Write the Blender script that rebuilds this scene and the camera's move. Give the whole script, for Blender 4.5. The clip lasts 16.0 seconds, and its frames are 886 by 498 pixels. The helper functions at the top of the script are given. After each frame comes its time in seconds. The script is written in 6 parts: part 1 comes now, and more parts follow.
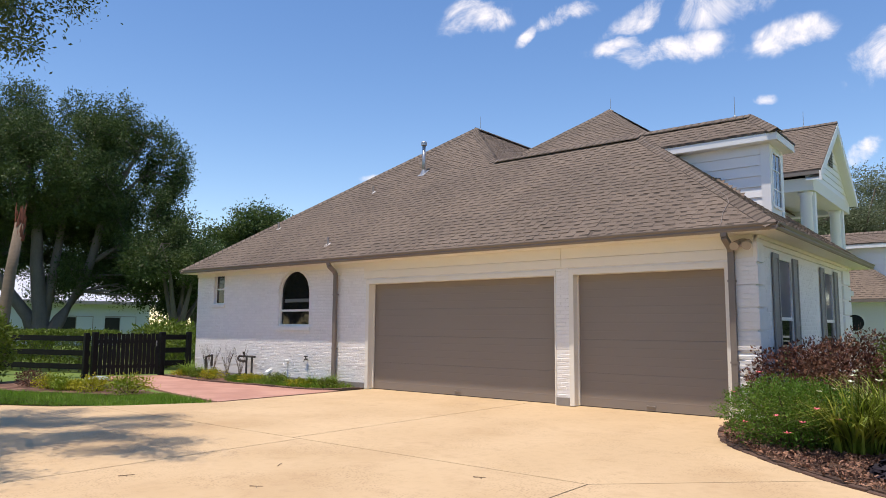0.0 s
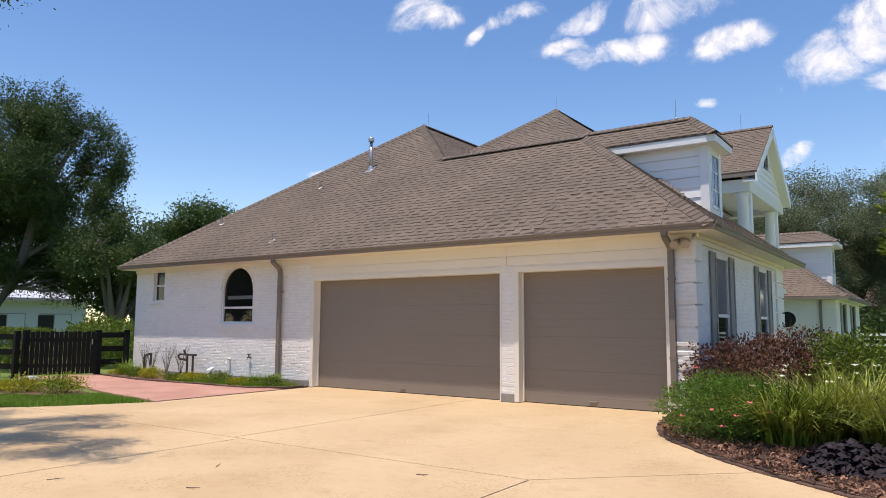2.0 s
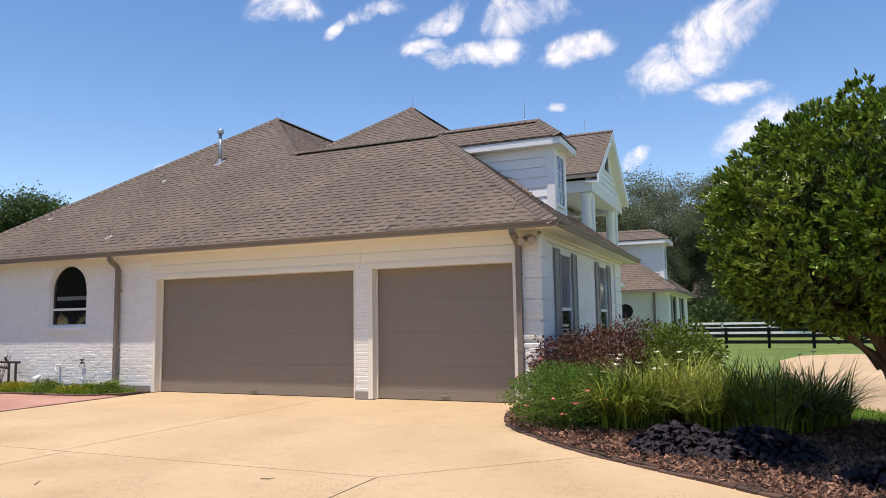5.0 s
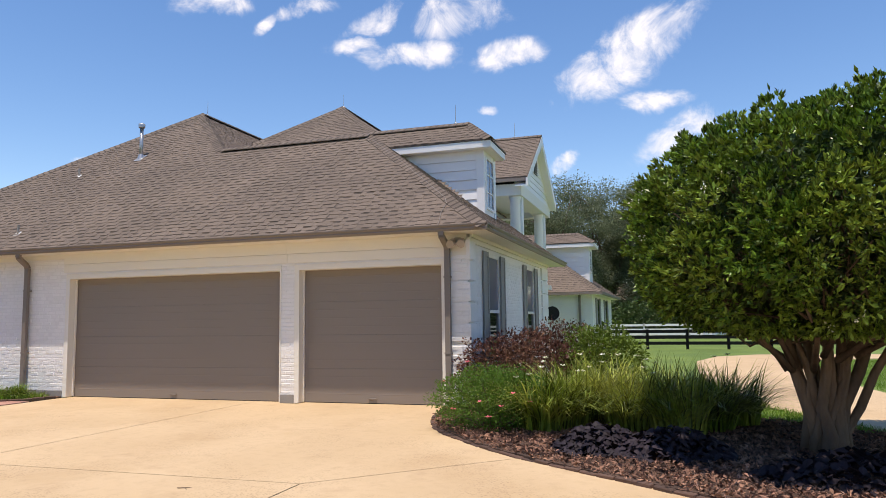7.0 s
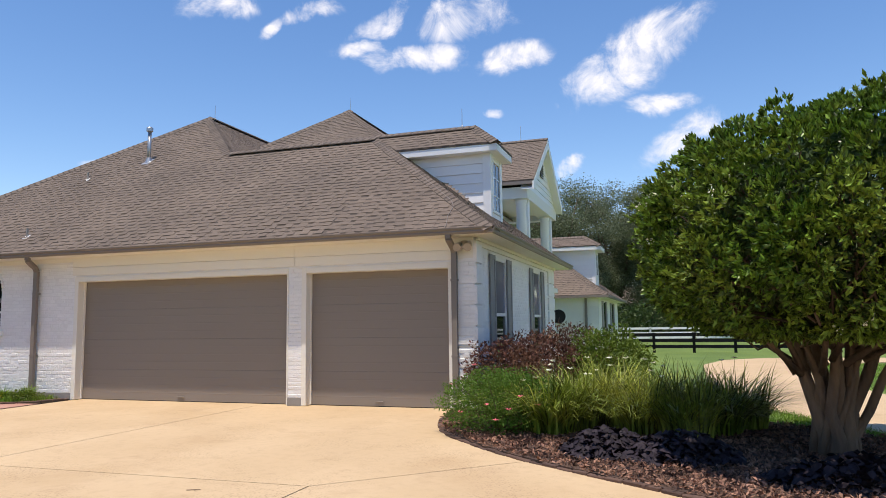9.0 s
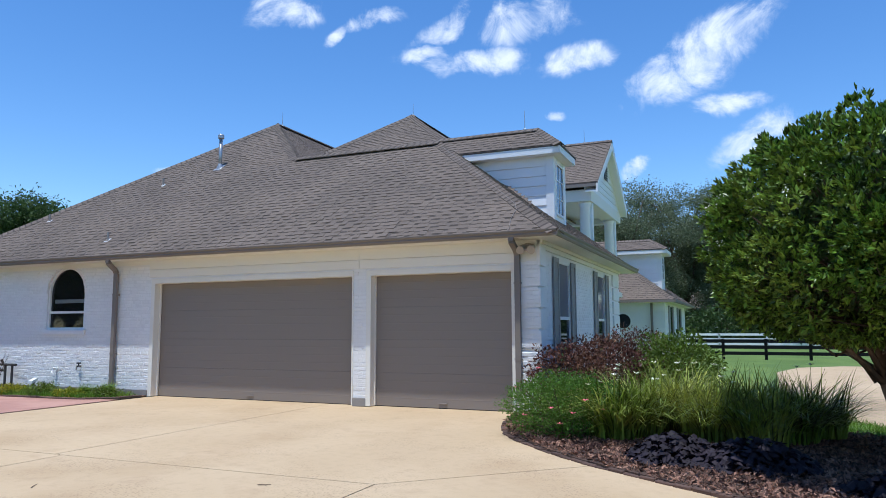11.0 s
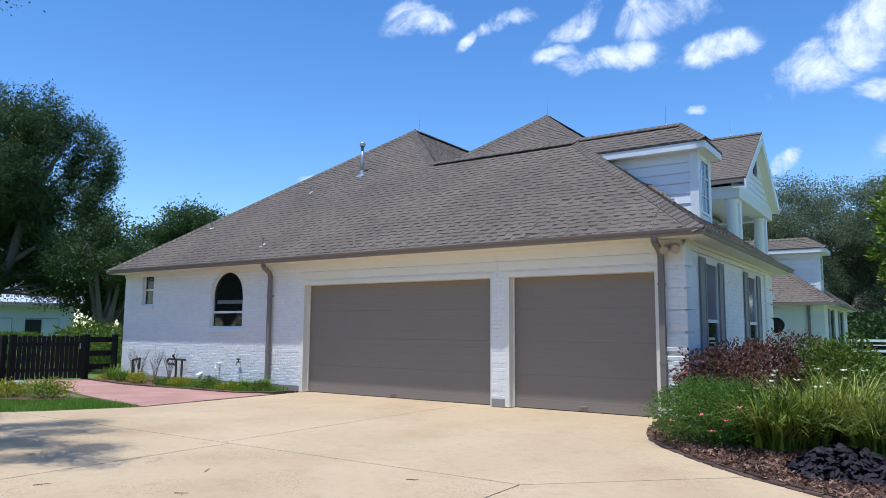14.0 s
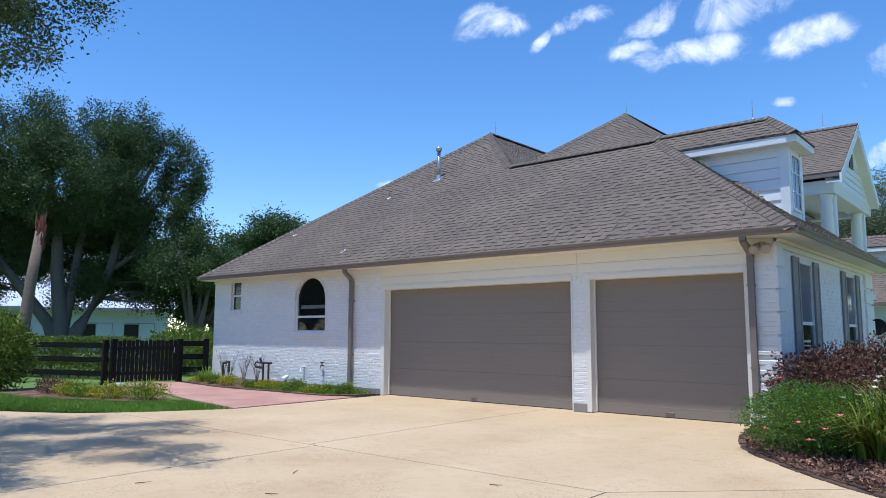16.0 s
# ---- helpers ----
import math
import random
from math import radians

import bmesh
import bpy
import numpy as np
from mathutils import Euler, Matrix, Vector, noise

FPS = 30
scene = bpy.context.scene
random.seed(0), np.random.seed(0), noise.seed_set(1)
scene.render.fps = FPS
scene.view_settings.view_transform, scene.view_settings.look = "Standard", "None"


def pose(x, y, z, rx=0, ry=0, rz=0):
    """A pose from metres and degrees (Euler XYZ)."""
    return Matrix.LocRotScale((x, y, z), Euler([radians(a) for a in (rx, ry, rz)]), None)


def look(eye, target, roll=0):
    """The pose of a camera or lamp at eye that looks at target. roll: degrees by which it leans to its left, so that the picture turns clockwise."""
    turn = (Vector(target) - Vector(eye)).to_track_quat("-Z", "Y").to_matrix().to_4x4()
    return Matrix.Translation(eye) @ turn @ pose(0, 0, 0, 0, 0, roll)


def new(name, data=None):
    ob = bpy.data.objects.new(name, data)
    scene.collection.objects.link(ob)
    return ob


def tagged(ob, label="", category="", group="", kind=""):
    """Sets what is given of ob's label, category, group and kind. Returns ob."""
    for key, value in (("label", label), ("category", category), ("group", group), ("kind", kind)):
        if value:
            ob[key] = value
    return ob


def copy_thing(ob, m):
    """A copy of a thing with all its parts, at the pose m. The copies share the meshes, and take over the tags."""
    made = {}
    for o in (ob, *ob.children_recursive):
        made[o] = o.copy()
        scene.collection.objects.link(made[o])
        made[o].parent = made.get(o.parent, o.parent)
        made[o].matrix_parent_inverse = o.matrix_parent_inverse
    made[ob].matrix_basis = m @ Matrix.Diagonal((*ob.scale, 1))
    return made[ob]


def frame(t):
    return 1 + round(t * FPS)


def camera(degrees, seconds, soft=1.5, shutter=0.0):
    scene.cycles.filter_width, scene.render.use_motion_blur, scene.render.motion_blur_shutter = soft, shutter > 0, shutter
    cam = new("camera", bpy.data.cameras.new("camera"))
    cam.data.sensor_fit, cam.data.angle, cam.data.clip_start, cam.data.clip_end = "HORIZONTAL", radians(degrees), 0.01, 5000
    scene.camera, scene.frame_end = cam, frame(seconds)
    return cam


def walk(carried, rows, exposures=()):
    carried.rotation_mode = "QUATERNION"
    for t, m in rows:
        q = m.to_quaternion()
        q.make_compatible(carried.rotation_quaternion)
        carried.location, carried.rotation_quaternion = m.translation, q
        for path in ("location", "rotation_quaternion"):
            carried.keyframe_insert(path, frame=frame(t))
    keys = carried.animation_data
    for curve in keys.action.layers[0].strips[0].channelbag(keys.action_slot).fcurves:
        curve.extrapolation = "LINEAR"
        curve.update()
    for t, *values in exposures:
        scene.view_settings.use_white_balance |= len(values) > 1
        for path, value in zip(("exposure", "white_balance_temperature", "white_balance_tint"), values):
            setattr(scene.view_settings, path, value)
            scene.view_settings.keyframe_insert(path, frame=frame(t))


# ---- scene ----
cam = camera(64.0, 16.0, soft=0.9)
PATH = [
    (0, (2.908, -12.088, 1.445), (1.657, -10.543, 1.664), 0.4),
    (0.5, (2.897, -12.097, 1.455), (1.664, -10.538, 1.674), 0.4),
    (1, (2.907, -12.098, 1.463), (1.699, -10.519, 1.679), 0.4),
    (1.5, (2.909, -12.079, 1.461), (1.735, -10.474, 1.675), 0.4),
    (2, (2.922, -12.04, 1.445), (1.787, -10.407, 1.657), 0.3),
    (2.5, (2.926, -12.02, 1.44), (1.842, -10.352, 1.649), 0.1),
    (3, (2.939, -12.012, 1.443), (1.913, -10.307, 1.646), -0.2),
    (3.5, (2.953, -11.989, 1.443), (1.986, -10.25, 1.644), -0.4),
    (4, (2.968, -11.977, 1.445), (2.061, -10.205, 1.645), -0.6),
    (4.5, (2.981, -11.955, 1.442), (2.132, -10.156, 1.643), -0.8),
    (7, (3.009, -11.9, 1.469), (2.4, -10.006, 1.67), -0.8),
    (7.5, (3.008, -11.884, 1.471), (2.413, -9.985, 1.674), -0.8),
    (8, (3.015, -11.893, 1.472), (2.421, -9.994, 1.677), -0.8),
    (8.5, (3.005, -11.91, 1.472), (2.402, -10.015, 1.679), -0.8),
    (11, (2.979, -11.966, 1.448), (2.194, -10.14, 1.67), -0.2),
    (11.5, (2.974, -11.968, 1.45), (2.133, -10.168, 1.674), -0.1),
    (12, (2.971, -11.985, 1.443), (2.072, -10.213, 1.667), -0.0),
    (12.5, (2.961, -11.987, 1.443), (2.002, -10.246, 1.666), 0.1),
    (13, (2.927, -12.002, 1.44), (1.915, -10.291, 1.661), 0.2),
    (13.5, (2.912, -12.012, 1.434), (1.848, -10.333, 1.657), 0.3),
    (14, (2.916, -12.038, 1.436), (1.803, -10.391, 1.663), 0.4),
    (14.5, (2.914, -12.061, 1.443), (1.755, -10.448, 1.674), 0.3),
    (15, (2.908, -12.057, 1.446), (1.704, -10.478, 1.682), 0.3),
    (15.5, (2.914, -12.046, 1.444), (1.665, -10.503, 1.681), 0.3),
    (16, (2.893, -12.048, 1.452), (1.608, -10.533, 1.686), 0.2),
]
EXPOSURES = [(0, 0.51, 7250, 15.5), (8.5, 0.51, 7200, 15), (11, 0.36, 5650, 7.5), (16, 0.43, 5650, 7.5)]
walk(cam, [(t, look(e, g, r)) for t, e, g, r in PATH], EXPOSURES)

# ---- world and sun ----
TO_SUN = Vector((0.0, -0.230, 0.965)).normalized()
world = bpy.data.worlds.new("sky_world")
scene.world = world
world.use_nodes = True
WN, WL = world.node_tree.nodes, world.node_tree.links
WN.clear()
w_out, w_bg, w_sky = WN.new("ShaderNodeOutputWorld"), WN.new("ShaderNodeBackground"), WN.new("ShaderNodeTexSky")
w_sky.sky_type = "NISHITA"
w_sky.sun_disc = False
w_sky.sun_elevation = math.asin(TO_SUN.z)
w_sky.sun_rotation = math.atan2(TO_SUN.x, TO_SUN.y)
w_sky.air_density, w_sky.dust_density, w_sky.ozone_density = 1.0, 0.05, 1.6
w_bg.inputs["Strength"].default_value = 0.118
WL.new(w_bg.outputs[0], w_out.inputs[0])
w_co = WN.new("ShaderNodeTexCoord")
w_hue = WN.new("ShaderNodeHueSaturation")
w_hue.inputs["Saturation"].default_value, w_hue.inputs["Value"].default_value = 1.24, 1.13
w_hue.inputs["Hue"].default_value = 0.505
WL.new(w_sky.outputs[0], w_hue.inputs["Color"])


def wmath(op, a, b=None, clamp=False):
    n = WN.new("ShaderNodeMath")
    n.operation, n.use_clamp = op, clamp
    for i, v in enumerate((a, b)):
        if v is None:
            continue
        if isinstance(v, (int, float)):
            n.inputs[i].default_value = v
        else:
            WL.new(v, n.inputs[i])
    return n.outputs[0]


# clouds: soft tufts round a few directions of the sky (bearing to the left of +y, height, half width, half height, tilt; in degrees)
CLOUDS = [
    (3.0, 19.9, 6.4, 1.9, 27), (4.8, 18.9, 3.6, 1.5, 12), (1.4, 21.3, 3.4, 1.5, 30), (0.4, 16.6, 2.8, 0.7, -5), (-0.8, 14.0, 3.4, 1.1, 25),
    (21.0, 21.3, 4.8, 1.0, -2), (18.6, 21.5, 2.4, 1.0, 8), (24.6, 21.7, 1.8, 0.6, 20), (12.0, 20.8, 2.9, 0.9, 6), (11.4, 21.4, 1.4, 0.7, 30),
    (16.6, 24.0, 4.2, 1.2, 6), (22.8, 24.0, 2.8, 0.8, 30), (36.2, 24.3, 2.9, 1.0, 10), (29.0, 24.2, 2.4, 0.6, 15),
    (32.0, 23.0, 1.4, 0.5, 40), (13.9, 16.8, 0.9, 0.35, 0), (8.0, 12.6, 1.1, 0.6, 20), (44.5, 12.0, 1.6, 0.3, 20),
    (5.0, 26.4, 3.2, 0.9, 0),
]
w_noise = WN.new("ShaderNodeTexNoise")
w_noise.inputs["Scale"].default_value, w_noise.inputs["Detail"].default_value = 16.0, 10.0
w_noise.inputs["Roughness"].default_value, w_noise.inputs["Distortion"].default_value = 0.66, 0.5
WL.new(w_co.outputs["Generated"], w_noise.inputs["Vector"])
# a coarse noise bends the tufts' outlines
w_bend = WN.new("ShaderNodeTexNoise")
w_bend.inputs["Scale"].default_value, w_bend.inputs["Detail"].default_value = 11.0, 4.0
WL.new(w_co.outputs["Generated"], w_bend.inputs["Vector"])
w_off = WN.new("ShaderNodeVectorMath")
w_off.operation = "MULTIPLY_ADD"
WL.new(w_bend.outputs["Color"], w_off.inputs[0])
w_off.inputs[1].default_value = (0.05, 0.05, 0.05)
w_mv = WN.new("ShaderNodeVectorMath")
WL.new(w_co.outputs["Generated"], w_mv.inputs[0])
w_mv.inputs[1].default_value = (-0.025, -0.025, -0.025)
WL.new(w_mv.outputs[0], w_off.inputs[2])
w_sum = None
for bearing, height, hw, hh, tilt in CLOUDS:
    hw, hh = hw * 1.28, hh * 1.55
    b, h = radians(bearing), radians(height)
    mid = Vector((-math.sin(b) * math.cos(h), math.cos(b) * math.cos(h), math.sin(h)))
    side = Vector((math.cos(b), math.sin(b), 0))
    up = side.cross(mid)
    if up.z < 0:
        up = -up
    c, s = math.cos(radians(tilt)), math.sin(radians(tilt))
    e1, e2 = side * c + up * s, up * c - side * s
    squares = []
    for axis, half in ((e1, hw), (e2, hh)):
        d = WN.new("ShaderNodeVectorMath")
        d.operation = "DOT_PRODUCT"
        WL.new(w_off.outputs[0], d.inputs[0])
        d.inputs[1].default_value = axis / math.sin(radians(half))
        q = d.outputs["Value"]
        off = mid.dot(axis) / math.sin(radians(half))
        q = wmath("SUBTRACT", q, off)
        squares.append(wmath("MULTIPLY", q, q))
    blob = wmath("SUBTRACT", 1.0, wmath("ADD", squares[0], squares[1]), True)
    w_sum = blob if w_sum is None else wmath("MAXIMUM", w_sum, blob)
if w_sum is not None:
    lumps = wmath("MULTIPLY", wmath("SUBTRACT", w_noise.outputs["Fac"], 0.5), 3.5)
    dens = wmath("SUBTRACT", wmath("ADD", wmath("MULTIPLY", w_sum, 1.15), lumps), 0.30)
    soft = WN.new("ShaderNodeMapRange")
    soft.interpolation_type = "SMOOTHSTEP"
    soft.inputs[1].default_value, soft.inputs[2].default_value, soft.inputs[4].default_value = 0.0, 1.3, 1.0
    WL.new(dens, soft.inputs[0])
    dens = wmath("MULTIPLY", soft.outputs[0], wmath("MULTIPLY", w_sum, 1.6, True), True)
    w_mix = WN.new("ShaderNodeMix")
    w_mix.data_type = "RGBA"
    WL.new(dens, w_mix.inputs[0])
    WL.new(w_hue.outputs[0], w_mix.inputs[6])
    w_mix.inputs[7].default_value = (6.4, 6.6, 7.1, 1)
    WL.new(w_mix.outputs[2], w_bg.inputs["Color"])
else:
    WL.new(w_hue.outputs[0], w_bg.inputs["Color"])

sun = new("sun", bpy.data.lights.new("sun", "SUN"))
sun.data.energy, sun.data.angle, sun.data.color = 3.4, radians(0.6), (1.0, 0.95, 0.86)
sun.matrix_world = look(TO_SUN * 60, (0, 0, 0))

# ---- materials ----


def material(name, colour, rough=0.7, vary=0.15, scale=3.0, fine=60.0, bump=0.2, metal=0.0, spec=0.5, island=0.0, obj=0.0, second=None, stretch=(1, 1, 1), depth=0.02):
    """A surface with large stains, fine grain, relief and, where wanted, a tone of its own for each piece."""
    m = bpy.data.materials.new(name)
    m.use_nodes = True
    n, l = m.node_tree.nodes, m.node_tree.links
    b = n["Principled BSDF"]
    b.inputs["Metallic"].default_value, b.inputs["Specular IOR Level"].default_value = metal, spec
    co, mp = n.new("ShaderNodeNewGeometry"), n.new("ShaderNodeMapping")
    mp.inputs["Scale"].default_value = stretch
    l.new(co.outputs["Position"], mp.inputs["Vector"])
    big, small = n.new("ShaderNodeTexNoise"), n.new("ShaderNodeTexNoise")
    for t, s, d in ((big, scale, 5.0), (small, fine, 4.0)):
        t.inputs["Scale"].default_value, t.inputs["Detail"].default_value = s, d
        l.new(mp.outputs[0], t.inputs["Vector"])

    def mth(op, a, c):
        k = n.new("ShaderNodeMath")
        k.operation = op
        for i, v in enumerate((a, c)):
            if isinstance(v, (int, float)):
                k.inputs[i].default_value = v
            else:
                l.new(v, k.inputs[i])
        return k.outputs[0]

    tone = mth("ADD", mth("MULTIPLY", mth("SUBTRACT", big.outputs["Fac"], 0.5), 2 * vary), mth("MULTIPLY", mth("SUBTRACT", small.outputs["Fac"], 0.5), 1.6 * vary))
    if island:
        g = n.new("ShaderNodeNewGeometry")
        tone = mth("ADD", tone, mth("MULTIPLY", mth("SUBTRACT", g.outputs["Random Per Island"], 0.5), 2 * island))
    if obj:
        g = n.new("ShaderNodeObjectInfo")
        tone = mth("ADD", tone, mth("MULTIPLY", mth("SUBTRACT", g.outputs["Random"], 0.5), 2 * obj))
    tone = mth("ADD", tone, 1.0)
    mix = n.new("ShaderNodeMix")
    mix.data_type, mix.blend_type = "RGBA", "MULTIPLY"
    mix.inputs[0].default_value = 1.0
    if second:
        two = n.new("ShaderNodeMix")
        two.data_type = "RGBA"
        ramp = n.new("ShaderNodeMapRange")
        ramp.inputs[1].default_value, ramp.inputs[2].default_value = 0.42, 0.62
        l.new(big.outputs["Fac"], ramp.inputs[0])
        l.new(ramp.outputs[0], two.inputs[0])
        two.inputs[6].default_value, two.inputs[7].default_value = (*colour, 1), (*second, 1)
        l.new(two.outputs[2], mix.inputs[6])
    else:
        mix.inputs[6].default_value = (*colour, 1)
    cmb = n.new("ShaderNodeCombineColor")
    for i in range(3):
        l.new(tone, cmb.inputs[i])
    l.new(cmb.outputs[0], mix.inputs[7])
    l.new(mix.outputs[2], b.inputs["Base Color"])
    l.new(mth("ADD", rough - 0.08, mth("MULTIPLY", big.outputs["Fac"], 0.16)), b.inputs["Roughness"])
    if bump:
        bp = n.new("ShaderNodeBump")
        bp.inputs["Strength"].default_value, bp.inputs["Distance"].default_value = bump, depth
        l.new(small.outputs["Fac"], bp.inputs["Height"])
        l.new(bp.outputs[0], b.inputs["Normal"])
    return m


def leaf_material(name, colour, light=None, rough=0.45, through_it=0.25, vary=0.35):
    """Leaves: each has its own tone, and lets some light through."""
    m = material(name, colour, rough, 0.12, 1.2, 30.0, 0.0, island=vary, second=light, spec=0.25)
    n, l = m.node_tree.nodes, m.node_tree.links
    b = n["Principled BSDF"]
    tr, mx = n.new("ShaderNodeBsdfTranslucent"), n.new("ShaderNodeMixShader")
    src = b.inputs["Base Color"].links[0].from_socket
    l.new(src, tr.inputs["Color"])
    mx.inputs[0].default_value = through_it
    l.new(b.outputs[0], mx.inputs[1])
    l.new(tr.outputs[0], mx.inputs[2])
    l.new(mx.outputs[0], n["Material Output"].inputs["Surface"])
    return m


M_PAINT = material("white_painted_brick", (0.80, 0.79, 0.775), 0.6, 0.06, 1.5, 38.0, 0.6, island=0.03, obj=0.03, depth=0.012)
M_TRIM = material("cream_white_trim_paint", (0.80, 0.77, 0.70), 0.5, 0.03, 1.0, 40.0, 0.08)
M_SIDING = material("white_lap_siding", (0.82, 0.82, 0.82), 0.5, 0.03, 1.0, 40.0, 0.08, obj=0.02)
M_DOOR = material("taupe_garage_door_paint", (0.240, 0.203, 0.175), 0.55, 0.04, 0.8, 120.0, 0.25, depth=0.004)
M_GUTTER = material("taupe_gutter_metal", (0.21, 0.175, 0.15), 0.45, 0.06, 2.0, 50.0, 0.05)
M_SHUTTER = material("grey_shutter_paint", (0.27, 0.26, 0.25), 0.55, 0.06, 2.0, 60.0, 0.1)
M_SHINGLE = material("brown_asphalt_shingle", (0.146, 0.112, 0.088), 0.9, 0.14, 0.6, 70.0, 0.5, island=0.07, second=(0.168, 0.129, 0.101))
M_SHINGLE_ONE = material("brown_asphalt_shingle_piece", (0.146, 0.112, 0.088), 0.9, 0.14, 0.6, 70.0, 0.5, obj=0.07, second=(0.168, 0.129, 0.101))
# dark colour for painted shadow lines on shingles and hip caps
M_BAND = material("shingle_shadow_line", (0.074, 0.057, 0.046), 0.9, 0.2, 2.0, 70.0, 0.4, island=0.3)
M_DECK = material("roof_underlay", (0.095, 0.075, 0.062), 0.95, 0.1)
M_CAP = material("dark_hip_shingle", (0.165, 0.128, 0.102), 0.9, 0.15, 1.0, 90.0, 0.4, obj=0.18, island=0.15)
M_CONCRETE = material("tan_concrete", (0.540, 0.388, 0.226), 0.85, 0.07, 0.55, 110.0, 0.3, obj=0.02, second=(0.570, 0.418, 0.252), depth=0.006)


def weather(m, scale, low, high, amount, dark, fine=None):
    """Stains of their own shape over a surface, or a speckle that shows in patches."""
    n, l = m.node_tree.nodes, m.node_tree.links
    b = n["Principled BSDF"]
    src = b.inputs["Base Color"].links[0].from_socket
    co, t, mr, mx = n.new("ShaderNodeNewGeometry"), n.new("ShaderNodeTexNoise"), n.new("ShaderNodeMapRange"), n.new("ShaderNodeMix")
    t.inputs["Scale"].default_value, t.inputs["Detail"].default_value, t.inputs["Roughness"].default_value = scale, 7.0, 0.62
    l.new(co.outputs["Position"], t.inputs["Vector"])
    mr.inputs[1].default_value, mr.inputs[2].default_value, mr.inputs[4].default_value = low, high, amount
    l.new(t.outputs["Fac"], mr.inputs[0])
    fac = mr.outputs[0]
    if fine:
        v, m2, mu = n.new("ShaderNodeTexVoronoi"), n.new("ShaderNodeMapRange"), n.new("ShaderNodeMath")
        v.inputs["Scale"].default_value = fine
        l.new(co.outputs["Position"], v.inputs["Vector"])
        m2.inputs[1].default_value, m2.inputs[2].default_value, m2.inputs[3].default_value, m2.inputs[4].default_value = 0.15, 0.45, 1.0, 0.0
        l.new(v.outputs["Distance"], m2.inputs[0])
        mu.operation = "MULTIPLY"
        l.new(fac, mu.inputs[0])
        l.new(m2.outputs[0], mu.inputs[1])
        fac = mu.outputs[0]
    mx.data_type = "RGBA"
    mx.inputs[7].default_value = (*dark, 1)
    l.new(fac, mx.inputs[0])
    l.new(src, mx.inputs[6])
    l.new(mx.outputs[2], b.inputs["Base Color"])


weather(M_CONCRETE, 0.42, 0.50, 0.70, 0.55, (0.42, 0.27, 0.14))
weather(M_CONCRETE, 2.2, 0.54, 0.76, 0.45, (0.37, 0.235, 0.13))
weather(M_CONCRETE, 7.5, 0.50, 0.80, 0.35, (0.36, 0.24, 0.14))
weather(M_CONCRETE, 0.9, 0.46, 0.60, 0.50, (0.25, 0.155, 0.09), fine=34.0)
M_JOINT = material("joint_dirt", (0.20, 0.14, 0.085), 0.95, 0.2)
M_RED = material("red_stamped_concrete", (0.42, 0.215, 0.165), 0.8, 0.12, 1.2, 30.0, 0.2, second=(0.48, 0.265, 0.205), depth=0.006)
M_GRASS = material("lawn", (0.104, 0.168, 0.028), 0.9, 0.25, 0.35, 25.0, 0.6, second=(0.136, 0.198, 0.038))
M_BLADE = leaf_material("grass_blades", (0.135, 0.255, 0.024), (0.19, 0.285, 0.042))
M_MULCH = material("bark_mulch", (0.165, 0.082, 0.055), 0.95, 0.3, 3.0, 40.0, 1.0, island=0.8, second=(0.30, 0.165, 0.11))
M_SOIL = material("dark_soil", (0.065, 0.038, 0.027), 0.95, 0.3, 4.0, 40.0, 1.0, second=(0.10, 0.058, 0.04))
M_BACK = leaf_material("mid_green_leaves", (0.065, 0.110, 0.030), (0.095, 0.145, 0.042))
M_BRICK = material("dark_edging_brick", (0.10, 0.058, 0.043), 0.9, 0.2, 6.0, 60.0, 0.4, obj=0.25)
M_FENCE = material("black_fence_paint", (0.0045, 0.0045, 0.0055), 0.55, 0.2, 3.0, 60.0, 0.2, spec=0.2)
M_BARK = material("grey_brown_bark", (0.13, 0.095, 0.070), 0.95, 0.3, 4.0, 30.0, 0.9, stretch=(1, 1, 0.25))
M_BARK3 = material("warm_brown_bark", (0.20, 0.135, 0.092), 0.95, 0.35, 5.0, 26.0, 1.0, stretch=(1, 1, 0.25), second=(0.13, 0.088, 0.064))
M_BARK2 = material("pale_grey_bark", (0.14, 0.125, 0.11), 0.95, 0.3, 4.0, 30.0, 0.9, stretch=(1, 1, 0.3))
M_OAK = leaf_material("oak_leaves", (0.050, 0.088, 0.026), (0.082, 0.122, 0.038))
M_ROUND = leaf_material("glossy_green_leaves", (0.092, 0.168, 0.020), (0.175, 0.245, 0.038), rough=0.36, through_it=0.16, vary=0.85)
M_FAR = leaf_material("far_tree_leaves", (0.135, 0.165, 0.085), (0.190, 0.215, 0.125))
# white siding kept darker and bluer: the barn wall's shade is in this colour
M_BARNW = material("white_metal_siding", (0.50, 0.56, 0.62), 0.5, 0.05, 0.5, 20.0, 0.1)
M_BARNR = material("bright_metal_roof", (0.75, 0.77, 0.80), 0.35, 0.05, 0.5, 20.0, 0.05, metal=0.3)
M_DARK = material("dark_interior", (0.012, 0.012, 0.013), 0.7, 0.2)
M_STEEL = material("galvanised_steel", (0.42, 0.43, 0.44), 0.4, 0.1, 4.0, 40.0, 0.05, metal=0.7)
M_PVC = material("white_plastic", (0.80, 0.80, 0.78), 0.4, 0.03)
M_IRON = material("weathered_iron", (0.05, 0.045, 0.04), 0.7, 0.3, 8.0, 60.0, 0.3)
M_BEIGE = material("beige_plastic", (0.40, 0.33, 0.26), 0.5, 0.05)
M_GREY = material("grey_cement", (0.28, 0.26, 0.24), 0.9, 0.15, 5.0, 50.0, 0.3)


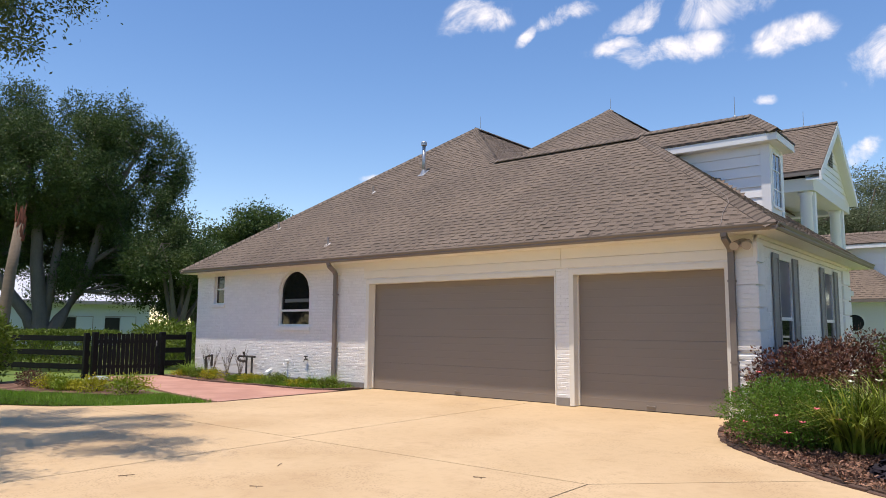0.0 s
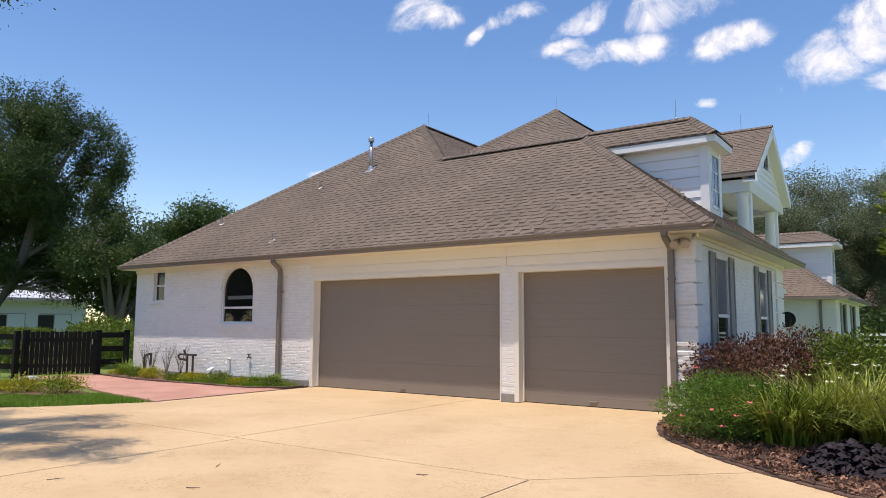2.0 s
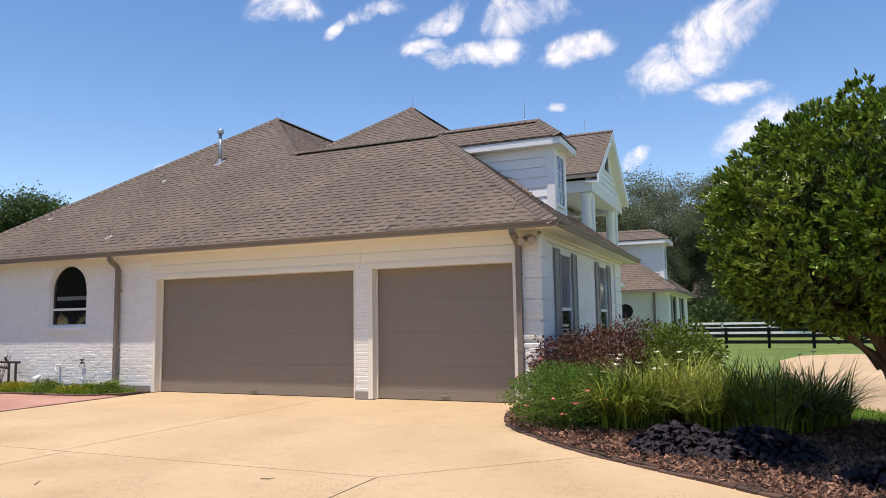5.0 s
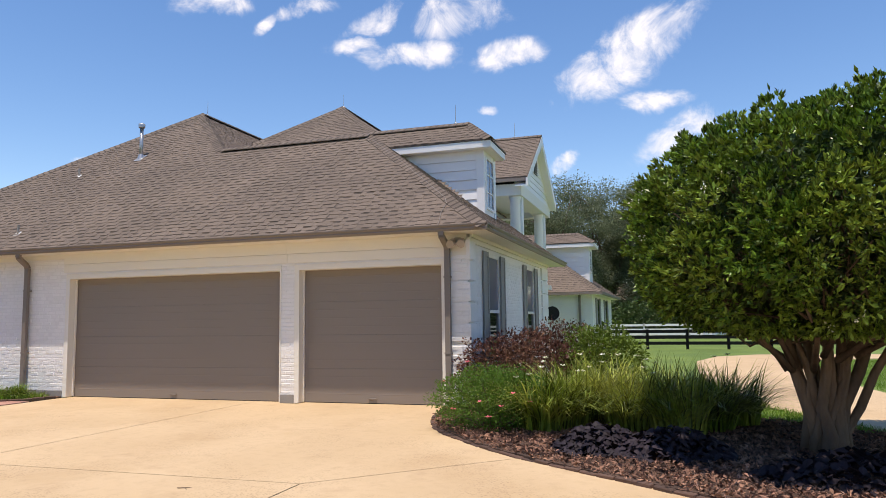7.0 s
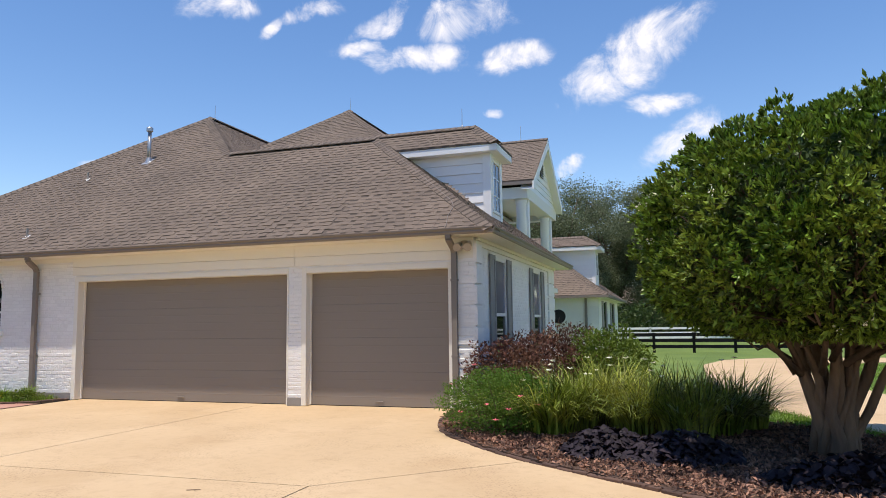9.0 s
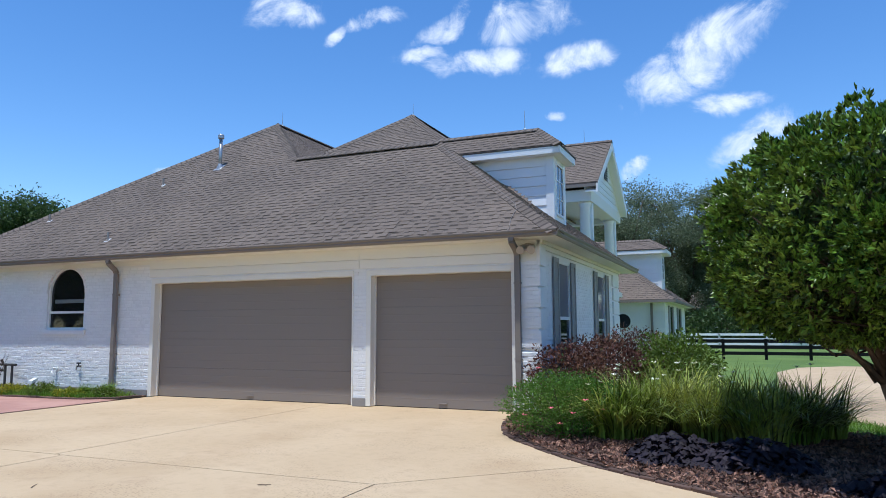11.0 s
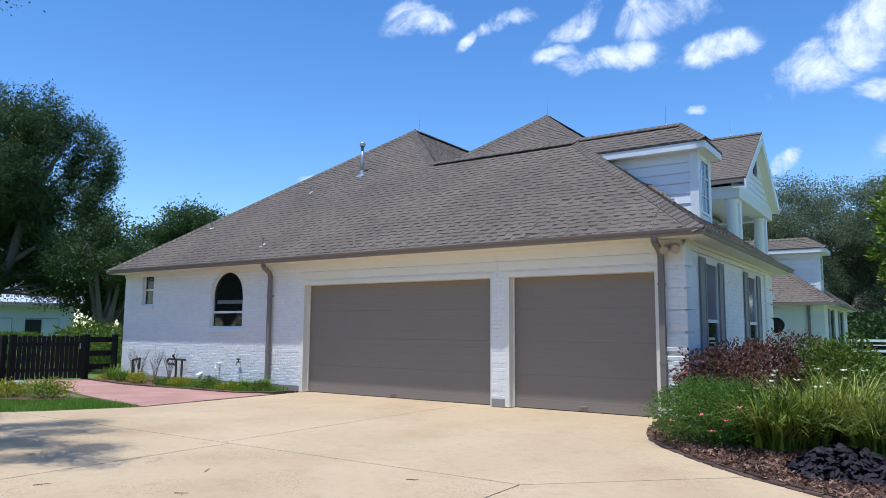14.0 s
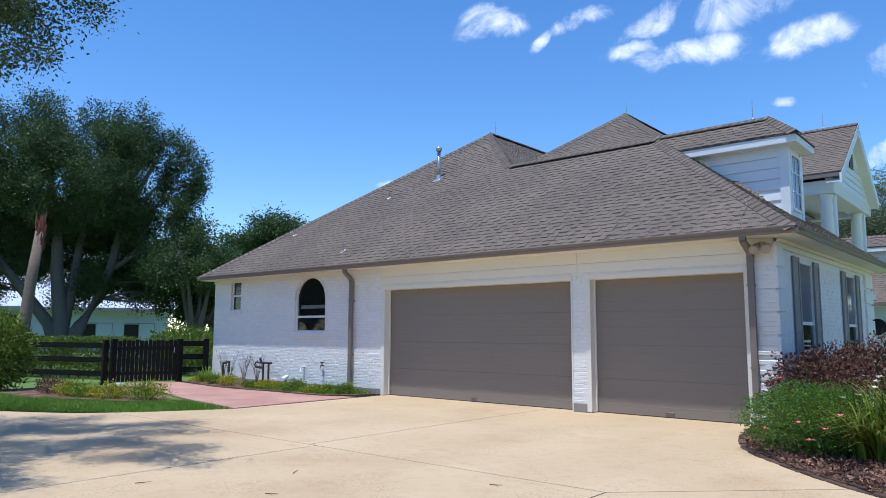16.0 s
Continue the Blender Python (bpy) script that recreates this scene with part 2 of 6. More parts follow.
def glass(name, tint, rough=0.03):
    m = bpy.data.materials.new(name)
    m.use_nodes = True
    b = m.node_tree.nodes["Principled BSDF"]
    b.inputs["Base Color"].default_value = (*tint, 1)
    b.inputs["Roughness"].default_value = rough
    b.inputs["Specular IOR Level"].default_value = 0.5
    b.inputs["IOR"].default_value = 1.5
    return m


M_GLASS = glass("dark_window_glass", (0.012, 0.013, 0.014))
M_GLASS2 = glass("screened_window_glass", (0.10, 0.095, 0.13), 0.10)
# pale lilac base colour: sky reflection painted into the side windows' upper panes
M_GLASS3 = glass("reflection_tinted_glass", (0.20, 0.19, 0.23), 0.06)

# ---- building helpers ----


def box(bm, x0, y0, z0, x1, y1, z1, bevel=0.0):
    v = [bm.verts.new((x, y, z)) for z in (z0, z1) for y in (y0, y1) for x in (x0, x1)]
    fs = [bm.faces.new([v[i] for i in q]) for q in ((0, 2, 3, 1), (4, 5, 7, 6), (0, 1, 5, 4), (2, 6, 7, 3), (0, 4, 6, 2), (1, 3, 7, 5))]
    if bevel:
        bmesh.ops.bevel(bm, geom=list({e for f in fs for e in f.edges}), offset=bevel, segments=1, affect="EDGES")
    return fs


def obox(bm, m, sx, sy, sz):
    """A box of that size centred at the pose m."""
    v = [bm.verts.new(m @ Vector((x * sx / 2, y * sy / 2, z * sz / 2))) for z in (-1, 1) for y in (-1, 1) for x in (-1, 1)]
    for q in ((0, 2, 3, 1), (4, 5, 7, 6), (0, 1, 5, 4), (2, 6, 7, 3), (0, 4, 6, 2), (1, 3, 7, 5)):
        bm.faces.new([v[i] for i in q])


def bar(bm, a, b, w, h):
    """A bar from a to b, w across and h high."""
    a, b = Vector(a), Vector(b)
    d = (b - a).normalized()
    up = Vector((0, 0, 1)) if abs(d.z) < 0.95 else Vector((0, 1, 0))
    s = d.cross(up).normalized()
    u = s.cross(d)
    v = [bm.verts.new(p + s * i * w / 2 + u * j * h / 2) for p in (a, b) for j in (-1, 1) for i in (-1, 1)]
    for q in ((0, 1, 3, 2), (4, 6, 7, 5), (0, 4, 5, 1), (2, 3, 7, 6), (0, 2, 6, 4), (1, 5, 7, 3)):
        bm.faces.new([v[i] for i in q])


def slab(bm, pts, down):
    """A flat polygon made into a slab of thickness down (a vector)."""
    top = [bm.verts.new(p) for p in pts]
    low = [bm.verts.new(Vector(p) + Vector(down)) for p in pts]
    bm.faces.new(top)
    bm.faces.new(low[::-1])
    for i in range(len(pts)):
        j = (i + 1) % len(pts)
        bm.faces.new((top[i], low[i], low[j], top[j]))


def tube(bm, pts, radii, seg=10, cap=True):
    pts = [Vector(p) for p in pts]
    rings = []
    for i, p in enumerate(pts):
        d = (pts[min(i + 1, len(pts) - 1)] - pts[max(i - 1, 0)]).normalized()
        s = d.cross(Vector((0, 0, 1)) if abs(d.z) < 0.9 else Vector((0, 1, 0))).normalized()
        u = s.cross(d)
        rings.append([bm.verts.new(p + (s * math.cos(a) + u * math.sin(a)) * radii[i]) for a in (2 * math.pi * k / seg for k in range(seg))])
    for r, q in zip(rings, rings[1:]):
        for k in range(seg):
            bm.faces.new((r[k], r[(k + 1) % seg], q[(k + 1) % seg], q[k]))
    if cap:
        bm.faces.new(rings[0][::-1])
        bm.faces.new(rings[-1])


def lathe(bm, x, y, profile, seg=16):
    """A turned shape about the upright at x, y: rows of radius and height."""
    rings = [[bm.verts.new((x + r * math.cos(a), y + r * math.sin(a), z)) for a in (2 * math.pi * k / seg for k in range(seg))] for r, z in profile]
    for r, q in zip(rings, rings[1:]):
        for k in range(seg):
            bm.faces.new((r[k], r[(k + 1) % seg], q[(k + 1) % seg], q[k]))
    bm.faces.new(rings[0][::-1])
    bm.faces.new(rings[-1])


def finish(name, bm, mat, smooth=False):
    bmesh.ops.recalc_face_normals(bm, faces=bm.faces)
    me = bpy.data.meshes.new(name)
    bm.to_mesh(me)
    bm.free()
    me.materials.append(mat)
    if smooth:
        me.shade_smooth()
    return new(name, me)


def part(name, bm, mat, parent, label="", smooth=False):
    ob = finish(name, bm, mat, smooth)
    ob.parent = parent
    return tagged(ob, label)


def thing(name, label, category, group="", kind="", at=(0, 0, 0)):
    ob = new(name)
    ob.location = at
    return tagged(ob, label, category, group, kind)


def many(name, verts, faces, mat, parent=None, label=""):
    """One mesh from arrays."""
    me = bpy.data.meshes.new(name)
    verts, faces = np.asarray(verts, np.float32), np.asarray(faces, np.int32)
    k = faces.shape[1]
    me.vertices.add(len(verts))
    me.vertices.foreach_set("co", verts.ravel())
    me.loops.add(faces.size)
    me.loops.foreach_set("vertex_index", faces.ravel())
    me.polygons.add(len(faces))
    me.polygons.foreach_set("loop_start", np.arange(0, faces.size, k, dtype=np.int32))
    me.update(calc_edges=True)
    me.shade_flat()
    me.materials.append(mat)
    ob = new(name, me)
    if parent is not None:
        ob.parent = parent
    return tagged(ob, label)


def leaves(rng, pts, out, length, width, droop=0.25, spread=0.8):
    """Small folded leaves at the points, roughly along the directions out. Gives vertices and faces."""
    n = len(pts)
    d = out + rng.normal(0, spread, (n, 3))
    d[:, 2] -= droop
    d /= np.linalg.norm(d, axis=1, keepdims=True) + 1e-9
    s = np.cross(d, rng.normal(0, 1, (n, 3)))
    s /= np.linalg.norm(s, axis=1, keepdims=True) + 1e-9
    u = np.cross(s, d)
    ln = (length * rng.uniform(0.65, 1.3, n))[:, None]
    wd = ln * (width / length)
    mid = pts + d * ln * 0.5
    v = np.stack([pts, mid + s * wd * 0.5 + u * wd * 0.18, pts + d * ln, mid - s * wd * 0.5 + u * wd * 0.18], 1).reshape(-1, 3)
    i = np.arange(n)[:, None] * 4
    f = np.concatenate([i + [0, 1, 2], i + [0, 2, 3]])
    return v, f

# ---- ground ----
rng = np.random.default_rng(7)
bm = bmesh.new()
ring = [(2500 * math.cos(2 * math.pi * k / 64), 2500 * math.sin(2 * math.pi * k / 64), -0.03) for k in range(64)]
bm.faces.new([bm.verts.new(p) for p in ring])
ground = tagged(finish("ground", bm, M_GRASS), "green mown lawn reaching to the trees", "ground", kind="structure")


def flat(name, pts, z, thick, mat, label, category):
    b = bmesh.new()
    slab(b, [(x, y, z) for x, y in pts], (0, 0, -thick))
    return tagged(finish(name, b, mat), label, category, kind="structure")


# bed edge, from the house round to the lane (a smooth curve)
EDGE = [(-0.62, -0.23), (-0.55, -1.3), (-0.12, -2.55), (0.6, -3.5), (1.23, -4.15), (1.95, -4.72), (2.6, -5.2), (3.4, -5.75), (4.6, -6.2), (6.2, -6.2), (7.6, -5.2), (8.6, -3.9)]
LANE_NEAR = [(9.6, -4.6), (7.4, -3.0), (5.6, -1.7), (4.3, 1.1), (3.55, 6.0), (3.7, 13.5), (4.5, 16.6), (6.0, 18.1), (9.0, 18.6), (24.0, 18.8)]
LANE_FAR = [(24.0, 15.8), (9.5, 15.6), (7.4, 14.6), (6.45, 12.2), (6.3, 8.0), (6.8, 3.2), (8.6, 0.6), (13.0, -1.4), (13, -12)]
DRIVE = [(-0.79, -0.2), (-0.79, 0.04), (-8.94, 0.04), (-8.94, -0.2), (-9.0, -0.2), (-9.0, -4.15), (-9.75, -5.6), (-10.5, -6.5), (-12.5, -7.6), (-30, -9.0), (-30, -13), (-7, -10.7), (-4.7, -9.85), (-4.0, -9.95), (-3.4, -11), (-3.2, -30), (13, -30), (13, -12), (9.6, -4.6)] + EDGE[::-1]
flat("driveway_base", DRIVE, -0.022, 0.2, M_JOINT, "dirt-filled joints under the concrete slabs", "driveway joint")
flat("lane", LANE_NEAR + LANE_FAR, 0.0, 0.2, M_CONCRETE, "pale concrete lane curving through the lawn", "lane")


def clip(poly, x0, y0, x1, y1):
    for ax, lim, sign in ((0, x0, 1), (0, x1, -1), (1, y0, 1), (1, y1, -1)):
        outp = []
        for p, q in zip(poly, poly[1:] + poly[:1]):
            ip, iq = (p[ax] - lim) * sign >= 0, (q[ax] - lim) * sign >= 0
            if ip:
                outp.append(p)
            if ip != iq:
                t = (lim - p[ax]) / (q[ax] - p[ax])
                outp.append((p[0] + t * (q[0] - p[0]), p[1] + t * (q[1] - p[1])))
        poly = outp
        if not poly:
            return []
    return poly


driveway = thing("driveway", "tan concrete driveway slabs with thin dirty joints and stains", "driveway", kind="structure")
G = 0.0075


def half_plane(poly, px, py, nx, ny):
    """What of a polygon lies on the side of the line through p that n points to."""
    outp = []
    for p, q in zip(poly, poly[1:] + poly[:1]):
        dp, dq = (p[0] - px) * nx + (p[1] - py) * ny, (q[0] - px) * nx + (q[1] - py) * ny
        if dp >= 0:
            outp.append(p)
        if (dp >= 0) != (dq >= 0):
            t = dp / (dp - dq)
            outp.append((p[0] + t * (q[0] - p[0]), p[1] + t * (q[1] - p[1])))
    return outp


# one joint runs slantwise from the crossing to the bed
DG = 0.7071 * G
for x0, x1, y0, y1, side in ((-31, -4.56, -5.95, 1, 0), (-4.56, 14, -5.95, 1, 1), (-31, -4.42, -12.4, -5.95, 0), (-4.42, -0.31, -12.4, -5.95, 0), (-0.31, 14, -12.4, 1, -1), (-31, -4.42, -31, -12.4, 0), (-4.42, 3.5, -31, -12.4, 0), (3.5, 14, -31, -12.4, 0)):
    pc = clip(DRIVE, x0 + G, y0 + G, x1 - G, y1 - G)
    if pc and side:
        pc = half_plane(pc, -0.31 - side * DG, -5.95 + side * DG, -0.7 * side, 0.714 * side)
    if pc:
        b = bmesh.new()
        slab(b, [(x, y, 0.0) for x, y in pc], (0, 0, -0.014))
        bmesh.ops.triangulate(b, faces=b.faces)
        part("concrete_slab", b, M_CONCRETE, driveway)

flat("red_path", [(-9.03, -1.0), (-9.03, -4.12), (-11.3, -3.75), (-14.7, -2.95), (-17.2, -2.8), (-16.45, -1.1), (-13.85, -1.5)], 0.012, 0.2, M_RED, "red stamped concrete path to the gate", "path")

# ---- house: sizes ----
ZE, K = 3.04, 0.75
YE, XE, XLE = -0.62, 0.13, -16.38
WY, WX, WXL, WYB = -0.20, -0.30, -16.15, 7.75
XP, YP = -10.09, 5.57
house = thing("house", "white painted brick house with brown shingle hip roofs", "house")

# openings in the garage wall: x0, x1, z0, z1 (arched ones have a half circle on top)
D1, D2 = (-8.94, -3.97), (-3.56, -0.79)
J1, J2 = 0.03, 0.07
HD = 2.44
ARCH = (-12.30, -11.08, 1.45, 2.29)
SMALL = (-15.30, -14.80, 2.06, 2.90)


def arch_top(x):
    c, r = (ARCH[0] + ARCH[1]) / 2, (ARCH[1] - ARCH[0]) / 2
    return ARCH[3] + math.sqrt(max(0.0, r * r - (x - c) ** 2))


SOFF = 2.975
b = bmesh.new()
Y0, Y1 = WY + 0.007, 0.12
for x0, x1, z0, z1 in ((WXL, SMALL[0], 0, SOFF), (SMALL[0], SMALL[1], 0, SMALL[2]), (SMALL[0], SMALL[1], SMALL[3], SOFF), (SMALL[1], ARCH[0], 0, SOFF), (ARCH[0], ARCH[1], 0, ARCH[2]), (ARCH[1], D1[0] - 0.1, 0, SOFF), (D1[0] - 0.1, D2[1] + J2, HD + 0.1, SOFF), (D1[1] + J1, D2[0] - 0.1, 0, HD + 0.1), (D2[1] + J2, WX - 0.012, 0, SOFF)):
    box(b, x0, Y0, z0, x1, Y1, z1)
N = 20
for i in range(N):
    a0, a1 = (ARCH[0] + (ARCH[1] - ARCH[0]) * k / N for k in (i, i + 1))
    box(b, a0, Y0, arch_top((a0 + a1) / 2), a1, Y1, SOFF)
garage_wall = part("garage_wall", b, M_PAINT, house, "white painted brick wall")

WIN_SIDE = ((1.15, 2.10), (4.85, 5.85))
SW0, SW1 = 0.75, 2.72
b = bmesh.new()
X0, X1 = WX - 0.3, WX - 0.012
ys = [Y1, WIN_SIDE[0][0], WIN_SIDE[0][1], WIN_SIDE[1][0], WIN_SIDE[1][1], WYB]
for i in range(5):
    if i % 2 == 0:
        box(b, X0, ys[i], 0, X1, ys[i + 1], SOFF)
    else:
        box(b, X0, ys[i], 0, X1, ys[i + 1], SW0)
        box(b, X0, ys[i], SW1, X1, ys[i + 1], SOFF)
side_wall = part("side_wall", b, M_PAINT, house, "white painted brick wall with two tall shuttered windows")
b = bmesh.new()
box(b, WXL, Y1, 0, WXL + 0.25, 20, SOFF)
part("rear_side_wall", b, M_PAINT, house)
b = bmesh.new()
box(b, WX - 4.5, WYB - 0.2, 0, X0, WYB, SOFF)
part("return_wall", b, M_PAINT, house)
b = bmesh.new()
box(b, -4.7, WYB, 0, -4.5, 19.4, 5.6)
part("centre_wall", b, M_SIDING, house)
b = bmesh.new()
box(b, WXL + 0.25, 19.8, 0, -5, 20, SOFF)
part("back_wall", b, M_PAINT, house)

# ---- roofs ----
DZ = (0, 0, -0.06)


def fz(y):
    return ZE + K * (y - YE)


def sz(x):
    return ZE + K * (XE - x)


RY = 3.05
RZ = fz(RY)
XR = XE - (RY - YE)
PZ = fz(YP)
XJ = XP + (PZ - RZ) / K
YB = 24.0
P2 = (-7.16, 9.0, 8.56)


def roof(name, polys, label=""):
    b = bmesh.new()
    for p in polys:
        slab(b, p, DZ)
    return part(name, b, M_DECK if label else M_SHINGLE, house, label or "brown asphalt shingle roof slope")


roof_front = roof("roof", [[(XLE, YE, ZE), (XE, YE, ZE), (XR, RY, RZ), (XJ, RY, RZ), (XP, YP, PZ)]], "brown asphalt shingle roof slope")
roof("roof", [[(XLE, YE, ZE), (XP, YP, PZ), (XP, YB, PZ), (XLE, YB, ZE)]], "brown asphalt shingle roof slope")
roof_p1 = roof("roof", [[(XP, YP, PZ), (XJ, RY, RZ), (-5.2, 4.53, PZ - 0.75 * 4.89), (-5.2, YB, PZ - 0.75 * 4.89), (XP, YB, PZ)]], "brown asphalt shingle roof slope")
BZ = 4.93
roof("roof", [[(XR, RY, RZ), (XR + 1.1, RY + 1.1, BZ), (XJ + 1.1, RY + 1.1, BZ), (XJ, RY, RZ)]])
roof_side = roof("roof", [[(XE, YE, ZE), (XE, 8.45, ZE), (XR - 0.1, 8.45, sz(XR - 0.1)), (XR, RY, RZ)]], "brown asphalt shingle roof slope")
H2 = P2[2] - 4.2
r2 = H2 / K
roof_p2 = roof("roof", [[P2, (P2[0] - r2, P2[1] - r2, 4.2), (P2[0] + r2, P2[1] - r2, 4.2)]], "brown asphalt shingle roof slope")
r3 = (P2[2] - 5.6) / K
roof("roof", [[P2, (P2[0] + r3, P2[1] - r3, 5.6), (P2[0] + r3, 17.6, 5.6), (P2[0], 17.6, P2[2])]])
roof("roof", [[P2, (P2[0], 17.6, P2[2]), (P2[0] - r2, 17.6, 4.2), (P2[0] - r2, P2[1] - r2, 4.2)]])

# ---- garage doors ----


def garage_door(x0, x1):
    d = new("garage_door")
    d.parent = house
    tagged(d, "taupe sectional garage door, closed")
    n = 4
    for i in range(n):
        b = bmesh.new()
        z0, z1 = 0.014 + (HD + 0.01) * i / n, 0.014 + (HD + 0.01) * (i + 1) / n
        prof = [(0.05, z0), (0.002, z0)]
        for k in range(1, 4):
            zz = z0 + (z1 - z0) * k / 4
            prof += [(0.002, zz - 0.010), (0.0008, zz - 0.003), (0.0008, zz + 0.003), (0.002, zz + 0.010)]
        prof += [(0.002, z1 - 0.007), (0.0045, z1 - 0.0015), (0.05, z1 - 0.0008)]
        ends = [[b.verts.new((x, y, zz)) for y, zz in prof] for x in (x0 - 0.03, x1 + 0.03)]
        for k in range(len(prof)):
            j = (k + 1) % len(prof)
            b.faces.new((ends[0][k], ends[0][j], ends[1][j], ends[1][k]))
        b.faces.new(ends[0])
        b.faces.new(ends[1][::-1])
        part("door_section", b, M_DOOR, d)
    b = bmesh.new()
    box(b, x0, 0.010, 0.001, x1, 0.045, 0.014)
    part("bottom_seal", b, M_DARK, d, "black rubber seal")
    b = bmesh.new()
    c = (x0 + x1) / 2
    box(b, c - 0.08, -0.022, 0.075, c + 0.08, -0.003, 0.105, 0.006)
    part("lift_handle", b, M_GUTTER, d)
    return d


garage_door(*D1)
garage_door(*D2)
# frames round the doors: jambs, head and stop moulding
for (x0, x1), jw in ((D1, J1), (D2, J2)):
    for xa, xb in ((x0 - 0.10, x0), (x1, x1 + jw)):
        b = bmesh.new()
        box(b, xa, WY - 0.012, 0.012, xb, Y1, HD + 0.10, 0.004)
        part("door_jamb", b, M_TRIM, house, "cream painted door jamb")
        b = bmesh.new()
        o = 0.018
        if xa < x0 - 0.01:
            box(b, xb - 0.004, -0.05, 0.02, xb + o, -0.012, HD)
        else:
            box(b, xa - o, -0.05, 0.02, xa + 0.004, -0.012, HD)
        part("stop_moulding", b, M_TRIM, house)
    b = bmesh.new()
    box(b, x0, WY - 0.012, HD, x1, Y1, HD + 0.10, 0.004)
    part("door_head", b, M_TRIM, house, "cream painted door head")
# frieze boards over the doors
for xa, xb in ((WXL, -9.1), (-9.098, -3.812), (-3.808, -0.33)):
    b = bmesh.new()
    if xa > -9.2:
        box(b, xa, WY - 0.022, 2.575, xb, WY + 0.012, 2.742, 0.003)
        box(b, xa, WY - 0.034, 2.746, xb, WY + 0.012, SOFF - 0.02, 0.003)
    else:
        box(b, xa, WY - 0.03, 2.86, xb, WY + 0.012, SOFF - 0.02, 0.003)
    part("frieze_board", b, M_TRIM, house, "cream painted frieze board")
b = bmesh.new()
box(b, -3.945, WY - 0.02, 0.0, -3.655, Y1, 0.16, 0.008)
part("pillar_foot", b, M_GREY, house, "grey cement pillar foot")
b = bmesh.new()
box(b, WXL, WY - 0.01, 0.0, -9.06, Y1 - 0.02, 0.14)
part("plinth", b, M_GREY, house, "grey cement footing")

# soffits
b = bmesh.new()
slab(b, [(XLE + 0.02, YE + 0.02, SOFF), (XE - 0.02, YE + 0.02, SOFF), (XE - 0.3, Y1, SOFF), (XLE + 0.02, Y1, SOFF)], (0, 0, -0.02))
part("soffit", b, M_TRIM, house, "cream painted soffit")
b = bmesh.new()
slab(b, [(XE - 0.02, YE + 0.02, SOFF + 0.001), (XE - 0.02, 8.43, SOFF + 0.001), (X0, 8.43, SOFF + 0.001), (X0, Y1 + 0.3, SOFF + 0.001), (XE - 0.3, Y1, SOFF + 0.001)], (0, 0, -0.02))
part("soffit", b, M_TRIM, house, "cream painted soffit")
b = bmesh.new()
box(b, XLE + 0.02, Y1, SOFF - 0.02, WXL, 20, SOFF)
part("soffit", b, M_TRIM, house)
# crown moulding under the side soffit
b = bmesh.new()
box(b, WX - 0.01, WY, SOFF - 0.16, WX + 0.03, WYB, SOFF - 0.02)
box(b, WX - 0.01, WY, SOFF - 0.08, WX + 0.08, WYB, SOFF - 0.021)
part("side_frieze", b, M_TRIM, house)


# gutters: a K profile along the eaves
def gutter(a, b_, out):
    a, b_, out = Vector(a), Vector(b_), Vector(out)
    prof = ((0.0, 0.0), (0.07, 0.0), (0.092, 0.035), (0.085, 0.055), (0.110, 0.082), (0.115, 0.105), (0.10, 0.105), (0.098, 0.088), (0.07, 0.06), (0.06, 0.014), (0.0, 0.014))
    bm = bmesh.new()
    ends = [[bm.verts.new(p + out * u + Vector((0, 0, w))) for u, w in prof] for p in (a, b_)]
    n = len(prof)
    for i in range(n):
        bm.faces.new((ends[0][i], ends[0][(i + 1) % n], ends[1][(i + 1) % n], ends[1][i]))
    bm.faces.new(ends[0])
    bm.faces.new(ends[1][::-1])
    return part("gutter", bm, M_GUTTER, house, "taupe metal gutter")


GZ = SOFF - 0.012
gutter((XLE - 0.05, YE + 0.06, GZ), (XE + 0.0, YE + 0.06, GZ), (0, -1, 0))
gutter((XE - 0.06, YE - 0.05, GZ - 0.001), (XE - 0.06, 8.5, GZ - 0.001), (1, 0, 0))
for pa, pb in (((XLE, YE + 0.065, GZ), (XE - 0.06, YE + 0.085, ZE - 0.055)), ((XE - 0.085, YE + 0.085, GZ), (XE - 0.065, 8.45, ZE - 0.055)), ((XLE + 0.0, YE + 0.085, GZ), (XLE + 0.02, 20, ZE - 0.055))):
    b = bmesh.new()
    box(b, *pa, *pb)
    part("fascia", b, M_GUTTER, house)


def downspout(x, swing):
    b = bmesh.new()
    pts = [(x + swing, YE + 0.02, GZ + 0.02), (x + swing, YE + 0.02, GZ - 0.06), (x + swing * 0.6, YE + 0.12, GZ - 0.11), (x, WY - 0.11, GZ - 0.20), (x, WY - 0.075, GZ - 0.27), (x, WY - 0.075, 0.20), (x + 0.02, WY - 0.20, 0.10)]
    for p, q in zip(pts, pts[1:]):
        bar(b, p, q, 0.095, 0.072)
    d = part("downspout", b, M_GUTTER, house, "taupe metal downspout")
    for z in (2.2, 0.9):
        b = bmesh.new()
        box(b, x - 0.058, WY - 0.118, z, x + 0.058, WY, z + 0.03)
        part("strap", b, M_GUTTER, d)


downspout(-0.655, 0.0)
downspout(-10.03, 0.10)

# ---- quoins at the corner ----
z = 0.0
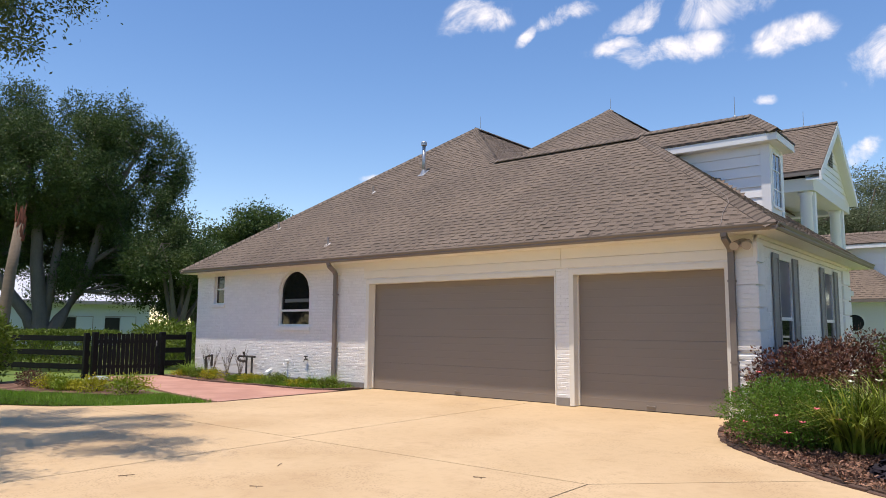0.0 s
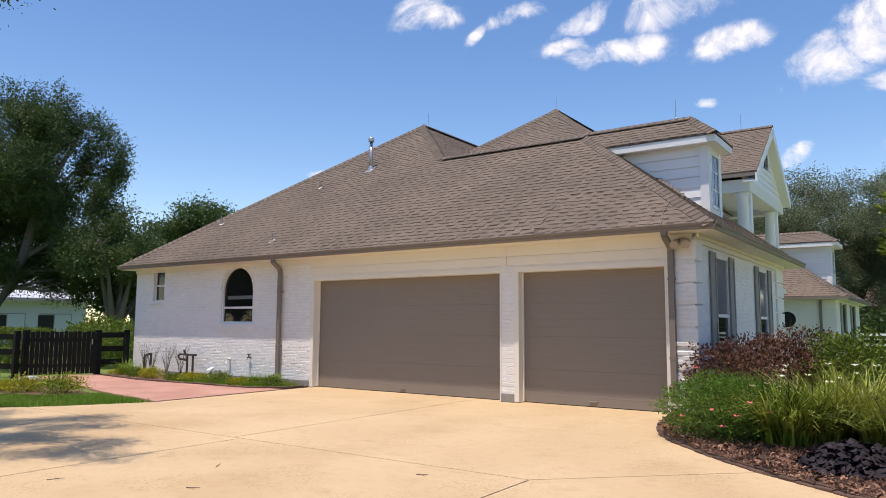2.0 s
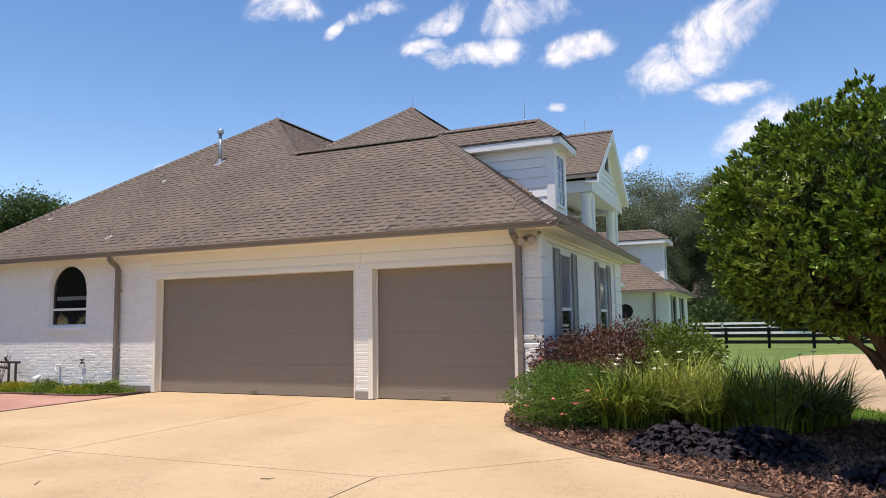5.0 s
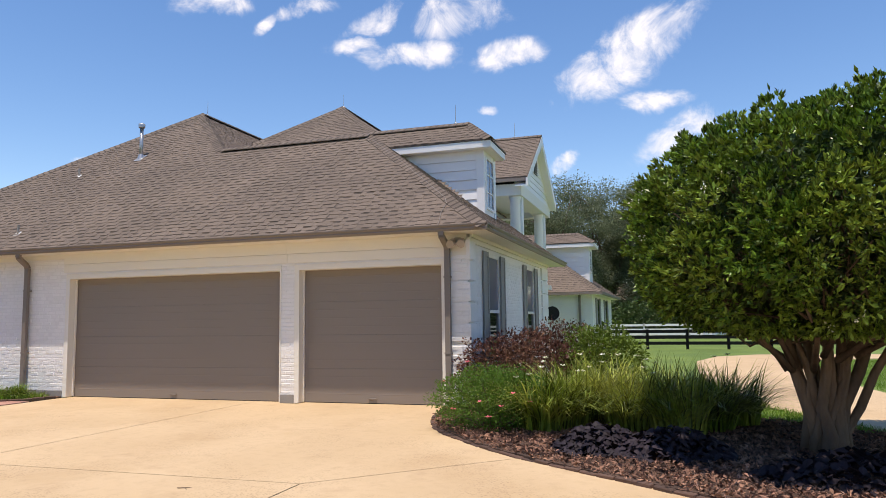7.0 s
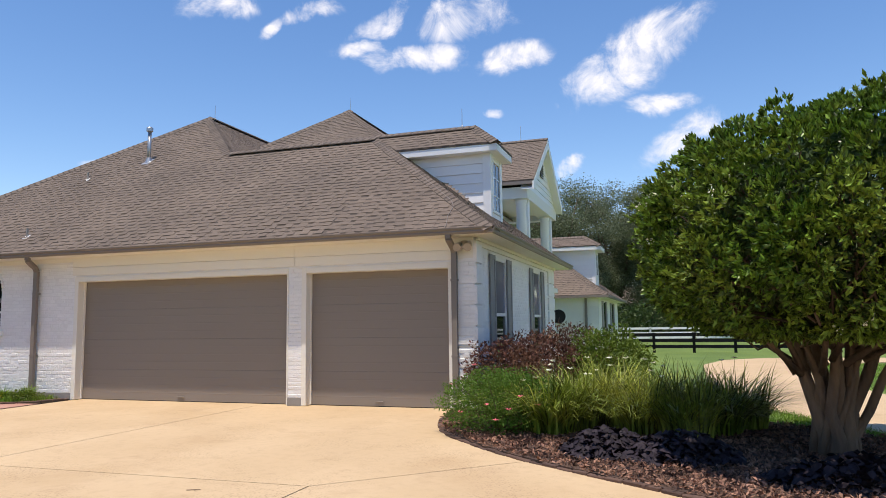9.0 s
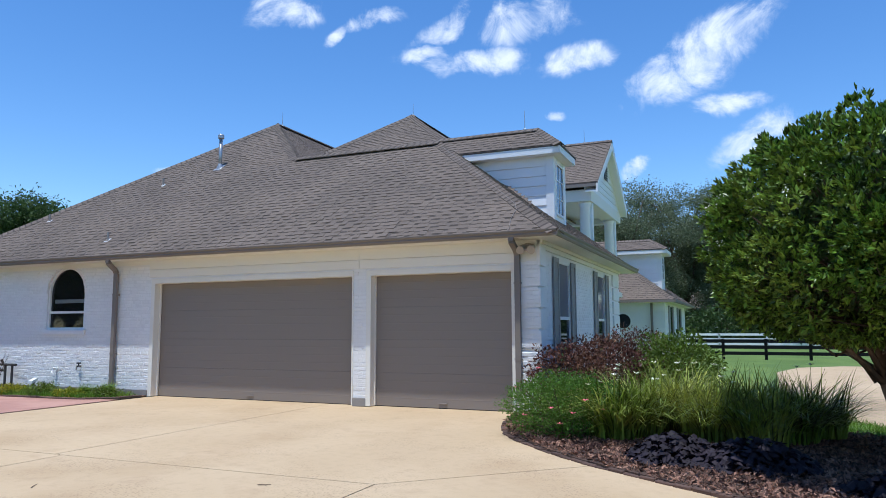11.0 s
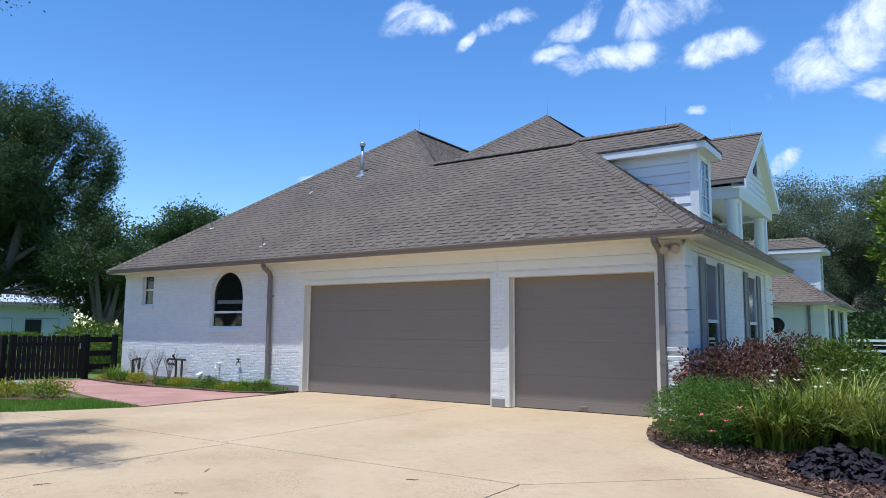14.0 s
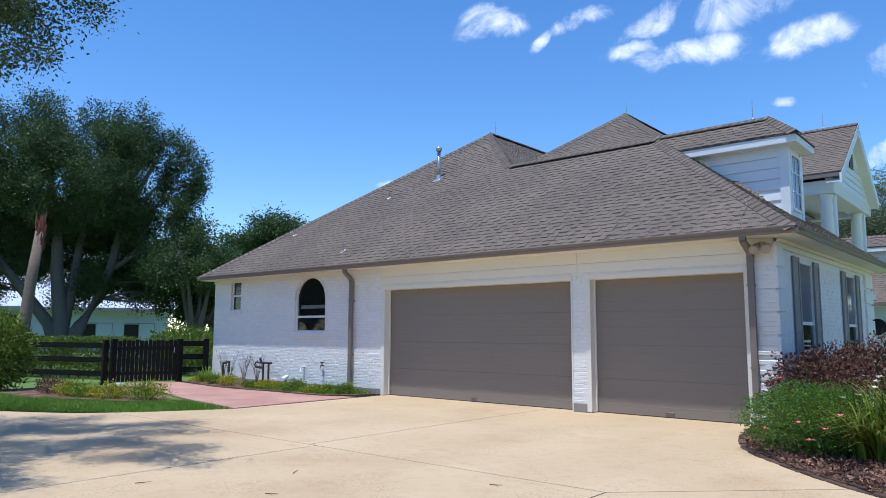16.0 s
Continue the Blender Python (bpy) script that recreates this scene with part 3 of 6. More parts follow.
while z < 2.55:
    b = bmesh.new()
    h = min(0.322, SOFF - 0.03 - z)
    box(b, -0.61, WY - 0.018, z, WX + 0.036, WY + 0.36, z + h, 0.006)
    part("quoin", b, M_PAINT, house, "white painted brick quoin")
    b = bmesh.new()
    box(b, WX - 0.25, WYB - 0.85, z, WX + 0.036, WYB + 0.018, z + h, 0.006)
    part("quoin", b, M_PAINT, house)
    z += 0.36

# ---- windows ----


def sash(name, mat_glass, x0, x1, z0, z1, y, rail, label):
    w = new(name)
    w.parent = house
    tagged(w, label)
    b = bmesh.new()
    t = 0.035
    for a in ((x0, z0, x0 + t, z1), (x1 - t, z0, x1, z1), (x0 + t, z0, x1 - t, z0 + t), (x0 + t, z1 - t, x1 - t, z1), (x0 + t, rail - 0.022, x1 - t, rail + 0.022)):
        box(b, a[0], y, a[1], a[2], y + 0.05, a[3])
    part("window_frame", b, M_PVC, w)
    for za, zb in ((z0 + t, rail - 0.022), (rail + 0.022, z1 - t)):
        b = bmesh.new()
        box(b, x0 + t, y + 0.02, za, x1 - t, y + 0.03, zb)
        part("pane", b, mat_glass, w)
    return w


w = sash("window", M_GLASS, SMALL[0], SMALL[1], SMALL[2], SMALL[3], WY + 0.07, 2.49, "small white-framed sash window with dark panes")
b = bmesh.new()
box(b, SMALL[0] - 0.07, WY - 0.05, SMALL[2] - 0.10, SMALL[1] + 0.07, WY + 0.08, SMALL[2] - 0.003, 0.01)
part("window_sill", b, M_PAINT, w)

# arched window
w = new("arched_window")
w.parent = house
tagged(w, "white-framed arched sash window with dark panes")
cx, cr = (ARCH[0] + ARCH[1]) / 2, (ARCH[1] - ARCH[0]) / 2


def arch_outline(inset, n=24):
    r = cr - inset
    pts = [(cx - r, ARCH[2] + inset), (cx + r, ARCH[2] + inset)]
    pts += [(cx + r * math.cos(math.pi * k / n), ARCH[3] + r * math.sin(math.pi * k / n)) for k in range(n + 1)]
    return pts


b = bmesh.new()
o, i_ = arch_outline(-0.004), arch_outline(0.045)
vo = [[b.verts.new((x, y, zz)) for x, zz in o] for y in (WY + 0.04, WY + 0.11)]
vi = [[b.verts.new((x, y, zz)) for x, zz in i_] for y in (WY + 0.04, WY + 0.11)]
n = len(o)
for k in range(n):
    j = (k + 1) % n
    b.faces.new((vo[0][k], vo[0][j], vi[0][j], vi[0][k]))
    b.faces.new((vo[1][k], vi[1][k], vi[1][j], vo[1][j]))
    b.faces.new((vi[0][k], vi[0][j], vi[1][j], vi[1][k]))
    b.faces.new((vo[0][k], vo[1][k], vo[1][j], vo[0][j]))
part("window_frame", b, M_PVC, w)
b = bmesh.new()
box(b, ARCH[0] + 0.04, WY + 0.055, 1.82, ARCH[1] - 0.04, WY + 0.10, 1.875)
part("meeting_rail", b, M_PVC, w)
b = bmesh.new()
slab(b, [(x, WY + 0.085, zz) for x, zz in arch_outline(0.04)], (0, 0.008, 0))
part("pane", b, M_GLASS, w)
b = bmesh.new()
box(b, ARCH[0] + 0.16, WY + 0.081, 2.06, ARCH[1] - 0.05, WY + 0.084, 2.15)
part("blind_rail", b, material("grey_blind", (0.14, 0.15, 0.15), 0.4, 0.1), w, "grey blind rail behind the glass")
b = bmesh.new()
box(b, ARCH[0] - 0.08, WY - 0.05, ARCH[2] - 0.125, ARCH[1] + 0.08, WY + 0.08, ARCH[2] - 0.006, 0.01)
part("window_sill", b, M_PAINT, w)

# tall side windows with shutters
for ya, yb in WIN_SIDE:
    w = new("window")
    w.parent = house
    tagged(w, "tall white-framed sash window between grey shutters")
    xf = WX - 0.004
    b = bmesh.new()
    t = 0.05
    for p in ((ya, SW0, ya + t, SW1), (yb - t, SW0, yb, SW1), (ya + t, SW0, yb - t, SW0 + t), (ya + t, SW1 - t, yb - t, SW1), (ya + t, 1.60, yb - t, 1.66)):
        box(b, xf - 0.05, p[0], p[1], xf, p[2], p[3])
    part("window_frame", b, M_PVC, w)
    for za, zb, mg in ((SW0 + t, 1.60, M_GLASS), (1.66, SW1 - t, M_GLASS3)):
        b = bmesh.new()
        box(b, xf - 0.035, ya + t, za, xf - 0.025, yb - t, zb)
        part("pane", b, mg, w)
    b = bmesh.new()
    box(b, WX - 0.08, ya - 0.05, SW0 - 0.10, WX + 0.05, yb + 0.05, SW0 - 0.004, 0.01)
    part("window_sill", b, M_PAINT, w)
    for sa, sb in ((ya - 0.41, ya - 0.02), (yb + 0.02, yb + 0.41)):
        s = new("shutter")
        s.parent = house
        tagged(s, "grey board shutter beside a window")
        xs = WX + 0.004
        for p in ((sa, SW0, sa + 0.06, SW1 + 0.03), (sb - 0.06, SW0, sb, SW1 + 0.03)):
            b = bmesh.new()
            box(b, xs, p[0], p[1], xs + 0.030, p[2], p[3], 0.004)
            part("stile", b, M_SHUTTER, s)
        for za in (SW0, 1.50, SW1 - 0.06):
            b = bmesh.new()
            box(b, xs, sa + 0.06, za, xs + 0.028, sb - 0.06, za + 0.09, 0.004)
            part("rail", b, M_SHUTTER, s)
        for za, zb in ((SW0 + 0.09, 1.50), (1.59, SW1 - 0.06)):
            b = bmesh.new()
            box(b, xs + 0.002, sa + 0.06, za, xs + 0.014, sb - 0.06, zb)
            m_ = 14
            for k in range(m_):
                zz = za + (zb - za) * (k + 0.5) / m_
                bar(b, (xs + 0.015, sa + 0.06, zz), (xs + 0.015, sb - 0.06, zz), 0.018, 0.012)
            part("louvre", b, M_SHUTTER, s)

# security light under the corner eave
lamp = thing("security_light", "beige twin-head security light under the eave", "wall light", at=(-0.46, -0.30, 2.80))
b = bmesh.new()
lathe(b, 0, 0.03, [(0.075, 0.055), (0.075, 0.075), (0.05, 0.09)], 14)
box(b, -0.03, -0.02, 0.0, 0.03, 0.07, 0.06, 0.006)
part("lamp_body", b, M_BEIGE, lamp)
for sx in (-0.085, 0.085):
    b = bmesh.new()
    tube(b, [(sx, 0.06, 0.035), (sx, 0.02, 0.03), (sx * 1.1, -0.07, -0.012), (sx * 1.12, -0.13, -0.04)], [0.035, 0.05, 0.062, 0.074], 14)
    part("lamp_head", b, M_BEIGE, lamp, smooth=False)
b = bmesh.new()
box(b, -0.045, -0.10, -0.05, 0.045, 0.0, 0.0, 0.012)
part("sensor", b, M_BEIGE, lamp)

# lightning conductor cable running from the gutter up along the hip
cable = thing("conductor_cable", "thin metal conductor cable lying on the roof edge", "cable")
b = bmesh.new()
tube(b, [(-0.70, YE - 0.06, 2.98), (-0.70, YE - 0.055, 3.09), (-0.71, -0.55, 3.125), (-0.765, -0.25, 3.35), (-0.75, 0.03, 3.56), (-0.83, 0.20, 3.69), (-1.40, 0.80, 4.14), (-2.2, 1.62, 4.755), (-3.4, 2.8, 5.64)], [0.0055] * 9, 6)
part("wire", b, M_GUTTER, cable)

# ---- dormers: lap-sided box, boxed eaves, hipped roof, window ----


def dormer(y0, y1, xf, zt, zlow, back, ridge, run, over, win, tag):
    d = new(tag)
    d.parent = house
    tagged(d, "white lap-sided dormer with a hipped shingle roof")
    b = bmesh.new()
    box(b, back, y0 + 0.03, zlow, xf - 0.03, y1 - 0.03, zt - 0.02)
    part("core", b, M_SIDING, d)
    n = max(4, int(round((zt - zlow) / 0.235)))
    for i in range(n):
        za, zb = zlow + (zt - zlow) * i / n, zlow + (zt - zlow) * (i + 1) / n
        b = bmesh.new()
        slab(b, [(back, y0 - 0.012, za), (xf - 0.16, y0 - 0.012, za), (xf - 0.16, y0 + 0.012, zb - 0.004), (back, y0 + 0.012, zb - 0.004)], (0, 0.026, 0))
        part("siding_board", b, M_SIDING, d)
    b = bmesh.new()
    box(b, xf - 0.17, y0 - 0.02, zlow, xf + 0.02, y0 + 0.15, zt)
    part("corner_board", b, M_SIDING, d)
    b = bmesh.new()
    box(b, xf - 0.17, y1 - 0.15, zlow, xf + 0.02, y1 + 0.02, zt)
    part("corner_board", b, M_SIDING, d)
    b = bmesh.new()
    box(b, xf - 0.02, y0 + 0.15, zlow, xf, y1 - 0.15, zt)
    part("front_panel", b, M_SIDING, d)
    wa, wb, wz0, wz1 = win
    w = new("window")
    w.parent = d
    b = bmesh.new()
    t = 0.06
    for p in ((wa, wz0, wa + t, wz1), (wb - t, wz0, wb, wz1), (wa + t, wz0, wb - t, wz0 + t), (wa + t, wz1 - t, wb - t, wz1)):
        box(b, xf - 0.02, p[0], p[1], xf + 0.035, p[2], p[3])
    for k in (1, 2):
        zz = wz0 + (wz1 - wz0) * k / 3
        box(b, xf - 0.01, wa + t, zz - 0.012, xf + 0.022, wb - t, zz + 0.012)
    ymid = (wa + wb) / 2
    box(b, xf - 0.01, ymid - 0.012, wz0 + t, xf + 0.021, ymid + 0.012, wz1 - t)
    part("window_frame", b, M_PVC, w)
    b = bmesh.new()
    box(b, xf + 0.004, wa + t, wz0 + t, xf + 0.012, wb - t, wz1 - t)
    part("pane", b, M_GLASS2, w)
    a0, a1, ax = y0 - over, y1 + over, xf + over
    ym, ez = (a0 + a1) / 2, zt + 0.20
    rx = ax - run
    b = bmesh.new()
    slab(b, [(back, a0, zt + 0.04), (ax, a0, zt + 0.04), (ax, a1, zt + 0.04), (back, a1, zt + 0.04)], (0, 0, -0.05))
    part("soffit", b, M_SIDING, d)
    for pa, pb in (((back, a0 - 0.036, zt + 0.0), (ax + 0.036, a0 - 0.006, ez - 0.042)), ((ax + 0.006, a0 - 0.006, zt + 0.0), (ax + 0.036, a1, ez - 0.042))):
        b = bmesh.new()
        box(b, *pa, *pb)
        part("fascia", b, M_SIDING, d)
    b = bmesh.new()
    slab(b, [(ax + 0.05, a0 - 0.05, ez), (rx, ym, ridge), (back - 2.5, ym, ridge), (back - 2.5, a0 - 0.05, ez)], (0, 0, -0.04))
    slab(b, [(ax + 0.05, a1 + 0.05, ez), (ax + 0.05, a0 - 0.05, ez), (rx, ym, ridge)], (0, 0, -0.04))
    slab(b, [(ax + 0.05, a1 + 0.05, ez), (back - 2.5, a1 + 0.05, ez), (back - 2.5, ym, ridge), (rx, ym, ridge)], (0, 0, -0.04))
    rf = part("dormer_roof", b, M_DECK, d)
    return rf, (ax + 0.05, a0 - 0.05, ez), (rx, ym, ridge), back - 2.5


dr1 = dormer(4.05, 5.15, -1.09, 5.48, 3.6, -4.0, 6.30, 0.68, 0.20, (4.20, 4.94, 4.08, 5.36), "dormer")
dr2 = dormer(21.6, 22.8, -0.62, 4.80, 3.0, -3.6, 5.52, 0.80, 0.28, (21.8, 22.6, 3.6, 4.7), "dormer")

# ---- portico with its gable, columns and ceiling ----
GX, GY, GH, GP, GE = -1.28, 13.42, 2.95, 8.15, 6.10
portico = new("portico")
portico.parent = house
tagged(portico, "white gabled portico on tall round columns")
b = bmesh.new()
slab(b, [(GX, GY, GP), (GX, GY - GH, GE), (-9, GY - GH, GE), (-9, GY, GP)], (0, 0, -0.05))
slab(b, [(GX, GY, GP), (-9, GY, GP), (-9, GY + GH, GE), (GX, GY + GH, GE)], (0, 0, -0.05))
roof_port = part("portico_roof", b, M_DECK, portico)
# rake boards
for s in (-1, 1):
    b = bmesh.new()
    slab(b, [(GX + 0.005, GY, GP - 0.04), (GX + 0.005, GY + s * GH, GE - 0.04), (GX + 0.005, GY + s * GH, GE - 0.34), (GX + 0.005, GY, GP - 0.36)], (-0.06, 0, 0))
    part("rake_board", b, M_SIDING, portico)
    b = bmesh.new()
    slab(b, [(GX - 0.05, GY, GP - 0.30), (GX - 0.05, GY + s * GH, GE - 0.28), (GX - 0.42, GY + s * GH, GE - 0.28), (GX - 0.42, GY, GP - 0.30)], (0, 0, -0.03))
    part("rake_soffit", b, M_SIDING, portico)
PX = GX - 0.28
n = 9
for i in range(n):
    za, zb = 5.9 + (GP - 0.35 - 5.9) * i / n, 5.9 + (GP - 0.35 - 5.9) * (i + 1) / n

    def half(zz):
        return min(GH - 0.15, (GP - 0.2 - zz) / (GP - GE) * GH)
    b = bmesh.new()
    slab(b, [(PX + 0.012, GY - half(za), za), (PX + 0.012, GY + half(za), za), (PX - 0.012, GY + half(zb), zb - 0.004), (PX - 0.012, GY - half(zb), zb - 0.004)], (-0.03, 0, 0))
    part("siding_board", b, M_SIDING, portico)
b = bmesh.new()
slab(b, [(PX - 0.03, GY, GP - 0.3), (PX - 0.03, GY - GH + 0.15, GE - 0.1), (PX - 0.03, GY - GH + 0.15, 5.90), (PX - 0.03, GY + GH - 0.15, 5.90), (PX - 0.03, GY + GH - 0.15, GE - 0.1)], (-0.15, 0, 0))
part("pediment", b, M_SIDING, portico)
vent = new("gable_vent")
vent.parent = portico
tagged(vent, "dark louvred gable vent")
b = bmesh.new()
box(b, PX + 0.01, GY - 0.27, 6.72, PX + 0.03, GY + 0.27, 7.27)
part("vent_back", b, M_DARK, vent)
for k in range(6):
    b = bmesh.new()
    bar(b, (PX + 0.035, GY - 0.27, 6.74 + k * 0.09), (PX + 0.035, GY + 0.27, 6.74 + k * 0.09), 0.03, 0.025)
    part("slat", b, M_SHUTTER, vent)
for pa, pb in (((PX - 0.50, 10.62, 5.52), (PX + 0.03, 16.30, 5.90)), ((-4.6, 10.62, 5.52), (PX - 0.50, 10.95, 5.90)), ((-4.6, 15.90, 5.52), (PX - 0.50, 16.40, 5.90))):
    b = bmesh.new()
    box(b, *pa, *pb)
    part("beam", b, M_TRIM, portico)
b = bmesh.new()
box(b, -4.6, 10.90, 5.72, PX - 0.50, 15.90, 5.78)
part("portico_ceiling", b, M_TRIM, portico)
b = bmesh.new()
box(b, -5.6, GY - GH - 0.03, GE - 0.15, GX - 0.06, GY - GH + 0.06, GE - 0.05)
part("eave_board", b, M_GUTTER, portico)
for yy in (10.66, 14.95):
    b = bmesh.new()
    lathe(b, PX - 0.24, yy + 0.22, [(0.22, 0.0), (0.22, 0.10), (0.185, 0.16), (0.185, 2.2), (0.16, 5.38), (0.19, 5.42), (0.20, 5.519)], 20)
    part("column", b, M_SIDING, portico, "white round column", smooth=True)
    b = bmesh.new()
    box(b, PX - 0.12, yy + 0.30, 0.0, PX - 0.01, yy + 0.52, 5.52, 0.01)
    part("pilaster", b, M_SIDING, portico)
b = bmesh.new()
box(b, -4.6, 10.4, 2.62, PX, 16.4, 2.80)
part("balcony_floor", b, M_TRIM, portico)
b = bmesh.new()
bar(b, (PX - 0.2, 10.9, 3.75), (PX - 0.2, 14.9, 3.75), 0.07, 0.07)
bar(b, (PX - 0.2, 10.9, 2.95), (PX - 0.2, 14.9, 2.95), 0.06, 0.06)
for k in range(30):
    yy = 11.0 + k * 0.13
    bar(b, (PX - 0.2, yy, 2.95), (PX - 0.2, yy, 3.75), 0.03, 0.03)
part("balcony_rail", b, M_SIDING, portico)

# ---- far wing ----
FY, FZ, FX = 18.9, 2.62, 0.13
FW = FY + 0.42
far = new("far_wing")
far.parent = house
tagged(far, "white painted far wing with a hipped shingle roof")
b = bmesh.new()
box(b, -6, FW, 0, FX - 0.43, 29.4, FZ - 0.08)
part("wall", b, M_PAINT, far)
b = bmesh.new()
box(b, -12, FY + 0.03, FZ - 0.12, FX - 0.03, 29.8, FZ - 0.075)
part("soffit", b, M_TRIM, far)
b = bmesh.new()
slab(b, [(FX, FY, FZ), (FX, 29.8, FZ), (-4.87, 24.8, FZ + 3.75), (-4.87, FY + 5, FZ + 3.75)], (0, 0, -0.06))
slab(b, [(FX, FY, FZ), (-4.87, FY + 5, FZ + 3.75), (-12, FY + 5, FZ + 3.75), (-12, FY, FZ)], (0, 0, -0.06))
slab(b, [(FX, 29.8, FZ), (-12, 29.8, FZ), (-12, 24.8, FZ + 3.75), (-4.87, 24.8, FZ + 3.75)], (0, 0, -0.06))
roof_far = part("roof", b, M_DECK, far)
for pa, pb in (((-12, FY - 0.09, FZ - 0.12), (FX + 0.08, FY + 0.03, FZ - 0.01)), ((FX - 0.03, FY + 0.03, FZ - 0.12), (FX + 0.08, 29.85, FZ - 0.01))):
    b = bmesh.new()
    box(b, *pa, *pb)
    part("gutter", b, M_GUTTER, far)
b = bmesh.new()
bar(b, (FX - 0.95, FW - 0.06, 0), (FX - 0.95, FW - 0.06, FZ - 0.1), 0.1, 0.08)
part("downspout", b, M_GUTTER, far)
b = bmesh.new()
tube(b, [(-2.02, FW - 0.03, 1.72), (-2.02, FW + 0.02, 1.72)], [0.36, 0.36], 24)
rw = part("round_window", b, M_PVC, far, "round window with a white frame")
b = bmesh.new()
tube(b, [(-2.02, FW - 0.04, 1.72), (-2.02, FW - 0.02, 1.72)], [0.31, 0.31], 24)
part("pane", b, M_GLASS, rw)
for k in range(7):
    b = bmesh.new()
    z0 = k * 0.36
    box(b, FX - 0.80, FW - 0.02, z0, FX - 0.41, FW + 0.3, z0 + 0.335)
    part("quoin", b, M_PAINT, far)
for ya, yb in ((21.2, 22.3), (25.2, 26.3)):
    b = bmesh.new()
    box(b, FX - 0.43, ya, 0.7, FX - 0.40, yb, 2.35)
    w = part("window", b, M_GLASS, far)
    for sa, sb in ((ya - 0.5, ya), (yb, yb + 0.5)):
        b = bmesh.new()
        box(b, FX - 0.43, sa, 0.7, FX - 0.375, sb, 2.4)
        part("shutter", b, M_SHUTTER, w)

# ---- roof furniture ----


def rod(x, y, z, h):
    r = thing("lightning_rod", "thin metal lightning rod on the roof ridge", "lightning rod", "rods along the ridges", at=(x, y, z))
    b = bmesh.new()
    tube(b, [(0, 0, -0.03), (0, 0, h)], [0.012, 0.006], 6)
    part("spike", b, M_STEEL, r)
    b = bmesh.new()
    lathe(b, 0, 0, [(0.05, -0.04), (0.05, 0.02), (0.02, 0.05)], 8)
    part("foot", b, M_STEEL, r)


rod(XP, YP + 0.25, PZ + 0.02, 0.45)
rod(P2[0], P2[1] + 0.1, P2[2] + 0.03, 0.45)
rod(dr1[2][0] - 0.35, dr1[2][1], dr1[2][2] + 0.02, 0.5)
rod(GX - 1.0, GY, GP + 0.02, 0.55)

flue = thing("vent_pipe", "galvanised flue pipe with a cap on the shingle roof", "vent pipe", at=(-10.12, 3.10, fz(3.10)))
b = bmesh.new()
lathe(b, 0, 0, [(0.048, -0.1), (0.048, 0.80)], 14)
part("pipe", b, M_STEEL, flue, smooth=True)
b = bmesh.new()
lathe(b, 0, 0, [(0.06, 0.80), (0.085, 0.82), (0.085, 0.90), (0.06, 0.93)], 14)
part("cap", b, M_STEEL, flue)
b = bmesh.new()
lathe(b, 0, 0, [(0.11, -0.10), (0.07, 0.05), (0.055, 0.10)], 14)
part("collar", b, M_STEEL, flue)
b = bmesh.new()
slab(b, [(-0.11, -0.16, -0.10), (0.11, -0.16, -0.10), (0.11, 0.10, 0.095), (-0.11, 0.10, 0.095)], (0, 0, -0.03))
part("flashing", b, M_STEEL, flue)
for x, y in ((-10.66, 0.0), (-14.04, 1.07), (-11.46, 2.42)):
    v = thing("roof_vent", "small plumbing vent with pale flashing on the roof", "roof vent", "plumbing vents on the roof", at=(x, y, fz(y)))
    b = bmesh.new()
    slab(b, [(-0.06, -0.07, -0.038), (0.06, -0.07, -0.038), (0.06, 0.045, 0.05), (-0.06, 0.045, 0.05)], (0, 0, -0.03))
    part("flashing", b, M_PVC, v)
    b = bmesh.new()
    lathe(b, 0, 0, [(0.026, -0.05), (0.024, 0.20)], 8)
    part("pipe", b, M_GREY, v)

# ---- planting ----
M_PURPLE = leaf_material("burgundy_leaves", (0.118, 0.050, 0.036), (0.172, 0.088, 0.050), vary=0.7)
M_LIME = leaf_material("light_green_leaves", (0.11, 0.165, 0.020), (0.155, 0.21, 0.03))
M_ROSE = leaf_material("feathery_green_leaves", (0.065, 0.150, 0.016), (0.100, 0.185, 0.024))
M_STRAP = leaf_material("strap_leaves", (0.155, 0.215, 0.028), (0.34, 0.35, 0.075), vary=0.8)
M_VINE = leaf_material("dark_purple_vine_leaves", (0.022, 0.017, 0.023), (0.034, 0.026, 0.034), rough=0.62, through_it=0.05)
M_VINE.node_tree.nodes["Principled BSDF"].inputs["Specular IOR Level"].default_value = 0.15
M_PETAL_P = material("pink_petals", (0.75, 0.16, 0.20), 0.6, 0.1, island=0.15)
M_PETAL_W = material("white_petals", (0.80, 0.80, 0.66), 0.6, 0.05)
M_YELLOW = leaf_material("yellow_green_leaves", (0.36, 0.33, 0.022), (0.17, 0.24, 0.02))
M_TWIG = material("brown_twigs", (0.10, 0.07, 0.05), 0.9, 0.2)
M_PALM = material("palm_trunk", (0.20, 0.155, 0.115), 0.95, 0.25, 3.0, 25.0, 0.8, stretch=(1, 1, 4))
M_RUST = material("red_brown_fibre", (0.22, 0.075, 0.045), 0.95, 0.3, 6.0, 40.0, 0.8)


def ball(rng, n, thick=0.12):
    """Directions all round and distances from the middle near 1."""
    d = rng.normal(0, 1, (n, 3))
    d /= np.linalg.norm(d, axis=1, keepdims=True)
    return d, 1 - np.abs(rng.normal(0, thick, n))


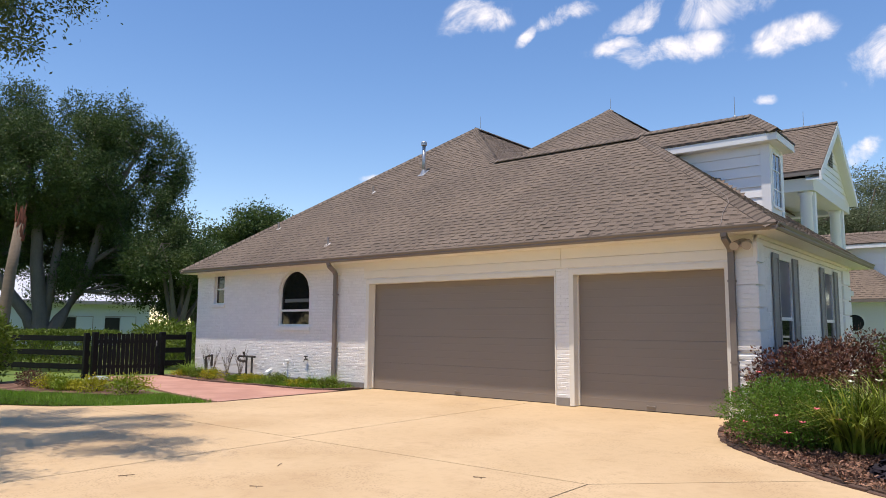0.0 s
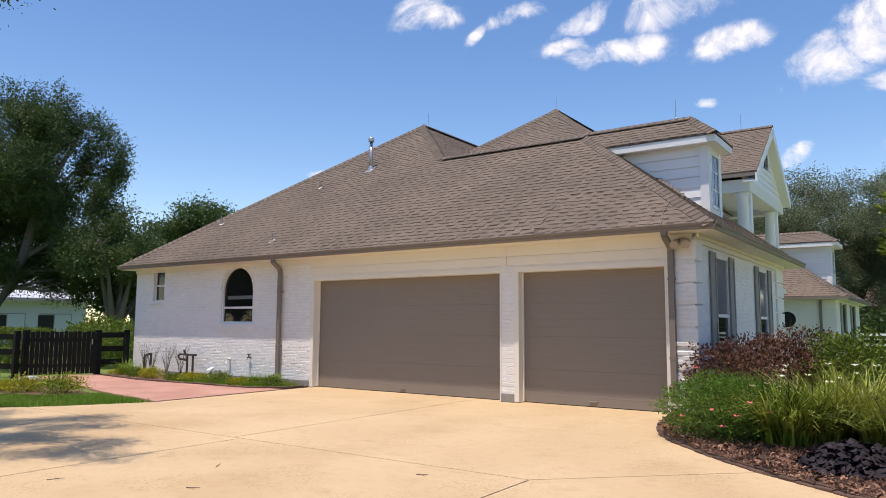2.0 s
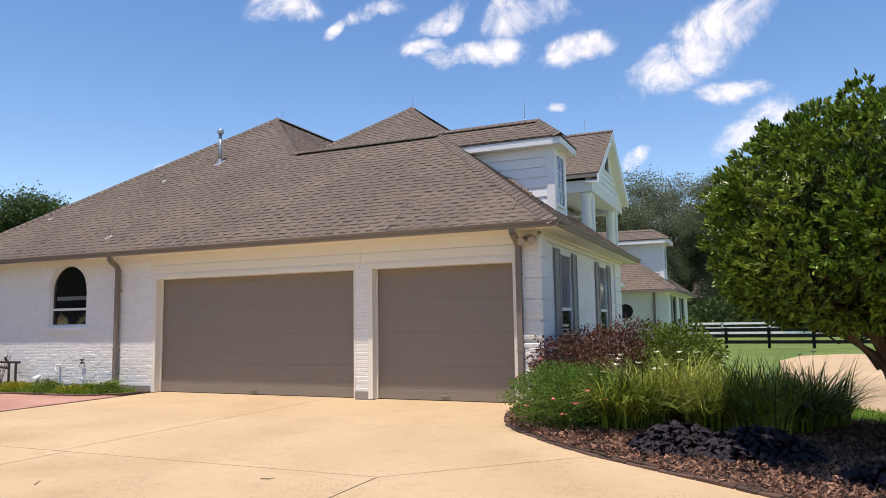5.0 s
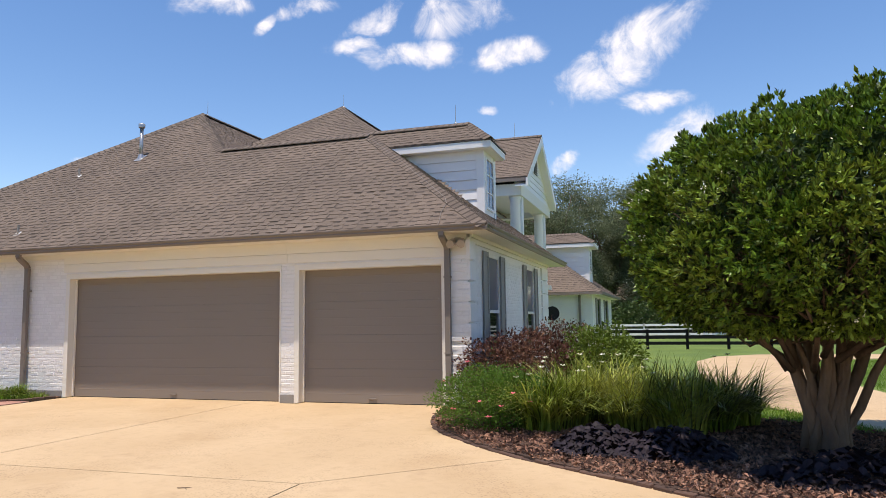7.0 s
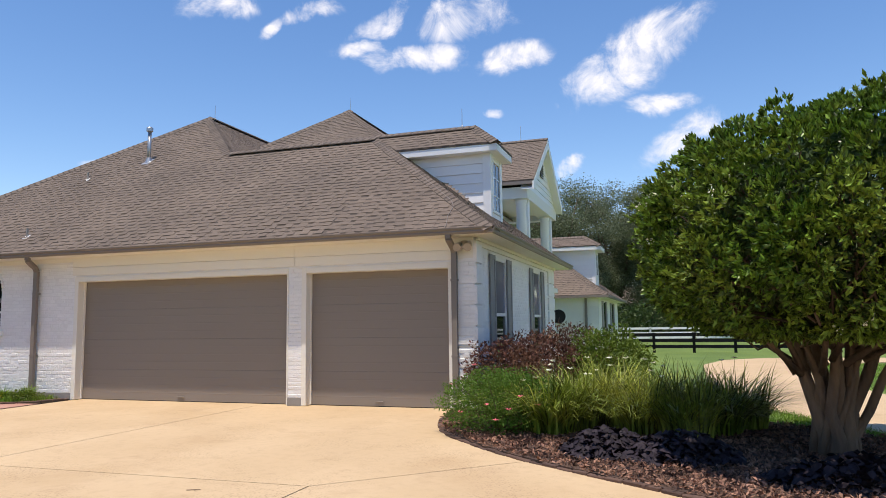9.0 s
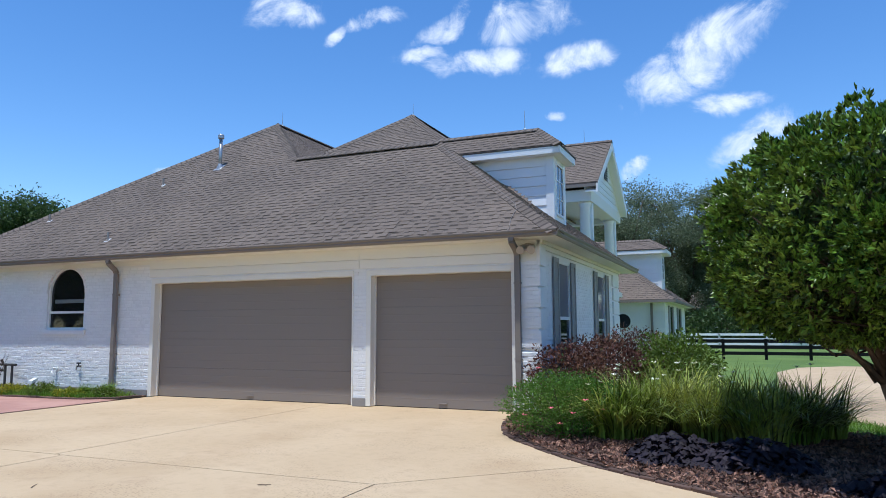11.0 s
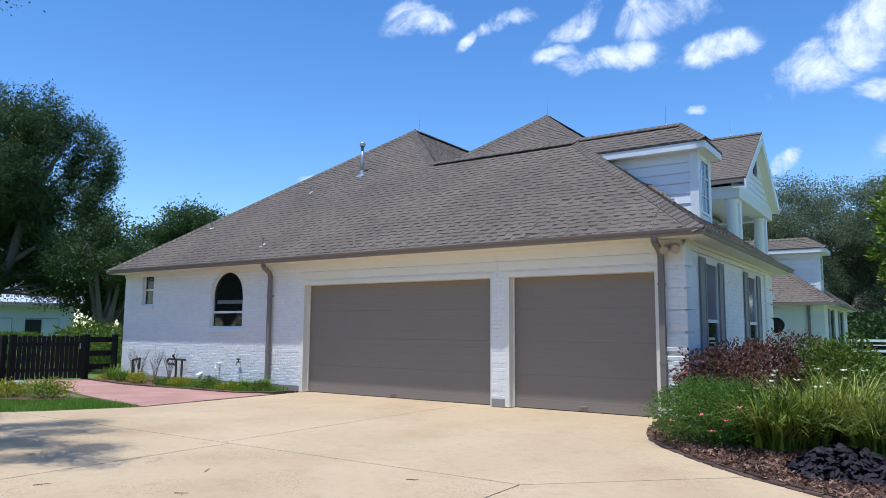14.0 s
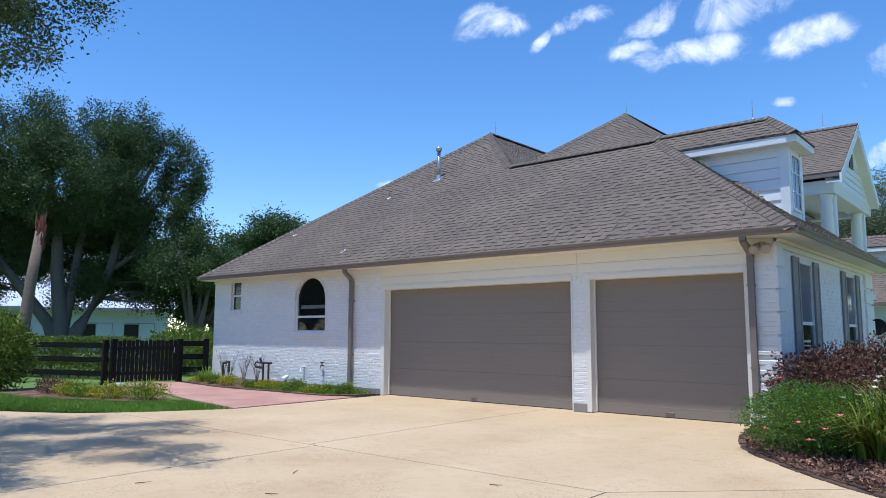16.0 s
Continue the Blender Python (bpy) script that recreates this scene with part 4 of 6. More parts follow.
def lump(d, seed, amount, freq=2.2):
    """Uneven outline for directions d."""
    s = seed * 1.7
    return 1 + amount * (np.sin(freq * 3.1 * d[:, 0] + s) * np.sin(freq * 2.7 * d[:, 1] + 2 * s) + 0.6 * np.sin(freq * 5.3 * d[:, 2] + 3 * s + 4 * d[:, 0]) + 0.4 * np.sin(freq * 8 * d[:, 1] + 9 * d[:, 2] + s))


def clumps(rng, centres, per, sigma):
    c = np.repeat(np.asarray(centres), per, 0)
    off = rng.normal(0, 1, c.shape) * sigma
    out = off / (np.linalg.norm(off, axis=1, keepdims=True) + 1e-6)
    return c + off, out


def shrub(name, label, seed, at, radii, n, length, width, mat, part_name="foliage", amount=0.10, stems=9, spread=0.8, thick=0.22, droop=0.1, group=""):
    """A shrub standing on the ground: stems and a crown of single leaves."""
    r = np.random.default_rng(seed)
    s = thing(name, label, "shrub", group, at=(at[0], at[1], at[2] if len(at) > 2 else 0.0))
    d, q = ball(r, n, thick)
    rad = np.array(radii)
    p = d * (q * lump(d, seed, amount))[:, None] * rad + [0, 0, radii[2] * 0.95]
    keep = p[:, 2] > 0.02
    v, f = leaves(r, p[keep], d[keep] + [0, 0, 0.3], length, width, droop, spread)
    v[:, 2] = np.maximum(v[:, 2], 0.004)
    many(part_name, v, f, mat, s)
    b = bmesh.new()
    for k in range(stems):
        a = 2 * math.pi * k / stems + 0.4
        tip = (radii[0] * 0.75 * math.cos(a), radii[1] * 0.75 * math.sin(a), radii[2] * (1.0 + 0.5 * math.sin(3.0 * k)))
        tube(b, [(0.05 * math.cos(a), 0.05 * math.sin(a), -0.03), (tip[0] * 0.5, tip[1] * 0.5, tip[2] * 0.6), tip], [0.016, 0.010, 0.004], 5)
    part("woody_growth", b, M_TWIG, s)
    return s


# mulch bed with its brick edging
bed_pts = EDGE + [(7.6, -3.1), (5.7, -2.35), (4.2, -1.0), (3.6, -0.4), (2.6, 1.2), (1.6, 3.4), (0.9, 6.5), (-0.3, 7.0), (-0.3, 0.12), (-0.62, 0.12)]
b = bmesh.new()
slab(b, [(x, y, 0.035) for x, y in bed_pts], (0, 0, -0.2))
bmesh.ops.triangulate(b, faces=b.faces)
tagged(finish("mulch_bed", b, M_SOIL), "reddish brown bark mulch bed beside the driveway", "mulch bed", kind="structure")


def inside(poly, p):
    x, y = p[:, 0], p[:, 1]
    c = np.zeros(len(p), bool)
    for (x0, y0), (x1, y1) in zip(poly, poly[1:] + poly[:1]):
        if y0 == y1:
            continue
        c ^= ((y0 > y) != (y1 > y)) & (x < (x1 - x0) * (y - y0) / (y1 - y0) + x0)
    return c


# loose bark chips
r = np.random.default_rng(3)
p = np.stack([r.uniform(-0.6, 7.5, 60000), r.uniform(-6.2, 0.5, 60000), np.full(60000, 0.036)], 1)
p = p[inside(bed_pts, p)]
p[:, 2] += r.uniform(0, 0.02, len(p))
v, f = leaves(r, p, np.tile([0, 0, 0.1], (len(p), 1)), 0.07, 0.026, 0.0, 0.75)
v[:, 2] = np.clip(v[:, 2], 0.036, 0.085)
tagged(many("bark_chips", v, f, M_MULCH), "loose reddish bark chips on the bed", "bark mulch", kind="stuff")


def along(pts, step):
    """Places and headings every step metres along a broken line smoothed through its points."""
    pts = [Vector((*p, 0)) for p in pts]
    fine = []
    for i in range(len(pts) - 1):
        p0, p1, p2, p3 = pts[max(i - 1, 0)], pts[i], pts[i + 1], pts[min(i + 2, len(pts) - 1)]
        for k in range(20):
            t = k / 20
            fine.append(0.5 * ((2 * p1) + (p2 - p0) * t + (2 * p0 - 5 * p1 + 4 * p2 - p3) * t * t + (3 * p1 - p0 - 3 * p2 + p3) * t ** 3))
    fine.append(pts[-1])
    out, left = [], 0.0
    for a, c in zip(fine, fine[1:]):
        ln = (c - a).length
        while left < ln:
            out.append((a + (c - a) * (left / ln), (c - a).normalized()))
            left += step
        left -= ln
    return out


edging = thing("bed_edging", "dark brown brick edging along the mulch bed", "edging", kind="structure")
b = bmesh.new()
box(b, -0.100, -0.040, -0.05, 0.100, 0.040, 0.042, 0.008)
first = part("brick", b, M_BRICK, edging)
rnd = random.Random(5)
spots = along(EDGE, 0.212)
for i, (q, d) in enumerate(spots):
    ob = first if i == 0 else new("brick", first.data)
    ob.parent = edging
    ob.matrix_basis = Matrix.Translation((q.x + rnd.uniform(-.008, .008), q.y + rnd.uniform(-.008, .008), rnd.uniform(-0.032, -0.004))) @ Euler((rnd.uniform(-.05, .05), rnd.uniform(-.04, .04), math.atan2(d.y, d.x) + rnd.uniform(-.06, .06))).to_matrix().to_4x4()

# shrubs by the corner
for i, (x, y, rx_, rz) in enumerate(((0.20, -0.25, 0.74, 0.63), (0.62, 0.75, 0.76, 0.70), (1.0, 1.9, 0.9, 0.76))):
    shrub("burgundy_shrub", "burgundy-leaved shrub against the white wall", 20 + i, (x, y), (rx_, 0.75, rz), 5200, 0.062, 0.030, M_PURPLE, amount=0.10, thick=0.3, spread=1.0, group="burgundy shrubs at the corner")
shrub("green_shrub", "bright green loose shrub beside the burgundy ones", 31, (1.75, 1.15), (0.80, 0.74, 0.71), 6400, 0.075, 0.034, M_LIME, thick=0.3, spread=1.0)
rose = shrub("rose_bush", "feathery green bush with a few pink flowers", 33, (0.66, -2.5), (0.82, 0.74, 0.44), 13000, 0.042, 0.016, M_ROSE, amount=0.13, thick=0.32, spread=1.1, droop=0.0, stems=16)
rose2 = shrub("rose_bush", "tall twiggy green bush with a pink flower", 34, (0.40, -1.2), (0.75, 0.55, 0.40), 3200, 0.045, 0.016, M_ROSE, amount=0.2, thick=0.35, spread=1.1, droop=0.0, stems=20)


def flower(parent, x, y, z, size, mat, petals, seed):
    q = random.Random(seed)
    b = bmesh.new()
    for k in range(petals):
        a = 2 * math.pi * k / petals + q.uniform(-.2, .2)
        m = Matrix.Translation((x, y, z)) @ Euler((q.uniform(-.3, .3), q.uniform(-.6, -.2), a)).to_matrix().to_4x4()
        vs = [b.verts.new(m @ Vector(c)) for c in ((0, 0, 0), (size * .5, size * .28, 0.004), (size, 0, 0.0), (size * .5, -size * .28, 0.004))]
        b.faces.new(vs)
    part("flower", b, mat, parent)


for i, (x, y, z) in enumerate(((0.45, -0.72, 0.52), (-0.35, -0.62, 0.30), (0.30, -0.72, 0.36), (0.05, -0.80, 0.42), (-0.55, -0.35, 0.62), (0.62, -0.55, 0.40), (0.18, -0.85, 0.25))):
    flower(rose, x, y * 1.12, z + 0.05, 0.05, M_PETAL_P, 6, i)
flower(rose2, -0.28, -0.62, 0.86, 0.065, M_PETAL_P, 7, 50)
flower(rose2, 0.2, -0.62, 0.55, 0.03, M_PETAL_P, 6, 51)


def blades(r, n, cx, cy, rad, length, width, lean):
    """Arching strap leaves from a tuft's base."""
    a, q = r.uniform(0, 2 * math.pi, n), rad * np.sqrt(r.uniform(0, 1, n))
    base = np.stack([cx + q * np.cos(a), cy + q * np.sin(a), np.full(n, 0.03)], 1)
    h = a + r.normal(0, 0.7, n)
    ln, le = length * r.uniform(0.55, 1.1, n), lean * r.uniform(0.2, 1.3, n)
    side = np.stack([-np.sin(h), np.cos(h), 0 * h], 1)
    ahead = np.stack([np.cos(h), np.sin(h), 0 * h], 1)
    rows, K_ = [], 5
    for k in range(K_ + 1):
        t = k / K_
        reach, rise = ln * le * t ** 1.8, ln * (t - 0.42 * le * t ** 2.6)
        c = base + ahead * reach[:, None] + np.array([0, 0, 1.0]) * rise[:, None]
        w = width * (1 - 0.92 * t ** 1.6) * np.ones(n)
        rows.append(np.stack([c - side * w[:, None] / 2, c + side * w[:, None] / 2], 1))
    v = np.stack(rows, 1).reshape(n, -1, 3)
    i = (np.arange(n) * 2 * (K_ + 1))[:, None]
    f = np.concatenate([i + [2 * k, 2 * k + 1, 2 * k + 3, 2 * k + 2] for k in range(K_)])
    return v.reshape(-1, 3), f


for i, (x, y, ln) in enumerate(((1.35, -2.55, 0.86), (1.65, -2.15, 0.98), (2.05, -1.75, 1.02), (2.45, -2.35, 0.98), (2.95, -1.85, 0.98), (3.35, -2.15, 0.90), (3.0, -2.6, 0.80), (3.7, -1.6, 0.88))):
    r = np.random.default_rng(60 + i)
    tuft = thing("strap_leaf_clump", "arching green strap-leaf clump with small white flowers" if i < 4 else "arching dark green strap-leaf clump in the tree's shade", "ornamental grass", "strap-leaf clumps", at=(x, y, 0.035))
    v, f = blades(r, 480, 0, 0, 0.34, ln * 1.06, 0.025, 1.12)
    many("foliage", v, f, M_STRAP, tuft)
    for k in range(4 if i < 4 else 1):
        fx, fy, zz = r.uniform(-.35, .35), r.uniform(-.4, .1), r.uniform(0.66, 0.95)
        b = bmesh.new()
        tube(b, [(fx * 0.4, fy * 0.4, 0.0), (fx * 0.8, fy * 0.8, zz * 0.6), (fx, fy, zz)], [0.004, 0.003, 0.002], 4)
        part("flower_stalk", b, M_STRAP, tuft)
        flower(tuft, fx, fy, zz, 0.055, M_PETAL_W, 6, 90 + 10 * i + k)


# dark sweet-potato vine: broad leaves close over the mulch
def vine(seed, x, y, rx_, ry_, n):
    r = np.random.default_rng(seed)
    t = thing("sweet_potato_vine", "dark purple broad-leaved vine spreading over mulch", "ground cover", "dark vines in the bed", at=(x, y, 0.035))
    a, q = r.uniform(0, 2 * math.pi, n), np.sqrt(r.uniform(0, 1, n))
    p = np.stack([q * np.cos(a) * rx_, q * np.sin(a) * ry_, 0.05 + 0.27 * (1 - q ** 2) * r.uniform(0.35, 1, n)], 1)
    hd = r.uniform(0, 2 * math.pi, n)
    L, W = 0.074 * r.uniform(0.55, 1.35, n), 0.090 * r.uniform(0.55, 1.3, n)
    e = np.stack([np.cos(hd), np.sin(hd), r.uniform(-0.7, 0.1, n)], 1)
    s = np.stack([-np.sin(hd), np.cos(hd), r.uniform(-0.5, 0.5, n)], 1)
    outline = ((0.0, 0.0), (-0.15, 0.42), (0.2, 0.55), (0.62, 0.3), (1.1, 0.0), (0.62, -0.3), (0.2, -0.55), (-0.15, -0.42))
    v = np.stack([p + e * (L * u)[:, None] + s * (W * w)[:, None] + np.array([0, 0, -0.05 * abs(w) - 0.03 * max(u - 0.3, 0)]) for u, w in outline], 1).reshape(-1, 3)
    v[:, 2] = np.maximum(v[:, 2], 0.006)
    i = np.arange(n)[:, None] * 8
    f = np.concatenate([i + [0, k, k + 1] for k in range(1, 7)])
    many("leaves", v, f, M_VINE, t)
    b = bmesh.new()
    for k in range(7):
        aa = 2 * math.pi * k / 7
        tube(b, [(0, 0, 0.0), (rx_ * .5 * math.cos(aa), ry_ * .5 * math.sin(aa), 0.06), (rx_ * .95 * math.cos(aa), ry_ * .95 * math.sin(aa), 0.01)], [0.008, 0.006, 0.004], 5)
    part("woody_growth", b, M_VINE, t)


vine(1, 2.2, -3.85, 0.54, 0.46, 640)
vine(2, 2.95, -3.95, 0.62, 0.5, 680)
vine(3, 4.5, -4.9, 0.9, 0.45, 520)

# ---- round clipped tree ----
tree = thing("round_tree", "clipped dome-shaped evergreen tree with several twisted stems", "tree", at=(4.50, -3.32, 0.0))
b = bmesh.new()
rnd = random.Random(11)
for k, (bx, by, tx, ty, r0) in enumerate(((-0.10, -0.05, -0.75, -0.1, 0.115), (0.02, 0.06, -0.25, 0.5, 0.10), (0.10, -0.06, 0.30, -0.35, 0.125), (0.16, 0.05, 0.95, 0.2, 0.11), (0.0, -0.12, 0.1, -0.8, 0.09), (0.2, 0.0, 1.5, -0.3, 0.075))):
    pts = [(bx * 0.95, by * 1.2, -0.05), (bx * 0.9 + 0.01, by * 1.1, 0.20), (bx * 1.1 + (tx - bx) * 0.07 + rnd.uniform(-.05, .05), by * 1.2, 0.5), (bx * 1.1 + (tx - bx) * 0.22, by * 1.2 + (ty - by) * 0.2, 0.86), (bx + (tx - bx) * 0.42, by + (ty - by) * 0.36, 1.28), (tx * 0.8, ty * 0.8, 1.75), (tx * 1.5, ty * 1.5, 2.6)]
    pts = [(p0 + rnd.uniform(-.03, .03), p1 + rnd.uniform(-.03, .03), p2) for p0, p1, p2 in pts]
    tube(b, pts, [r0 * 0.95, r0 * 0.76, r0 * 0.66, r0 * 0.58, r0 * 0.5, r0 * 0.36, r0 * 0.12], 12)
for k in range(26):
    a = rnd.uniform(0, 2 * math.pi)
    q = rnd.uniform(0.9, 2.1)
    z0 = rnd.uniform(0.85, 1.3)
    tube(b, [(0.35 * math.cos(a), 0.35 * math.sin(a), z0), (q * .6 * math.cos(a + .2), q * .6 * math.sin(a + .2), z0 + 0.45), (q * math.cos(a), q * math.sin(a), z0 + rnd.uniform(0.7, 1.6))], [0.04, 0.022, 0.006], 6)
for k in range(5):
    a = rnd.uniform(0, 2 * math.pi)
    tube(b, [(0.10 * math.cos(a), 0.10 * math.sin(a), 0.3), (0.2 * math.cos(a + .3), 0.2 * math.sin(a + .3), 0.75), (0.3 * math.cos(a), 0.3 * math.sin(a), 1.2)], [0.05, 0.045, 0.03], 7)
for k in range(5):
    a = rnd.uniform(0, 2 * math.pi)
    tube(b, [(0.22 * math.cos(a), 0.14 * math.sin(a), -0.03), (0.20 * math.cos(a + .5), 0.16 * math.sin(a + .5), 0.4), (0.28 * math.cos(a + 1.1), 0.2 * math.sin(a + 1.1), 0.85), (0.5 * math.cos(a + .9), 0.4 * math.sin(a + .9), 1.35)], [0.05, 0.04, 0.035, 0.02], 7)
part("trunk", b, M_BARK3, tree, "twisted grey-brown stems", smooth=True)
r = np.random.default_rng(12)
CR, CC = np.array([2.38, 2.25, 1.25]), np.array([0.60, -0.10, 2.30])


def dome(d):
    """The clipped dome's surface in the directions d: boxier than a ball, flat below."""
    k = (np.abs(d[:, 0]) ** 2.5 + np.abs(d[:, 1]) ** 2.5 + np.abs(d[:, 2]) ** 2.5) ** (-1 / 2.5)
    p = d * k[:, None] * CR
    p[:, 2] = np.where(p[:, 2] < 0, p[:, 2] * 0.84, p[:, 2])
    return p


# sprays: small domes of rosettes standing proud of one another, with dark gaps between
d, _ = ball(r, 900, 0.05)
depth = 1 - np.abs(r.normal(0, 0.075, len(d)))
hub = dome(d) * depth[:, None]
size = r.uniform(0.13, 0.29, len(d))
PER = 17
e, _ = ball(r, len(d) * PER, 0.05)
dd = np.repeat(d, PER, 0)
e = e + dd * 0.75
e /= np.linalg.norm(e, axis=1, keepdims=True)
c = np.repeat(hub, PER, 0) + e * np.repeat(size, PER)[:, None] * r.uniform(0.7, 1.08, len(e))[:, None]
c[:, 2] = np.maximum(c[:, 2], -1.02 + 0.10 * r.random(len(c)))
c += CC
way = e * 0.8 + dd * 0.4 + [0, 0, 0.45]
RO = 10
v1, f1 = leaves(r, np.repeat(c, RO, 0) + r.normal(0, 0.012, (len(c) * RO, 3)), np.repeat(way, RO, 0), 0.070, 0.030, 0.0, 0.62)
many("crown", v1, f1, M_ROUND, tree)
# sparse inner leaves, the gaps' shade put into their darker colour, and bare twigs inside
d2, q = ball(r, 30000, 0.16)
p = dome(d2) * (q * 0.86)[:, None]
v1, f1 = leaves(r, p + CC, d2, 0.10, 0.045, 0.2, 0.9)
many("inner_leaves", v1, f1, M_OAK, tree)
b = bmesh.new()
for k in range(0, len(hub), 2):
    h = hub[k] + CC
    a0 = np.array([h[0] * 0.35, h[1] * 0.35, 1.2 + 0.35 * (h[2] - 1.2)])
    m0 = (a0 + h) / 2 + r.normal(0, 0.12, 3)
    tube(b, [tuple(a0), tuple(m0), tuple(h)], [0.022, 0.014, 0.006], 5)
part("twig_growth", b, M_TWIG, tree, "brown twigs inside the crown")
# young shoots and small cream flower heads
pick = r.choice(len(c), 900, replace=False)
pick = pick[c[pick, 2] > 1.9]
v1, f1 = leaves(r, np.repeat(c[pick] + way[pick] * 0.05, 6, 0), np.repeat(way[pick] + [0, 0, 0.5], 6, 0), 0.078, 0.028, 0.0, 0.45)
many("young_growth", v1, f1, M_LIME, tree)
pick = r.choice(len(c), 150, replace=False)
p, o = clumps(r, c[pick] + way[pick] * 0.055, 12, 0.022)
v1, f1 = leaves(r, p, o, 0.024, 0.016, 0.0, 0.8)
many("flower_heads", v1, f1, M_PETAL_W, tree, "small cream flower heads")

# ---- large trees: forked trunk, limbs, clumps of leaves ----


def big_tree(name, label, seed, at, height, spread, trunk_r, fork_z, ncl, per, leaf, sigma, mat, bark, base_z, limbs=7, skew=(0, 0), lobed=True):
    r = np.random.default_rng(seed)
    t = thing(name, label, "tree", at=(*at, 0.0))
    mid, hh = np.array([skew[0], skew[1], (height + base_z) / 2]), (height - base_z) / 2
    d, q = ball(r, ncl, 0.25)
    c = d * (q * lump(d, seed, 0.12))[:, None] * np.array([spread, spread, hh]) + mid
    if lobed:
        nl = max(9, ncl // 13)
        hubs = c[:nl] * 0.86 + mid * 0.14
        c = np.repeat(hubs, -(-ncl // nl), 0)[:ncl] + r.normal(0, 1, (ncl, 3)) * np.array([spread, spread, hh * 0.8]) * 0.14
    c[:, 2] = np.maximum(c[:, 2], base_z * 0.9)
    b = bmesh.new()
    tube(b, [(0, 0, -0.1), (0.03, 0, fork_z * 0.5), (0, 0.05, fork_z)], [trunk_r * 1.4, trunk_r, trunk_r * 0.95], 12)
    ends = []
    for k in range(limbs):
        a = 2 * math.pi * k / limbs + r.uniform(-0.3, 0.3)
        rr = spread * r.uniform(0.45, 0.75)
        tip = np.array([skew[0] + rr * math.cos(a), skew[1] + rr * math.sin(a), base_z + (height - base_z) * r.uniform(0.45, 0.85)])
        pts = [(0, 0, fork_z * 0.85), (tip[0] * 0.28, tip[1] * 0.28, fork_z + (tip[2] - fork_z) * 0.28), (tip[0] * 0.62 + r.uniform(-.3, .3), tip[1] * 0.62, fork_z + (tip[2] - fork_z) * 0.66), tuple(tip)]
        tube(b, pts, [trunk_r * 0.7, trunk_r * 0.5, trunk_r * 0.3, trunk_r * 0.08], 8)
        ends += [pts[1], pts[2], pts[2], pts[3]]
    for k in range(0, ncl, max(1, ncl // 70)):
        e = np.array(min(ends, key=lambda s: np.linalg.norm(np.array(s) - c[k])))
        m = (e + c[k]) / 2 + r.normal(0, 0.25, 3)
        tube(b, [tuple(e), tuple(m), tuple(c[k])], [trunk_r * 0.14, trunk_r * 0.08, trunk_r * 0.03], 5)
    part("trunk", b, bark, t, smooth=True)
    p, o = clumps(r, c, per, np.array([sigma, sigma, sigma * 0.7]))
    v, f = leaves(r, p, o + [0, 0, 0.2], leaf, leaf * 0.5, 0.3, 0.8)
    many("crown", v, f, mat, t)
    return t




def limb_tree(name, label, seed, at, right, limbs, lobes, trunk_r, per, leaf, mat, bark):
    """A tree with few strong limbs (broken lines of sideways, away, up) and lobes of foliage (sideways, away, up, radius)."""
    r = np.random.default_rng(seed)
    t = thing(name, label, "tree", at=(*at, 0.0))
    rx_, ry_ = right
    turn = np.array([[rx_, ry_, 0], [-ry_, rx_, 0], [0, 0, 1.0]])
    b = bmesh.new()
    nodes = []
    for pts, r0 in limbs:
        q = np.array(pts, float) @ turn
        n = len(q)
        tube(b, [tuple(x) for x in q], [r0 * (1 - 0.8 * k / (n - 1)) for k in range(n)], 9)
        nodes += [tuple((1 - f) * q[k] + f * q[k + 1]) for k in range(1, n - 1) for f in (0, 0.5)] + [tuple(q[-1])]
    nodes = np.array(nodes)
    cl = []
    for u, w, z, rad in lobes:
        h = np.array([u, w, z]) @ turn
        cost = np.linalg.norm(nodes - h, axis=1) + 2.0 * np.maximum(nodes[:, 2] - h[2], 0)
        e = nodes[cost.argmin()]
        m = (e + h) / 2 + r.normal(0, 0.2, 3) + [0, 0, 0.15]
        tube(b, [tuple(e), tuple(m), tuple(h)], [trunk_r * 0.22, trunk_r * 0.15, trunk_r * 0.07], 6)
        k = int(34 * rad ** 1.8) + 10
        d, _ = ball(r, k, 0.1)
        d[:, 2] = d[:, 2] * 1.05 + 0.1
        c = h + d * rad * r.uniform(0.35, 1.12, k)[:, None]
        for x in c[::4]:
            m = (h + x) / 2 + r.normal(0, 0.08, 3)
            tube(b, [tuple(h), tuple(m), tuple(x)], [trunk_r * 0.06, trunk_r * 0.04, trunk_r * 0.015], 4)
        cl.append(c)
    part("trunk", b, bark, t, smooth=True)
    c = np.concatenate(cl)
    c = c[c[:, 2] > 1.5]
    p, o = clumps(r, c, per, np.array([0.17, 0.17, 0.19]))
    v, f = leaves(r, p, o + [0, 0, 0.3], leaf, leaf * 0.5, 0.2, 0.8)
    many("crown", v, f, mat, t)
    return t


rl = random.Random(8)
